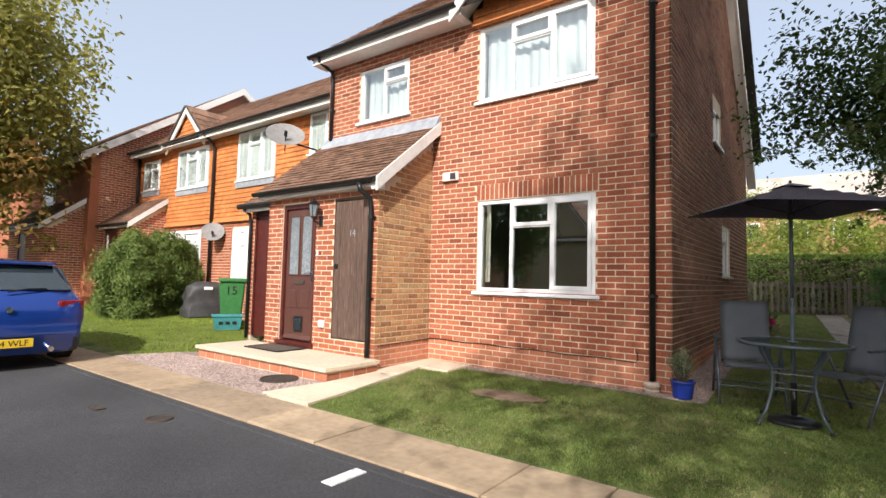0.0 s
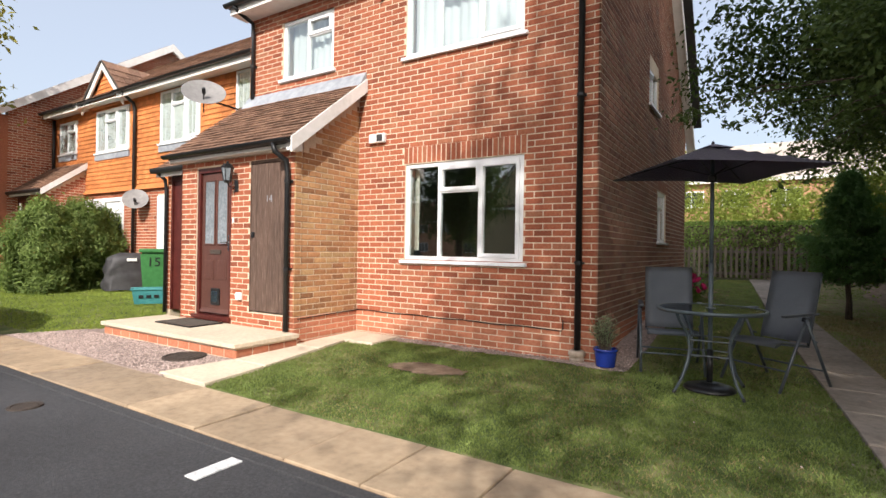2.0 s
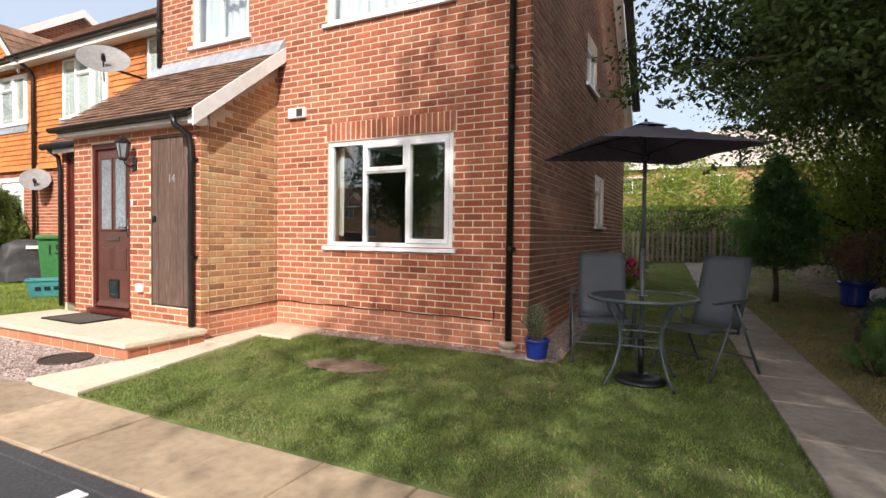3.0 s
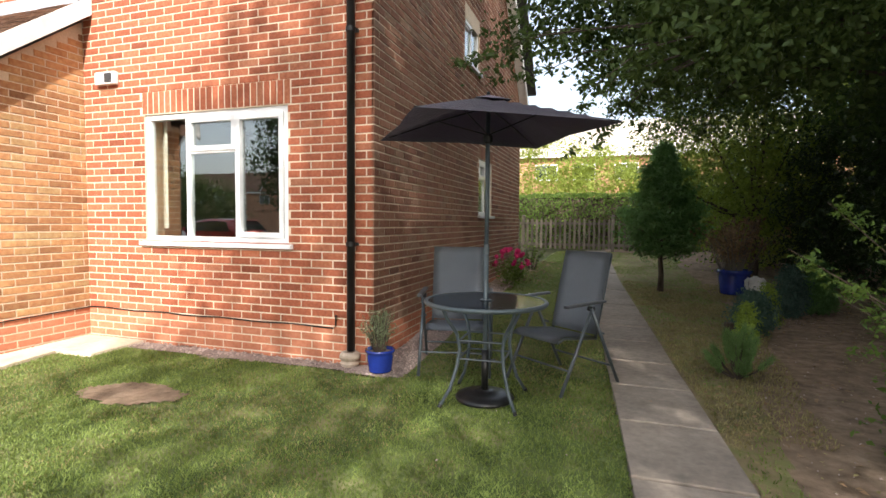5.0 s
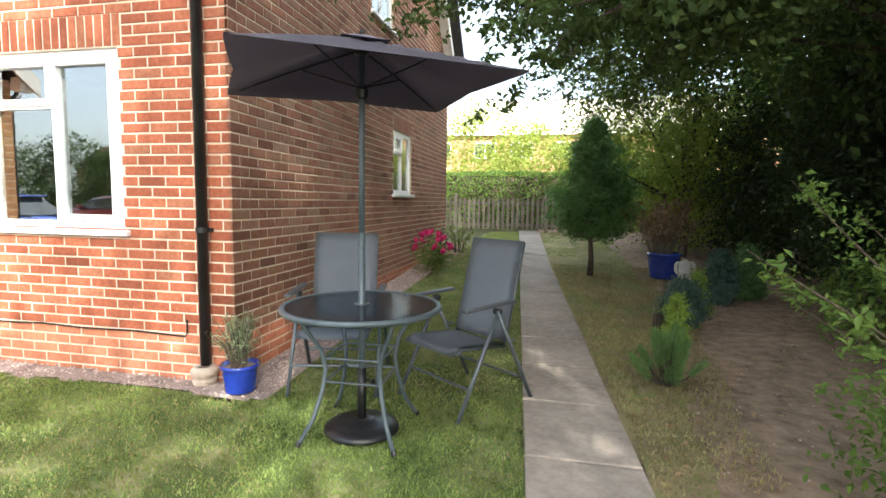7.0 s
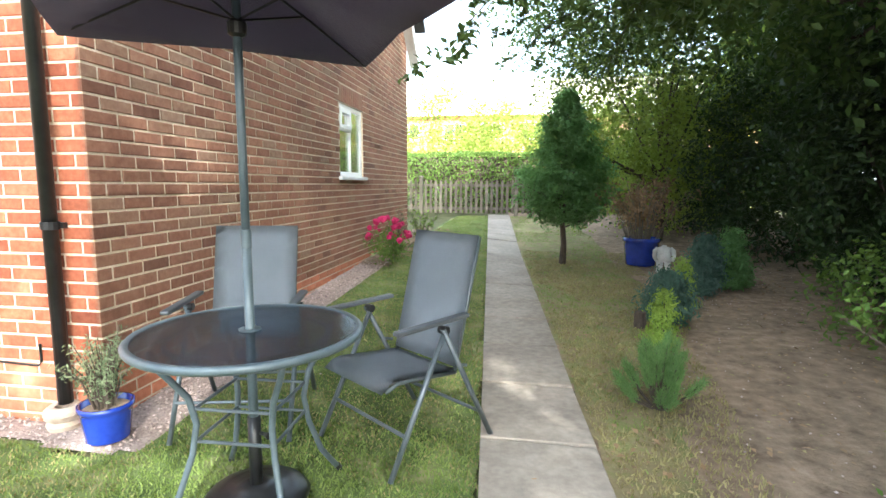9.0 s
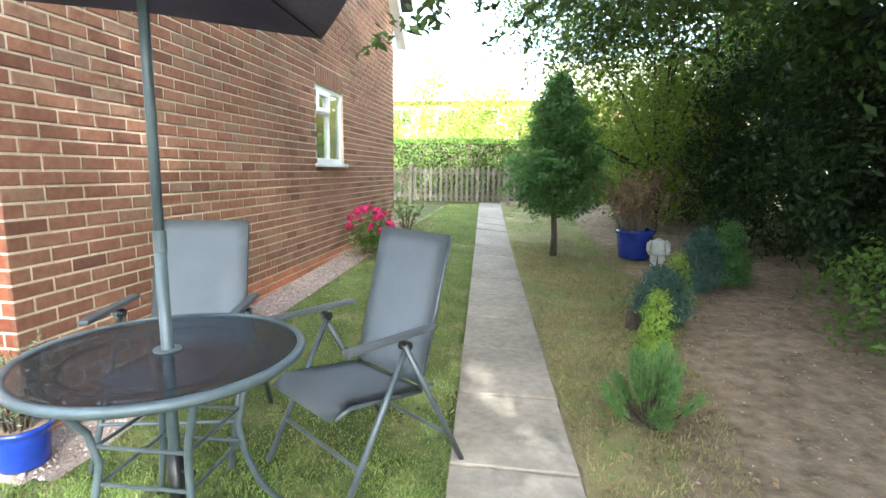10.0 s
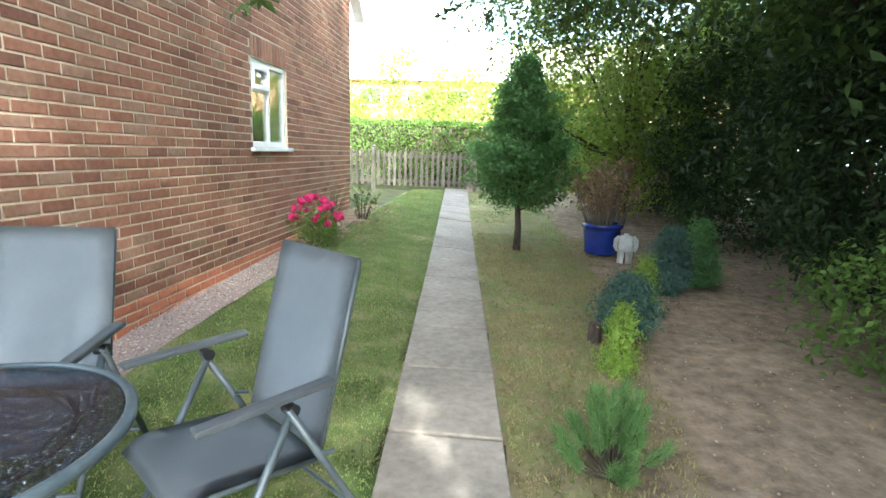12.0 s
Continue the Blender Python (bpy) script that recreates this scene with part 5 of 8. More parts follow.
# turning maple beyond the parked car
tree("maple_tree", "leafy maple with leaves turning brown beside the parking court", (-20.2, 2.7, 0.0), 2.8, 0.19, 40, [
    dict(centre=(-19.4, 2.8, 6.2), radii=(3.5, 2.8, 4.3), n_clumps=1100, per=34, spread=0.23, leaf=0.19, material=L_MAPLE, shell=0.35, rough=0.5),
    dict(centre=(-19.0, 2.8, 4.8), radii=(3.4, 2.7, 2.8), n_clumps=190, per=18, spread=0.22, leaf=0.18, material=L_AUTUMN, shell=0.6, rough=0.5)])
tree("lime_tree", "leafy tree on the far side of the parking court", (-13.2, -10.5, -0.1), 2.2, 0.18, 170, [
    dict(centre=(-13.2, -10.5, 4.6), radii=(2.3, 2.3, 3.4), n_clumps=420, per=30, spread=0.26, leaf=0.2, material=L_OAK, shell=0.3, rough=0.45)])
# great tree overhanging the side garden
oak = tree("oak_tree", "large dark leafy tree overhanging the side garden", (4.9, 9.6, 0.0), 2.8, 0.22, 60, [
    dict(centre=(5.5, 9.6, 4.7), radii=(3.7, 4.0, 2.9), n_clumps=1250, per=46, spread=0.2, leaf=0.12, material=L_OAK, shell=0.25, rough=0.5),
    dict(centre=(1.25, 6.7, 3.2), radii=(1.35, 1.25, 0.95), n_clumps=260, per=44, spread=0.13, leaf=0.07, material=L_NEAR, shell=0.2, rough=0.6),
    dict(centre=(2.3, 8.7, 3.5), radii=(1.5, 1.6, 1.1), n_clumps=240, per=44, spread=0.15, leaf=0.085, material=L_NEAR, shell=0.2, rough=0.6),
    # high crown above the view, added to shade the hedge and side lawn
    dict(centre=(3.4, 10.6, 7.4), radii=(3.0, 3.0, 2.2), n_clumps=120, per=34, spread=0.24, leaf=0.13, material=L_OAK, shell=0.2, rough=0.6),
    dict(centre=(0.9, 8.1, 3.75), radii=(1.9, 0.9, 0.95), n_clumps=230, per=50, spread=0.15, leaf=0.085, material=L_OAK, shell=0.2, rough=0.7)])


def hanging_sprays(parent, seed, runs, leaf, material, per=26):
    """Thin twigs that droop from a crown, each with leaves along it."""
    rg = random.Random(seed)
    ps, ns, sz = [], [], []
    for a, b in runs:
        a, b = Vector(a), Vector(b)
        mid = a.lerp(b, 0.55) + Vector((0, 0, 0.10))
        part("twig", tubed([a, mid, b], [0.007, 0.005, 0.0015], 5), M_BARK, parent)
        for side in range(5):
            f = 0.35 + 0.15 * side
            p = a.lerp(mid, f * 1.6) if f < 0.6 else mid.lerp(b, (f - 0.6) / 0.4)
            q = p + (b - a).normalized() * 0.12 + Vector((rg.uniform(-.14, .14), rg.uniform(-.14, .14), rg.uniform(-.16, .06)))
            for _ in range(per):
                g = rg.random()
                w = p.lerp(q, g)
                ps.append((w.x + rg.gauss(0, .022), w.y + rg.gauss(0, .022), w.z + rg.gauss(0, .022)))
                ns.append((rg.gauss(0, .7), rg.gauss(0, .7), 0.8))
                sz.append(leaf * rg.uniform(0.6, 1.25))
    vs, fs = leaf_quads(np.array(ps), np.array(ns), np.array(sz), seed, 0.45, 0.8)
    fast_mesh("hanging_leaves", vs, fs, material, parent)


hanging_sprays(oak, 66, [((0.6, 6.3, 2.75), (-0.84, 5.85, 2.40)), ((0.5, 6.5, 2.8), (-0.70, 6.2, 2.60)), ((0.7, 6.6, 2.7), (-0.42, 6.38, 2.40)), ((0.9, 6.2, 2.6), (0.16, 5.8, 2.16)), ((0.9, 6.6, 2.55), (0.12, 6.47, 1.92)),
                         ((0.9, 6.5, 2.5), (0.30, 6.24, 1.98)), ((1.3, 8.6, 2.9), (0.40, 9.3, 2.55)), ((1.5, 8.9, 2.9), (0.62, 9.7, 2.62)), ((1.4, 7.4, 2.6), (1.2, 8.3, 2.26)), ((0.8, 6.3, 2.5), (0.05, 6.2, 2.1)), ((1.0, 6.8, 2.6), (0.5, 6.4, 2.1)), ((1.2, 7.6, 2.9), (0.35, 8.2, 2.45))], 0.068, L_NEAR, per=28)
# unseen tree at the back, its crowns set so that shade falls over the front
tree("shade_tree", "tall leafy unseen tree behind the viewpoint, added for its dappled shade", (6.6, -5.6, -0.2), 5.0, 0.3, 80, [
    dict(centre=(6.7, -4.8, 12.6), radii=(4.6, 4.4, 6.4), n_clumps=1080, per=30, spread=0.3, leaf=0.2, material=L_OAK, shell=0.2, rough=0.38),
    dict(centre=(2.5, -4.4, 9.7), radii=(1.8, 2.0, 1.5), n_clumps=75, per=22, spread=0.26, leaf=0.17, material=L_OAK, shell=0.2, rough=0.6),
    dict(centre=(2.3, -4.2, 7.4), radii=(2.7, 1.8, 1.9), n_clumps=65, per=26, spread=0.28, leaf=0.18, material=L_OAK, shell=0.15, rough=0.5)])
for i, (x, y) in enumerate([(9.0, 7.0), (8.6, 12.5), (7.4, 17.6)]):
    tree("boundary_tree", "tall dark tree along the garden boundary", (x, y, 0.1), 3.0, 0.2, 140 + 7 * i, [
        dict(centre=(x, y, 5.6), radii=(2.6, 3.2, 4.4), n_clumps=620, per=26, spread=0.26, leaf=0.22, material=L_OAK, shell=0.3, rough=0.4)])
tree("plum_tree", "dark leafy tree at the edge of the lawn", (5.0, 3.4, -0.05), 2.2, 0.16, 100, [
    dict(centre=(4.9, 3.6, 4.3), radii=(2.4, 3.0, 2.9), n_clumps=900, per=40, spread=0.2, leaf=0.135, material=L_OAK, shell=0.25, rough=0.45)])
tree("hazel_tree", "light yellow-green hazel with arching stems", (3.2, 14.6, 0.1), 1.2, 0.09, 120, [
    dict(centre=(2.7, 14.4, 2.7), radii=(2.0, 1.7, 2.0), n_clumps=520, per=34, spread=0.16, leaf=0.085, material=L_GLADE, shell=0.3, rough=0.5),
    dict(centre=(2.1, 13.6, 4.6), radii=(2.2, 1.8, 1.8), n_clumps=560, per=36, spread=0.18, leaf=0.085, material=L_NEAR, shell=0.25, rough=0.6),
    dict(centre=(3.6, 15.4, 1.4), radii=(1.6, 1.2, 1.2), n_clumps=220, per=30, spread=0.16, leaf=0.08, material=L_LIGHT, shell=0.3, rough=0.5)])


def shrub(name, label, foot, seed, crowns, stems=5, material=M_BARK):
    t = thing(name, label, "shrub")
    for i, q in enumerate(crowns):
        c = crown("foliage", t, seed + 10 * i, **q)
    rg = random.Random(seed)
    f = Vector(foot)
    for i in range(stems):
        tip = Vector(c[rg.randrange(len(c))])
        part("stem", tubed([f + Vector((rg.uniform(-.06, .06), rg.uniform(-.06, .06), -0.05)), f.lerp(tip, 0.5) + Vector((0, 0, 0.1)), tip], [0.02, 0.013, 0.004], 6), material, t)
    return t


for i, (x, y, rx, ry, h) in enumerate([(5.3, 7.2, 1.3, 1.5, 2.9), (4.9, 10.2, 1.4, 1.5, 3.2), (4.9, 13.0, 1.6, 1.5, 3.4), (5.3, 4.8, 1.4, 1.3, 2.6), (4.4, 16.3, 2.0, 1.5, 3.4), (7.2, 9.0, 1.6, 3.5, 4.0), (7.2, 14.5, 1.8, 3.0, 4.2)]):
    shrub("laurel_bush", "dark glossy laurel bush at the garden edge", (x, y, G(x, y)), 200 + 20 * i, [
        dict(centre=(x, y, G(x, y) + h * 0.48), radii=(rx, ry, h * 0.55), n_clumps=480, per=40, spread=0.15, leaf=0.105, material=L_LAUREL, aspect=0.42, shell=0.55, rough=0.35)])
shrub("low_shrub", "low small-leaved green shrub at the soil edge", (3.6, 5.6, 0), 400, [
    dict(centre=(3.6, 5.7, 0.25), radii=(0.85, 1.5, 0.55), n_clumps=210, per=22, spread=0.09, leaf=0.05, material=L_HEDGE, shell=0.5, rough=0.5)])
shrub("low_shrub", "straggling green shrub with pale leaves beside bare soil", (3.75, 7.9, 0), 420, [
    dict(centre=(3.8, 7.9, 0.42), radii=(0.75, 1.3, 0.6), n_clumps=190, per=20, spread=0.1, leaf=0.07, material=L_HEDGE, shell=0.5, rough=0.5)])
shrub("low_shrub", "small leafy shrub growing by the lawn corner", (2.55, 4.6, 0), 440, [
    dict(centre=(2.6, 4.5, 0.18), radii=(0.55, 0.8, 0.36), n_clumps=110, per=18, spread=0.08, leaf=0.055, material=L_HEDGE, shell=0.4, rough=0.6)])


def sprays(seed, foot, height, radius, n, base=0.0, shape=None):
    """Flat conifer sprays: places and outward-drooping normals along a pointed or rounded body."""
    rg = np.random.RandomState(seed)
    u = rg.rand(n)
    prof = np.array([shape(v) for v in u])
    keep = rg.rand(n) < prof / prof.max() + 0.1
    u, prof = u[keep], prof[keep]
    m = len(u)
    a = rg.uniform(0, 6.28, m)
    lump = np.array([1 + 0.5 * noise.noise((math.cos(q) * 1.7, math.sin(q) * 1.7, w * 5 + seed)) + 0.28 * noise.noise((math.cos(q) * 5, math.sin(q) * 5, w * 14 + seed)) for q, w in zip(a, u)])
    r = radius * prof * lump * (0.45 + 0.55 * rg.rand(m) ** 0.5)
    p = np.stack([foot[0] + np.cos(a) * r, foot[1] + np.sin(a) * r, foot[2] + base + u * (height - base)], 1)
    out = np.stack([np.cos(a), np.sin(a), 0.35 + 0.5 * rg.rand(m)], 1) + rg.normal(size=(m, 3)) * 0.45
    return p, out


def conifer(name, label, foot, height, radius, n, leaf, material, seed, shape, base=0.0, aspect=0.35, trunk=0.03):
    t = thing(name, label, "conifer")
    x, y, z = foot
    part("trunk", tubed([(x, y, z - 0.1), (x + 0.01, y, z + height * 0.4), (x, y, z + height * 0.9)], [trunk * 1.3, trunk, trunk * 0.2], 8), M_BARK, t, smooth=True)
    p, nr = sprays(seed, foot, height, radius, n // 12, base, shape)
    rg = np.random.RandomState(seed)
    p = np.repeat(p, 12, 0) + rg.normal(size=(len(p) * 12, 3)) * leaf * np.array([1.1, 1.1, 0.6])
    nr = np.repeat(nr, 12, 0) + rg.normal(size=(len(p), 3)) * 0.3
    vs, fs = leaf_quads(p, nr, leaf * rg.uniform(0.6, 1.4, len(p)), seed + 1, aspect, 0.6)
    fast_mesh("foliage", vs, fs, material, t)
    rr = random.Random(seed)
    for k in range(5):
        a = rr.uniform(0, 6.28)
        part("branch", tubed([(x, y, z + base * (0.6 + 0.1 * k)), (x + radius * 0.35 * math.cos(a), y + radius * 0.35 * math.sin(a), z + base + 0.12), (x + radius * 0.6 * math.cos(a), y + radius * 0.6 * math.sin(a), z + base + 0.3)], [trunk * 0.5, trunk * 0.35, trunk * 0.1], 5), M_BARK, t)
    return t


cone = lambda u: max(0.03, (1 - u) ** 0.75 * min(1, 0.35 + u * 4))
column = lambda u: max(0.05, (1 - u ** 1.6) * (0.95 + 0.2 * math.sin(u * 11)))
TZ = lambda x, y: G(x, y)


def cypress(label, foot, height, radius, base, seed):
    """Cypress on a bare stem: upswept boughs in whorls, each with drooping fans of scale-leaf sprays and gaps between."""
    t = thing("conifer_tree", label, "conifer")
    x, y, z = foot
    part("trunk", tubed([(x, y, z - 0.1), (x + 0.01, y, z + 0.3), (x - 0.015, y, z + base), (x, y, z + height * 0.92)], [0.06, 0.045, 0.04, 0.006], 9), M_BARK, t, smooth=True)
    rg = random.Random(seed)
    r2 = np.random.RandomState(seed)
    ps, ns, sz = [], [], []
    for k in range(150):
        u = (k + rg.random()) / 150
        reach = radius * min(1.0, 0.72 + u * 1.8) * (1 - max(0, u - 0.16) / 0.84) ** 0.8 * rg.uniform(0.72, 1.12) + 0.05
        a = k * 2.399 + rg.uniform(-.3, .3)
        ca, sa = math.cos(a), math.sin(a)
        z0 = z + base + u * (height - base) * 0.94
        rise = reach * rg.uniform(0.25, 0.6)
        if k % 5 == 0 and u < 0.7:
            part("branch", tubed([(x, y, z0 - 0.06), (x + ca * reach * 0.5, y + sa * reach * 0.5, z0 + rise * 0.35), (x + ca * reach * 0.85, y + sa * reach * 0.85, z0 + rise * 0.7)], [0.012, 0.008, 0.003], 5), M_BARK, t)
        m = int(14 + 50 * reach)
        f = r2.uniform(0.3, 1.0, m)
        side = r2.normal(0, 0.11, m) * (0.5 + reach)
        px = x + ca * reach * f - sa * side
        py = y + sa * reach * f + ca * side
        pz = z0 + rise * f ** 1.5 + r2.normal(0, 0.025, m) - np.abs(side) * 0.5
        for q in range(m):
            for _ in range(4):
                ps.append((px[q] + rg.gauss(0, .02), py[q] + rg.gauss(0, .02), pz[q] + rg.gauss(0, .02)))
                ns.append((ca * 0.5 + rg.gauss(0, .5), sa * 0.5 + rg.gauss(0, .5), 0.8))
                sz.append(rg.uniform(0.05, 0.10))
    vs, fs = leaf_quads(np.array(ps), np.array(ns), np.array(sz), seed + 1, 0.3, 1.2)
    fast_mesh("foliage", vs, fs, L_CONIFER, t)


cypress("small green cypress on a bare stem beside the path", (1.15, 11.9, TZ(1.15, 11.9)), 2.7, 0.76, 0.60, 500)
conifer("golden_conifer", "small golden-green upright conifer in the soil", (1.66, 8.03, TZ(1.7, 8)), 0.47, 0.105, 5000, 0.032, L_GOLD, 510, column, trunk=0.012)
conifer("golden_conifer", "second golden-green upright conifer in the soil", (2.18, 9.4, TZ(2.2, 9.4)), 0.50, 0.125, 6000, 0.035, L_GOLD, 511, column, trunk=0.012)
conifer("juniper", "bushy blue-grey juniper in the soil bed", (1.88, 8.78, TZ(1.9, 8.8)), 0.46, 0.19, 7000, 0.04, L_BLUE, 512, lambda u: max(.05, math.sin(math.pi * (0.25 + 0.72 * u)) ** 0.7), trunk=0.012)
conifer("juniper", "blue-green juniper before the dark bushes", (2.62, 10.1, TZ(2.6, 10.1)), 0.66, 0.16, 7000, 0.045, L_BLUE, 513, lambda u: max(.05, math.sin(math.pi * (0.25 + 0.72 * u)) ** 0.7), trunk=0.012)
conifer("juniper", "dark feathery conifer before the bushes", (3.05, 10.45, TZ(3.05, 10.4)), 0.7, 0.22, 8000, 0.05, L_CONIFER, 514, cone, trunk=0.012)


def dwarf_pine():
    t = thing("dwarf_pine", "bright green feathery dwarf pine on bare soil", "conifer")
    rg = random.Random(8)
    x, y = 1.35, 6.9
    z = G(x, y)
    vs, fs = [], []
    for k in range(36):
        a, l = k * 2.399, 0.03 + 0.22 * rg.random() ** 0.8
        top = z + 0.05 + 0.44 * (1 - l * 3.2) * rg.uniform(0.6, 1.15) + 0.06 * rg.random()
        foot, tip = Vector((x, y, z - 0.02)), Vector((x + l * math.cos(a), y + l * math.sin(a), max(top, z + 0.05)))
        bend = foot.lerp(tip, 0.55) - Vector((0, 0, 0.03))
        part("branch", tubed([foot, bend, tip], [0.008, 0.006, 0.003], 5), M_BARK, t)
        r2 = np.random.RandomState(k)
        n = 300
        f = r2.uniform(0.15, 1.0, n)[:, None]
        axis = np.array((tip - bend).normalized())
        o = np.array(bend) + (np.array(tip) - np.array(bend)) * f + r2.normal(size=(n, 3)) * 0.010
        d = r2.normal(size=(n, 3)) * 0.55 + axis + np.array([0, 0, 0.35])
        d /= np.linalg.norm(d, axis=1, keepdims=True)
        l_ = r2.uniform(0.035, 0.065, n)[:, None]
        w = np.cross(d, r2.normal(size=(n, 3)))
        w = w / np.linalg.norm(w, axis=1, keepdims=True) * 0.0022
        base = len(vs)
        vs += np.stack([o - w, o + w, o + d * l_], 1).reshape(-1, 3).tolist()
        fs += [(base + 3 * i, base + 3 * i + 1, base + 3 * i + 2) for i in range(n)]
    fast_mesh("needles", vs, fs, L_PINE, t)


dwarf_pine()


def pot(name, label, x, y, z, r, h, material, soil=True):
    t = thing(name, label, "plant pot")
    part("body", lathe(bmesh.new(), [(r * 0.80, 0.0), (r * 0.86, h * 0.05), (r * 0.84, h * 0.1), (r * 0.98, h * 0.75), (r * 0.96, h * 0.82), (r * 1.08, h * 0.88), (r * 1.08, h), (r * 0.96, h), (r * 0.92, h * 0.8), (r * 0.3, h * 0.78)], 32, (x, y, z)), material, t, smooth=True)
    part("soil", lathe(bmesh.new(), [(r * 0.93, h * 0.84), (r * 0.4, h * 0.88), (0.0, h * 0.89)], 20, (x, y, z)), M_SOIL, t)
    return t


def wiry_plant(name, label, x, y, z, n, h, r, leaf, material, seed, per=16, stem_mat=M_BARK, flower=None):
    t = thing(name, label, "plant")
    rg = random.Random(seed)
    ps, ns = [], []
    r2 = np.random.RandomState(seed)
    for k in range(n):
        a, l, hh = rg.uniform(0, 6.28), r * rg.uniform(0.2, 1.0), h * rg.uniform(0.55, 1.0)
        p0, p1 = Vector((x + 0.25 * l * math.cos(a), y + 0.25 * l * math.sin(a), z)), Vector((x + l * math.cos(a), y + l * math.sin(a), z + hh))
        mid = p0.lerp(p1, 0.55) + Vector((-0.15 * l * math.cos(a), -0.15 * l * math.sin(a), 0.05 * h))
        part("stem", tubed([p0, mid, p1], [0.004 + 0.004 * h, 0.003 + 0.003 * h, 0.0015], 5), stem_mat, t)
        for j in range(per):
            f = rg.uniform(0.25, 1.0)
            q = p0.lerp(mid, f * 2) if f < 0.5 else mid.lerp(p1, f * 2 - 1)
            ps.append((q.x + rg.gauss(0, leaf * 0.5), q.y + rg.gauss(0, leaf * 0.5), q.z + rg.gauss(0, leaf * 0.5)))
            ns.append((math.cos(a) + rg.gauss(0, .6), math.sin(a) + rg.gauss(0, .6), 0.6 + rg.gauss(0, .4)))
    vs, fs = leaf_quads(np.array(ps), np.array(ns), leaf * r2.uniform(0.6, 1.4, len(ps)), seed, 0.4 if leaf > 0.05 else 0.2, 0.0)
    fast_mesh("leaves", vs, fs, material, t)
    return t


pot("plant_pot", "small blue glazed ceramic pot at the house corner", -1.52, 6.025, G(-1.5, 6.0) + 0.008, 0.118, 0.19, M_BLUEPOT)
wiry_plant("lavender", "wispy grey-green lavender in the small blue pot", -1.52, 6.025, G(-1.5, 6.0) + 0.16, 36, 0.40, 0.2, 0.03, L_LAV, 31, per=40)
BZ = G(2.3, 11.95)
pot("large_pot", "large blue glazed pot on the soil", 2.32, 11.95, BZ, 0.26, 0.42, M_BLUEPOT)
wiry_plant("hydrangea", "leggy shrub with brown drying leaves in the large pot", 2.32, 11.95, BZ + 0.36, 52, 1.0, 0.85, 0.08, L_DRY, 33, per=24, stem_mat=M_FENCE)
# rose bush at the wall foot
rose = thing("rose_bush", "flowering red rose bush at the foot of the side wall", "shrub")
rz = G(-1.3, 10.55) + 0.06
crown("foliage", rose, 700, (-1.29, 10.55, rz + 0.2), (0.27, 0.27, 0.19), 70, 18, 0.06, 0.045, L_HEDGE, shell=0.4, rough=0.4)
rg_ = random.Random(4)
for k in range(34):
    a, e = rg_.uniform(0, 6.28), rg_.uniform(0.05, 1.3)
    c = (-1.27 + 0.30 * math.cos(a) * math.cos(e), 10.52 + 0.30 * math.sin(a) * math.cos(e), rz + 0.24 + 0.34 * math.sin(e))
    bm = bmesh.new()
    bmesh.ops.create_icosphere(bm, subdivisions=2, radius=rg_.uniform(0.026, 0.046))
    for v_ in bm.verts:
        v_.co = Vector(c) + v_.co * (1 + 0.7 * noise.noise(v_.co * 45 + Vector((k, 0, 0))))
    part("flower", bm, M_ROSE, rose)
wiry_plant("tall_weed", "tall wispy green plant behind the roses", -1.35, 11.3, G(-1.3, 11.3), 16, 0.75, 0.3, 0.05, L_LAV, 35, per=14)
wiry_plant("tall_weed", "small green plant at the bed's far end", -1.25, 12.6, G(-1.3, 12.6), 14, 0.5, 0.35, 0.06, L_HEDGE, 36, per=16)


briar = thing("briar", "arching briar with pale green leaves at the soil edge", "shrub")
crown("foliage", briar, 760, (2.35, 5.25, 0.42), (0.6, 0.75, 0.5), 120, 24, 0.09, 0.05, L_HEDGE, shell=0.3, rough=0.6)
hanging_sprays(briar, 77, [((2.3, 5.1, 0.2), (1.02, 4.55, 1.15)), ((2.4, 5.4, 0.2), (1.32, 5.06, 1.36)), ((2.2, 5.0, 0.1), (1.16, 4.36, 1.04)), ((2.4, 5.5, 0.1), (1.58, 5.66, 0.84)), ((2.2, 5.2, 0.1), (1.45, 4.8, 0.72)),
                           ((2.5, 5.3, 0.2), (1.6, 5.2, 1.25)), ((2.6, 5.0, 0.2), (1.75, 4.7, 1.0)), ((2.5, 5.6, 0.2), (1.9, 5.8, 1.1)), ((2.3, 4.9, 0.1), (1.65, 4.5, 0.45))], 0.036, L_HEDGE, per=40)
wiry_plant("briar", "leafy briar beside the dark bushes", 3.6, 6.9, G(3.6, 6.9), 22, 1.1, 0.8, 0.06, L_HEDGE, 38, per=40)


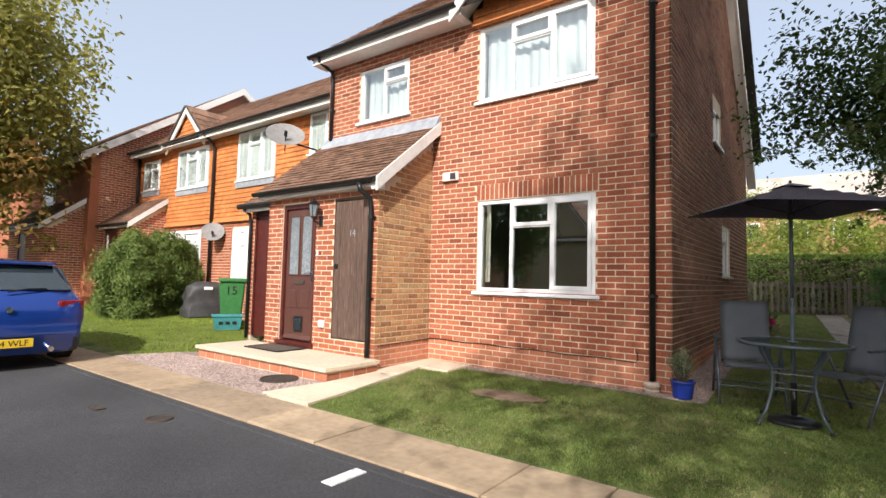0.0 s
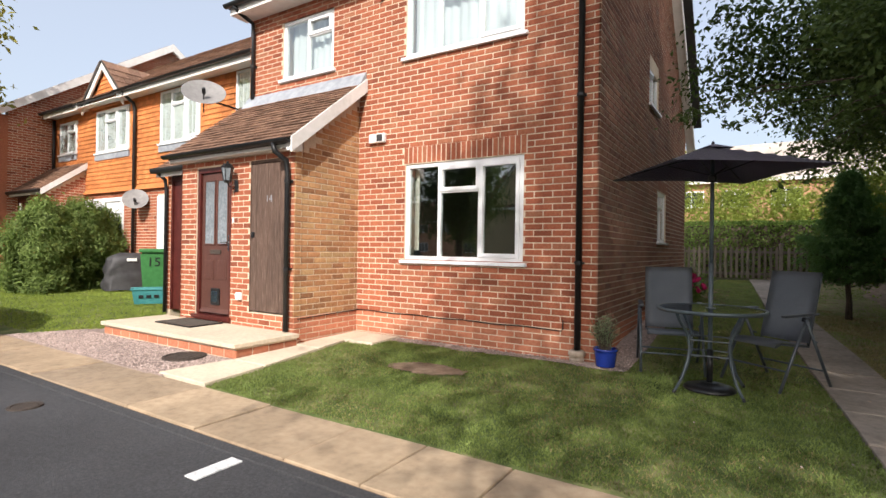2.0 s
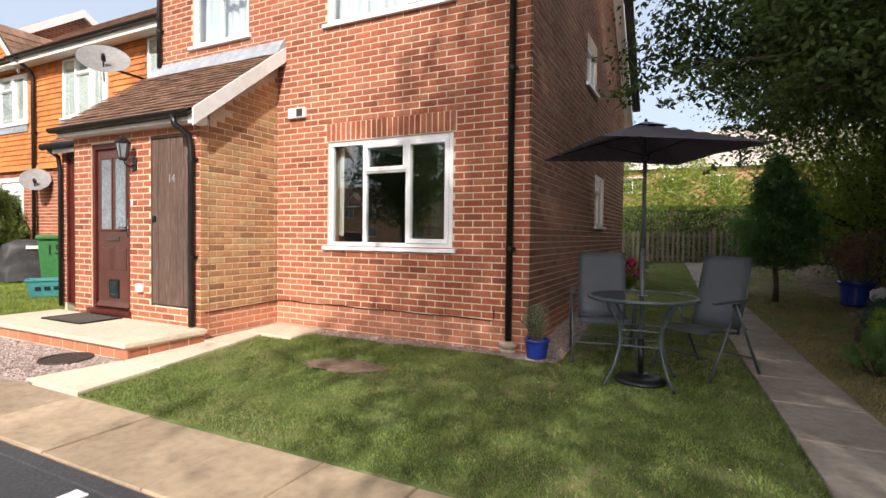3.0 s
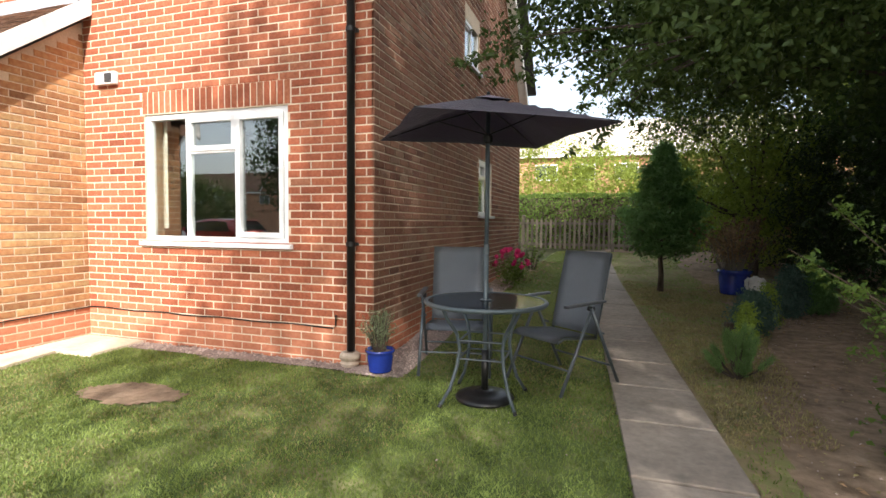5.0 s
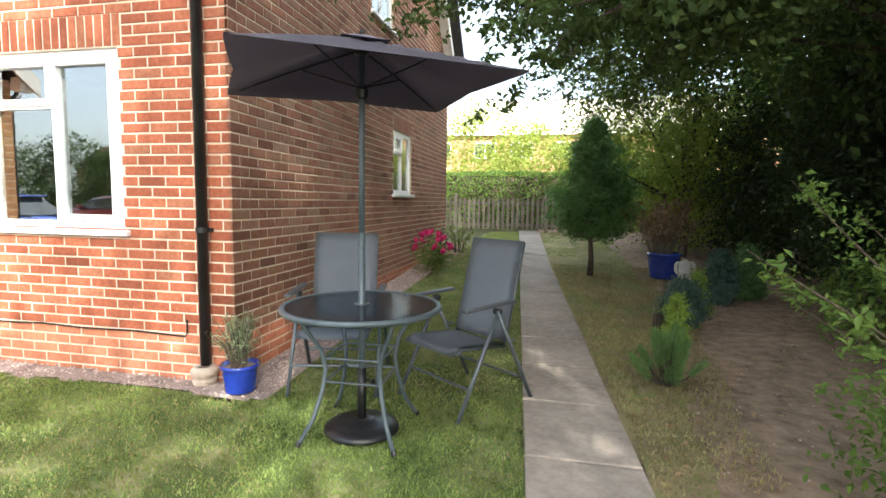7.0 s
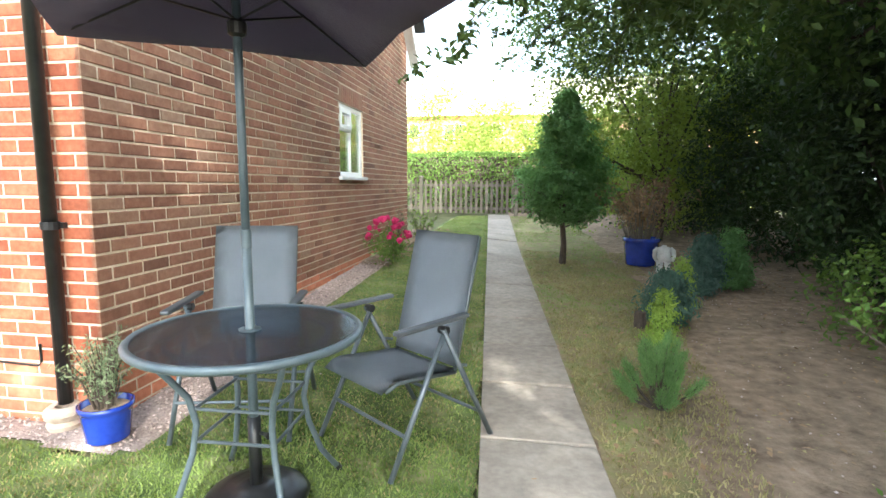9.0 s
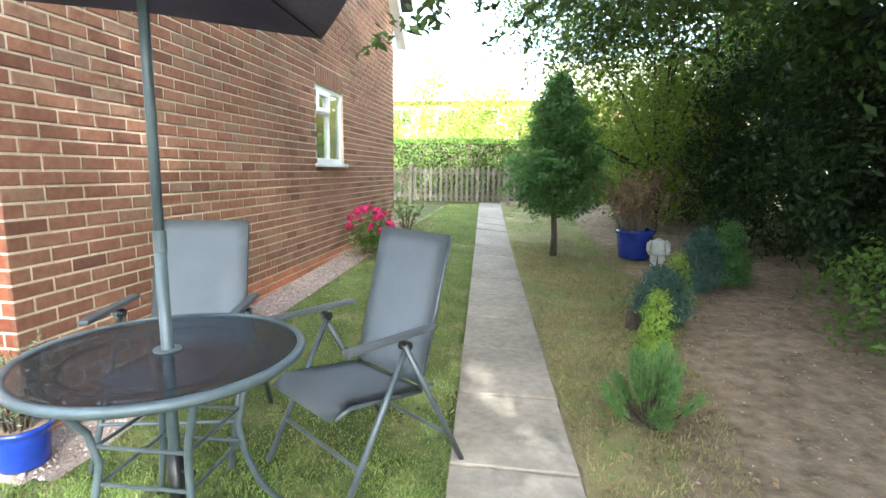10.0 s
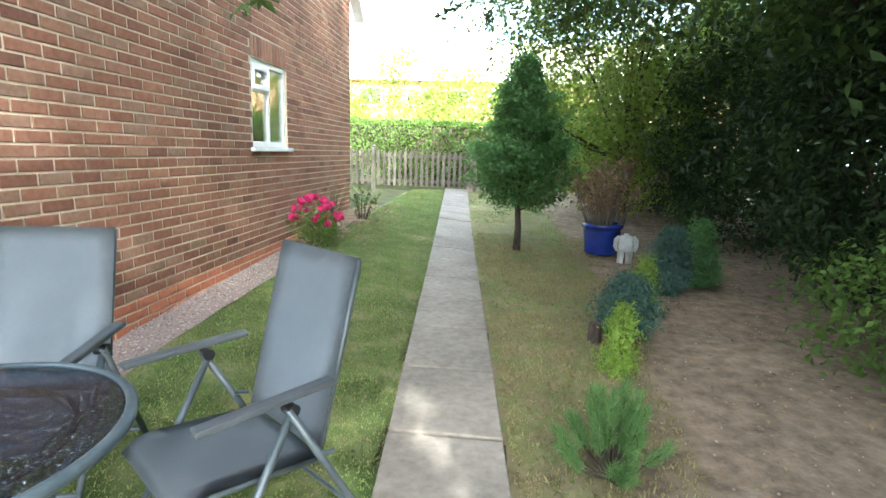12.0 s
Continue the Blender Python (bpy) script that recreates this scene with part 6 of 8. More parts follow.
def statue(x, y, z):
    b = bmesh.new()
    for dx in (-0.05, 0.05):
        tube(b, [(x + dx * 1.1, y, z), (x + dx * 1.05, y, z + 0.05), (x + dx, y, z + 0.19)], [0.044, 0.04, 0.052], 10)
    tube(b, [(x, y, z + 0.15), (x, y, z + 0.20), (x, y, z + 0.28), (x, y, z + 0.34), (x, y, z + 0.365)], [0.095, 0.098, 0.088, 0.098, 0.05], 14)
    for s_ in (-1, 1):
        tube(b, [(x + s_ * 0.085, y, z + 0.345), (x + s_ * 0.122, y, z + 0.30), (x + s_ * 0.128, y - 0.015, z + 0.22), (x + s_ * 0.105, y - 0.05, z + 0.17)], [0.026, 0.034, 0.03, 0.024], 8)
    tube(b, [(x, y, z + 0.355), (x, y, z + 0.385)], [0.036, 0.032], 10)
    for v_ in b.verts:
        v_.co.y = y + (v_.co.y - y) * 0.7
    ob = part("garden_statue", b, M_STATUE, None, smooth=True)
    tagged(ob, "small pale weathered stone garden figure beside the pot", "statue")


statue(2.50, 11.35, G(2.5, 11.35))
lg = thing("log", "short dark brown log end standing in the soil", "log")
part("wood", lathe(bmesh.new(), [(0.05, -0.02), (0.055, 0.0), (0.05, 0.13), (0.045, 0.14), (0.0, 0.142)], 12, (1.60, 8.55, G(1.60, 8.55))), M_BARK, lg)
bushes = [(-14.0, 5.55, 0.75, 1.0, 0), (-14.3, 6.45, 0.8, 1.05, 1), (-14.6, 7.0, 0.7, 0.95, 2)]
for x, y, r, hh, i in bushes:
    t = thing("round_bush", "dense rounded green conifer bush on the lawn", "bush", "bushes on the lawn")
    z = G(x, y)
    p, nr = sprays(600 + i, (x, y, z), hh * 2.0, r, 1500, 0.0, lambda u: max(0.1, math.sin(math.pi * (0.28 + 0.70 * u)) ** 0.6))
    rg = np.random.RandomState(i)
    p = np.repeat(p, 16, 0) + rg.normal(size=(len(p) * 16, 3)) * np.array([0.05, 0.05, 0.09])
    nr = np.repeat(nr, 16, 0) + rg.normal(size=(len(p), 3)) * 0.3
    vs, fs = leaf_quads(p, nr, 0.09 * rg.uniform(0.6, 1.4, len(p)), 610 + i, 0.3, -0.6)
    fast_mesh("foliage", vs, fs, L_BUSH, t)
    part("stem", tubed([(x, y, z - 0.1), (x, y, z + hh)], [0.06, 0.02], 7), M_BARK, t)


# ---- garden furniture ----
PX, PY = -0.525, 5.70
PZ = G(PX, PY)


def umbrella():
    t = thing("umbrella", "open aubergine cloth garden umbrella through the table", "umbrella")
    a = radians(34.0)
    ex, ey = Vector((math.cos(a), math.sin(a), 0)), Vector((-math.sin(a), math.cos(a), 0))
    hx, hy, rim, top = 0.675, 0.62, 1.89, 2.13
    c = Vector((PX, PY, 0))
    part("lower_pole", tubed([(PX, PY, PZ + 0.03), (PX, PY, 1.08)], 0.019, 14), M_RIM, t, smooth=True)
    part("upper_pole", tubed([(PX, PY, 1.02), (PX, PY, 2.12)], 0.0165, 14), M_RIM, t, smooth=True)
    part("joint", tubed([(PX, PY, 1.02), (PX, PY, 1.09)], 0.021, 14), M_RIM, t)
    n = 16
    bm = bmesh.new()
    grid = {}
    for i in range(n + 1):
        for j in range(n + 1):
            u, v = 2 * i / n - 1, 2 * j / n - 1
            m = max(abs(u), abs(v))
            edge = 1 - 0.05 * m * (1 - (min(abs(u), abs(v)) / m if m > 1e-6 else 1)) ** 1.5
            diag = (min(abs(u), abs(v)) / m) if m > 1e-6 else 1
            z = top - (top - rim) * m ** 1.12 - 0.028 * m * (1 - m) * (1 - diag) * 4 + 0.012 * m * (1 - diag)
            p = c + ex * (u * hx * edge) + ey * (v * hy * edge)
            grid[i, j] = bm.verts.new((p.x, p.y, z))
    for i in range(n):
        for j in range(n):
            bm.faces.new((grid[i, j], grid[i + 1, j], grid[i + 1, j + 1], grid[i, j + 1]))
    bmesh.ops.solidify(bm, geom=bm.faces[:], thickness=0.003)
    can = part("canopy", bm, M_CANOPY, t, "dark purple-grey cloth", smooth=True)
    cap = bmesh.new()
    q = [cap.verts.new(c + ex * (sx * 0.13) + ey * (sy * 0.12) + Vector((0, 0, 2.105))) for sx, sy in ((-1, -1), (1, -1), (1, 1), (-1, 1))]
    pk = cap.verts.new((PX, PY, 2.155))
    for i in range(4):
        cap.faces.new((q[i], q[(i + 1) % 4], pk))
    part("vent", cap, M_CANOPY, can)
    part("finial", lathe(bmesh.new(), [(0.012, 0.0), (0.014, 0.01), (0.008, 0.022), (0.0, 0.026)], 12, (PX, PY, 2.152)), M_BLACKPL, t)
    part("hub", lathe(bmesh.new(), [(0.022, -0.03), (0.04, -0.02), (0.04, 0.02), (0.022, 0.03)], 14, (PX, PY, 2.07)), M_BLACKPL, t)
    part("runner", lathe(bmesh.new(), [(0.02, -0.05), (0.034, -0.04), (0.036, 0.0), (0.03, 0.01), (0.02, 0.012)], 14, (PX, PY, 1.86)), M_BLACKPL, t)
    for sx, sy in ((-1, -1), (1, -1), (1, 1), (-1, 1)):
        tip = c + ex * (sx * hx * 0.99) + ey * (sy * hy * 0.99) + Vector((0, 0, rim + 0.004))
        hubp = Vector((PX, PY, 2.07))
        rib = part("rib", tubed([hubp, hubp.lerp(tip, 0.5) + Vector((0, 0, 0.008)), tip], [0.007, 0.006, 0.005], 6), M_BLACKPL, t)
        part("strut", tubed([Vector((PX, PY, 1.87)), hubp.lerp(tip, 0.42) - Vector((0, 0, 0.004))], 0.005, 6), M_BLACKPL, rib)


umbrella()
ub = thing("parasol_stand", "heavy round black cast stand on the grass", "parasol stand")
part("disc", lathe(bmesh.new(), [(0.21, 0.0), (0.215, 0.012), (0.20, 0.03), (0.14, 0.048), (0.08, 0.055), (0.075, 0.062), (0.04, 0.07), (0.03, 0.07)], 36, (PX, PY, PZ)), M_BLACKPL, ub, smooth=True)
part("socket", tubed([(PX, PY, PZ + 0.05), (PX, PY, PZ + 0.36)], 0.026, 14), M_BLACKPL, ub, smooth=True)
part("clamp_knob", tubed([(PX + 0.02, PY, PZ + 0.29), (PX + 0.05, PY - 0.01, PZ + 0.29), (PX + 0.075, PY - 0.02, PZ + 0.29)], [0.007, 0.008, 0.016], 8), M_BLACKPL, ub)


def garden_table():
    t = thing("garden_table", "round glass-topped garden table with grey metal legs", "table")
    z, r = 0.685, 0.445
    part("rim", lathe(bmesh.new(), [(r - 0.028, z - 0.012), (r - 0.01, z - 0.026), (r, z - 0.018), (r + 0.004, z - 0.004), (r - 0.006, z + 0.006), (r - 0.026, z + 0.004)], 64, (PX, PY, 0), True), M_RIM, t, "grey-blue metal rim", smooth=True)
    gl = part("tabletop", lathe(bmesh.new(), [(0.026, z - 0.004), (r - 0.02, z - 0.004), (r - 0.02, z + 0.002), (0.026, z + 0.002)], 64, (PX, PY, 0), True), M_TABLEGLASS, t, "rain-marked tinted rippled glass")
    gl.visible_shadow = True
    part("pole_ring", lathe(bmesh.new(), [(0.022, z + 0.001), (0.042, z + 0.001), (0.044, z + 0.008), (0.024, z + 0.010)], 20, (PX, PY, 0), True), M_RIM, t, "grey pole ring")
    part("under_ring", lathe(bmesh.new(), [(0.30, z - 0.03), (0.315, z - 0.03), (0.315, z - 0.016), (0.30, z - 0.016)], 40, (PX, PY, 0), True), M_STEEL, t)
    for k in range(4):
        a = radians(45 + 90 * k + 2)
        c, s = math.cos(a), math.sin(a)
        gz = PZ
        pts = [(0.36, z - 0.02), (0.325, z - 0.10), (0.24, z - 0.22), (0.215, z - 0.33), (0.235, z - 0.45), (0.29, gz + 0.12), (0.375, gz + 0.0)]
        part("leg", tubed([(PX + r_ * c, PY + r_ * s, zz) for r_, zz in pts], 0.0125, 10), M_RIM, t, smooth=True)
        part("foot_cap", tubed([(PX + 0.365 * c, PY + 0.365 * s, gz + 0.018), (PX + 0.378 * c, PY + 0.378 * s, gz - 0.004)], 0.0145, 10), M_BLACKPL, t)
    for zz in (z - 0.27, z - 0.40):
        for k in range(4):
            a, b = radians(45 + 90 * k + 2), radians(135 + 90 * k + 2)
            r_ = 0.22
            part("stretcher", tubed([(PX + r_ * math.cos(a), PY + r_ * math.sin(a), zz), (PX + r_ * math.cos(b), PY + r_ * math.sin(b), zz)], 0.007, 7), M_STEEL, t)


M_TABLEGLASS = bpy.data.materials.new("table_glass_rippled")
M_TABLEGLASS.use_nodes = True
tn, tl = M_TABLEGLASS.node_tree.nodes, M_TABLEGLASS.node_tree.links
tn.remove(tn["Principled BSDF"])
tr_, gl_, df_ = tn.new("ShaderNodeBsdfTransparent"), tn.new("ShaderNodeBsdfGlossy"), tn.new("ShaderNodeBsdfDiffuse")
fr_ = gloss_curve(tn, tl, 0.05, 0.5)
m1, m2 = tn.new("ShaderNodeMixShader"), tn.new("ShaderNodeMixShader")
nz, nz2, rp = tn.new("ShaderNodeTexNoise"), tn.new("ShaderNodeTexNoise"), tn.new("ShaderNodeValToRGB")
bp_, geo_ = tn.new("ShaderNodeBump"), tn.new("ShaderNodeNewGeometry")
nz.inputs["Scale"].default_value, nz2.inputs["Scale"].default_value, nz2.inputs["Detail"].default_value = 90, 120, 6
rp.color_ramp.elements[0].position, rp.color_ramp.elements[0].color = 0.54, (0, 0, 0, 1)
rp.color_ramp.elements[1].position, rp.color_ramp.elements[1].color = 0.68, (0.35, 0.35, 0.35, 1)
tr_.inputs[0].default_value = (0.30, 0.37, 0.45, 1)
gl_.inputs["Roughness"].default_value = 0.04
df_.inputs[0].default_value = (0.34, 0.37, 0.41, 1)
bp_.inputs["Strength"].default_value, bp_.inputs["Distance"].default_value = 0.12, 0.004
for a_, b_ in ((geo_.outputs["Position"], nz.inputs["Vector"]), (geo_.outputs["Position"], nz2.inputs["Vector"]), (nz.outputs["Fac"], bp_.inputs["Height"]), (bp_.outputs[0], gl_.inputs["Normal"]), (nz2.outputs["Fac"], rp.inputs[0]),
               (rp.outputs[0], m1.inputs[0]), (tr_.outputs[0], m1.inputs[1]), (df_.outputs[0], m1.inputs[2]), (fr_.outputs[0], m2.inputs[0]), (m1.outputs[0], m2.inputs[1]), (gl_.outputs[0], m2.inputs[2]), (m2.outputs[0], tn["Material Output"].inputs["Surface"])):
    tl.new(a_, b_)
garden_table()


M_ARM = mat("dark_grey_plastic", [(0.3, (0.06, 0.066, 0.072)), (0.7, (0.09, 0.097, 0.105))], scale=12, rough=0.4, bump=0.05)


def garden_chair(name_label, m):
    """Folding recliner: x across, -y is its front, z up; the feet on z = 0."""
    t = thing("garden_chair", name_label, "chair", "chairs round the table", "", m)
    hw = 0.292                      # half width between the side frames
    back_top, back_foot = (0.295, 1.045), (0.135, 0.40)      # y, z
    seat_f, seat_b = (-0.32, 0.435), (0.145, 0.385)
    joint = (0.0, 0.635)
    def sling(a, b, w, sag, nm, up):
        bm, k = bmesh.new(), 10
        vs = []
        for i in range(k + 1):
            f = i / k
            y_, z_ = a[0] + (b[0] - a[0]) * f, a[1] + (b[1] - a[1]) * f
            roll = 0.0
            if nm == "seat" and f < 0.2:
                roll = -0.05 * (1 - f / 0.2) ** 2
            row = []
            for j in range(7):
                g = j / 6 * 2 - 1
                d = -sag * (1 - g * g) * math.sin(math.pi * min(1, f * 0.9 + 0.05))
                row.append(bm.verts.new((g * w, y_ + up[0] * d, z_ + up[1] * d + roll)))
            vs.append(row)
        for i in range(k):
            for j in range(6):
                bm.faces.new((vs[i][j], vs[i][j + 1], vs[i + 1][j + 1], vs[i + 1][j]))
        bmesh.ops.solidify(bm, geom=bm.faces[:], thickness=0.004)
        return part(nm, bm, M_MESHF, t, "grey woven sling", smooth=True)
    sling(seat_f, seat_b, 0.236, 0.008, "seat", (0, 1))
    sling(back_foot, back_top, 0.236, 0.006, "backrest", (-0.9, 0.3))
    for sx in (-1, 1):
        x = sx * 0.225
        part("back_rail", tubed([(x, back_foot[0] + 0.004, back_foot[1] - 0.03), (x, back_foot[0] * 0.5 + back_top[0] * 0.5 + 0.016, (back_foot[1] + back_top[1]) / 2 - 0.003), (x, back_top[0] + 0.016, back_top[1] - 0.012)], 0.012, 8), M_STEEL, t, smooth=True)
        part("seat_rail", tubed([(x, seat_f[0] + 0.03, seat_f[1] - 0.05), (x, seat_f[0] + 0.1, seat_f[1] - 0.026), (x, seat_b[0], seat_b[1] - 0.016)], 0.011, 8), M_STEEL, t, smooth=True)
        xo = sx * hw
        part("front_leg", tubed([(xo, joint[0] + 0.015, joint[1]), (xo, -0.32, 0.0)], 0.0135, 8), M_STEEL, t, smooth=True)
        part("rear_leg", tubed([(xo + sx * 0.012, joint[0] - 0.015, joint[1]), (xo + sx * 0.012, 0.335, 0.0)], 0.0135, 8), M_STEEL, t, smooth=True)
        part("pivot", tubed([(xo - 0.022, joint[0], joint[1] - 0.008), (xo + 0.022, joint[0], joint[1] - 0.008)], 0.021, 12), M_BLACKPL, t)
        arm = bmesh.new()
        for y0, y1, z0, z1 in ((-0.285, 0.155, 0.662, 0.684),):
            box(arm, xo - 0.023, xo + 0.023, y0, y1, z0, z1, 0.009)
        for v_ in arm.verts:
            v_.co.z += 0.03 * (v_.co.y + 0.3) - 0.012
        part("armrest", arm, M_ARM, t, "dark grey plastic armrest")
        part("brace", tubed([(xo, back_foot[0] + 0.02, back_foot[1] + 0.02), (xo, joint[0] + 0.10, joint[1] - 0.20)], 0.009, 6), M_STEEL, t)
    part("top_rail", tubed([(-0.225, back_top[0] + 0.014, back_top[1] - 0.012), (0.225, back_top[0] + 0.014, back_top[1] - 0.012)], 0.010, 8), M_STEEL, t)
    part("front_stretcher", tubed([(-hw, -0.23, 0.18), (hw, -0.23, 0.18)], 0.009, 8), M_STEEL, t)
    part("rear_stretcher", tubed([(-hw, 0.25, 0.155), (hw, 0.25, 0.155)], 0.009, 8), M_STEEL, t)
    return t


garden_chair("grey folding garden chair with sling seat near the wall", pose(-0.95, 6.38, G(-0.84, 6.36), 0, 0, 13))
garden_chair("grey folding garden chair with sling seat beside the path", pose(-0.04, 6.31, G(0, 6.3), 0, 0, -37))

# ---- fence, hedge and distance ----
FY = 18.0
fence = thing("picket_fence", "weathered grey-brown wooden picket fence across the garden end", "fence")
fx0, fx1 = -3.9, 4.2
x = fx0
posts = [fx0, -2.33, -0.1 + 0.42, 2.4, fx1]
for q in posts:
    b = boxed(q - 0.05, q + 0.05, FY - 0.02, FY + 0.08, G(q, FY) - 0.1, G(q, FY) + 1.05, 0.008)
    part("post", b, M_FENCE, fence)
    part("post_cap", lathe(bmesh.new(), [(0.072, 0.0), (0.075, 0.012), (0.03, 0.04), (0.0, 0.045)], 4, (q, FY + 0.03, G(q, FY) + 1.05)), M_FENCE, fence)
for a, b_ in zip(posts, posts[1:]):
    for h_ in (0.16, 0.80):
        part("rail", beam(bmesh.new(), (a + 0.05, FY + 0.02, G(a, FY) + h_ + 0.07), (b_ - 0.05, FY + 0.02, G(b_, FY) + h_ + 0.07), 0.035, 0.075), M_FENCE, fence)
i = 0
while x < fx1 - 0.05:
    x += 0.142
    if min(abs(x - q) for q in posts) > 0.07:
        h_ = 0.93 + 0.012 * math.sin(i * 2.3)
        z = G(x, FY) + 0.06
        pk = prism(bmesh.new(), [(x - 0.034, z), (x + 0.034, z), (x + 0.034, z + h_ - 0.06), (x + 0.0, z + h_), (x - 0.034, z + h_ - 0.06)], "y", FY - 0.02, FY + 0.0)
        part("picket", pk, M_FENCE, fence)
    i += 1


def hedge(name, label, x0, x1, y0, y1, z0, z1, n, leaf, material, seed):
    """Clipped hedge: leaves crowded at the faces of an uneven block, over a twiggy core."""
    t = thing(name, label, "hedge")
    rg = np.random.RandomState(seed)
    f = rg.rand(n)
    x, y, z = rg.uniform(x0, x1, n), rg.uniform(y0, y1, n), rg.uniform(z0, z1, n)
    depth = np.abs(rg.normal(0, 0.07, n))
    topf = f < 0.3
    z = np.where(topf, z1 - depth, z)
    y = np.where(topf, y, y0 + depth)
    wob = np.array([0.09 * noise.noise((a * 1.3, b * 1.3, seed)) + 0.05 * noise.noise((a * 5, b * 5, seed)) for a, b in zip(x, z)])
    p = np.stack([x, y + wob, z + wob * 0.7], 1)
    nr = np.where(topf[:, None], np.array([0, 0, 1.0]), np.array([0, -1.0, 0.35])) + rg.normal(size=(n, 3)) * 0.55
    vs, fs = leaf_quads(p, nr, leaf * rg.uniform(0.6, 1.35, n), seed, 0.6, 0.2)
    fast_mesh("leaves", vs, fs, material, t)
    part("core", boxed(x0 + 0.1, x1 - 0.1, y0 + 0.14, y1 - 0.05, z0, z1 - 0.14), M_BARK, t, "dark twiggy inside")
    return t


hedge("hedge", "clipped green hedge behind the picket fence", -7.0, 6.5, 19.4, 20.4, 0.35, 2.25, 26000, 0.075, L_HEDGE, 900)
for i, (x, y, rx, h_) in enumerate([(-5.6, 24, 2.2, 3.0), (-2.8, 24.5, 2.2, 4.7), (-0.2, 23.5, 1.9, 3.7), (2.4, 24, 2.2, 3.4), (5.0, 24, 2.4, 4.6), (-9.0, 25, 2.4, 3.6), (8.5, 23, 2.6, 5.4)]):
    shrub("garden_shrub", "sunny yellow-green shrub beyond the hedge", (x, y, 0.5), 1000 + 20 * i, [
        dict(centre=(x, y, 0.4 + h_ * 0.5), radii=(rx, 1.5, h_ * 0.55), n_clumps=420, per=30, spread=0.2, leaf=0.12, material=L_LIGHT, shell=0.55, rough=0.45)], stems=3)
for i, x in enumerate([-1.9, -1.2, -0.5, -2.8, 0.7]):
    wiry_plant("flowering_plant", "pale flowering plant behind the pickets", x, 18.5, G(x, 18.5), 8, 0.75, 0.3, 0.07, L_LAV, 50 + i, per=14)


def simple_house(name, label, x0, x1, y0, y1, eave, ridge, wall_mat, face, win, gables=(), base=0.0, roof_mat=M_ROOFS):
    """Terraced house seen from afar: walls, pitched roof, windows with panes, fascia. face: -1 or 1 for the side turned to us in y."""
    t = thing(name, label, "house")
    part("wall", boxed(x0, x1, y0, y1, base - 0.5, eave), wall_mat, t)
    ym = (y0 + y1) / 2
    part("gable_wall", prism(bmesh.new(), [(y0, eave), (y1, eave), (ym, ridge)], "x", x0 + 0.01, x1 - 0.01), wall_mat, t)
    rr = part("roof", prism(bmesh.new(), [(y0 - 0.35, eave - 0.12), (ym, ridge + 0.12), (y1 + 0.35, eave - 0.12), (y1 + 0.35, eave), (ym, ridge + 0.24), (y0 - 0.35, eave)], "x", x0 - 0.2, x1 + 0.2), roof_mat, t, "tiled roof")
    yf = y0 if face < 0 else y1
    part("fascia", boxed(x0 - 0.2, x1 + 0.2, yf + face * 0.33, yf + face * 0.37, eave - 0.16, eave + 0.03), M_WPAINT, t)
    for a, b, c, d in win:
        w = part("window", boxed(a, b, yf + face * 0.004, yf + face * 0.05, c, d, 0.01), M_WHITE, t)
        k = max(1, round((b - a) / 0.6))
        for i_ in range(k):
            p0, p1 = a + 0.07 + (b - a - 0.07) * i_ / k, a + (b - a - 0.07) * (i_ + 1) / k
            part("pane", boxed(p0, p1, yf + face * 0.052, yf + face * 0.058, c + 0.08, d - 0.08), M_CARGLASS, w)
    for gx, gw, gh in gables:
        part("front_gable", prism(bmesh.new(), [(gx - gw, eave - 0.1), (gx + gw, eave - 0.1), (gx, eave + gh)], "y", yf + face * 0.06, ym), wall_mat, t)
        for s_ in (-1, 1):
            part("bargeboard", beam(bmesh.new(), (gx + s_ * (gw + 0.1), yf + face * 0.12, eave - 0.05), (gx, yf + face * 0.12, eave + gh + 0.12), 0.04, 0.2), M_WPAINT, t)
            part("gable_roof", prism(bmesh.new(), [(gx + s_ * (gw + 0.15), eave - 0.08), (gx, eave + gh + 0.14), (gx, eave + gh + 0.24), (gx + s_ * (gw + 0.2), eave)], "y", yf + face * 0.18, ym), M_ROOFS, t)
    return t


simple_house("distant_house", "orange brick terrace beyond the hedge with white windows", -16, 16, 38, 46, 5.9, 8.6, M_FARBRICK, -1,
             [(x, x + 1.5, 4.2, 5.3) for x in (-11.5, -8, -4.9, -2.4, 0.3, 3.5, 7)] + [(x, x + 1.6, 1.4, 2.6) for x in (-8, -2.5, 3.5)], base=0.5, roof_mat=M_FARROOF)
simple_house("opposite_house", "brick houses with white gables across the parking court", -58, 12, -52, -44, 4.9, 7.6, M_FARBRICK, 1,
             [(x, x + 1.5, 3.4, 4.5) for x in (-56, -52.5, -49.5, -46, -42.5, -39, -35.5, -32, -28.5, -25, -22, -19, -15.5, -12, -8.5, -5, -1.5, 2, 5.5, 9)] + [(x, x + 1.6, 0.9, 2.1) for x in (-46, -39, -32, -25, -19, -12, -5)], [(-41, 1.6, 1.6), (-32, 1.6, 1.6), (-23, 1.6, 1.6), (-14, 1.6, 1.6), (-7, 1.6, 1.6), (-0.5, 1.6, 1.6)], base=-0.2)
simple_house("opposite_cottage", "cream rendered house across the parking court", -17.2, -8.5, -28, -21, 4.2, 6.9, M_RENDER, 1, [(-14.7, -14.1, 3.9, 4.6), (-11.5, -10.3, 2.9, 3.9)], [(-14.7, 2.3, 3.0)], base=-0.2)
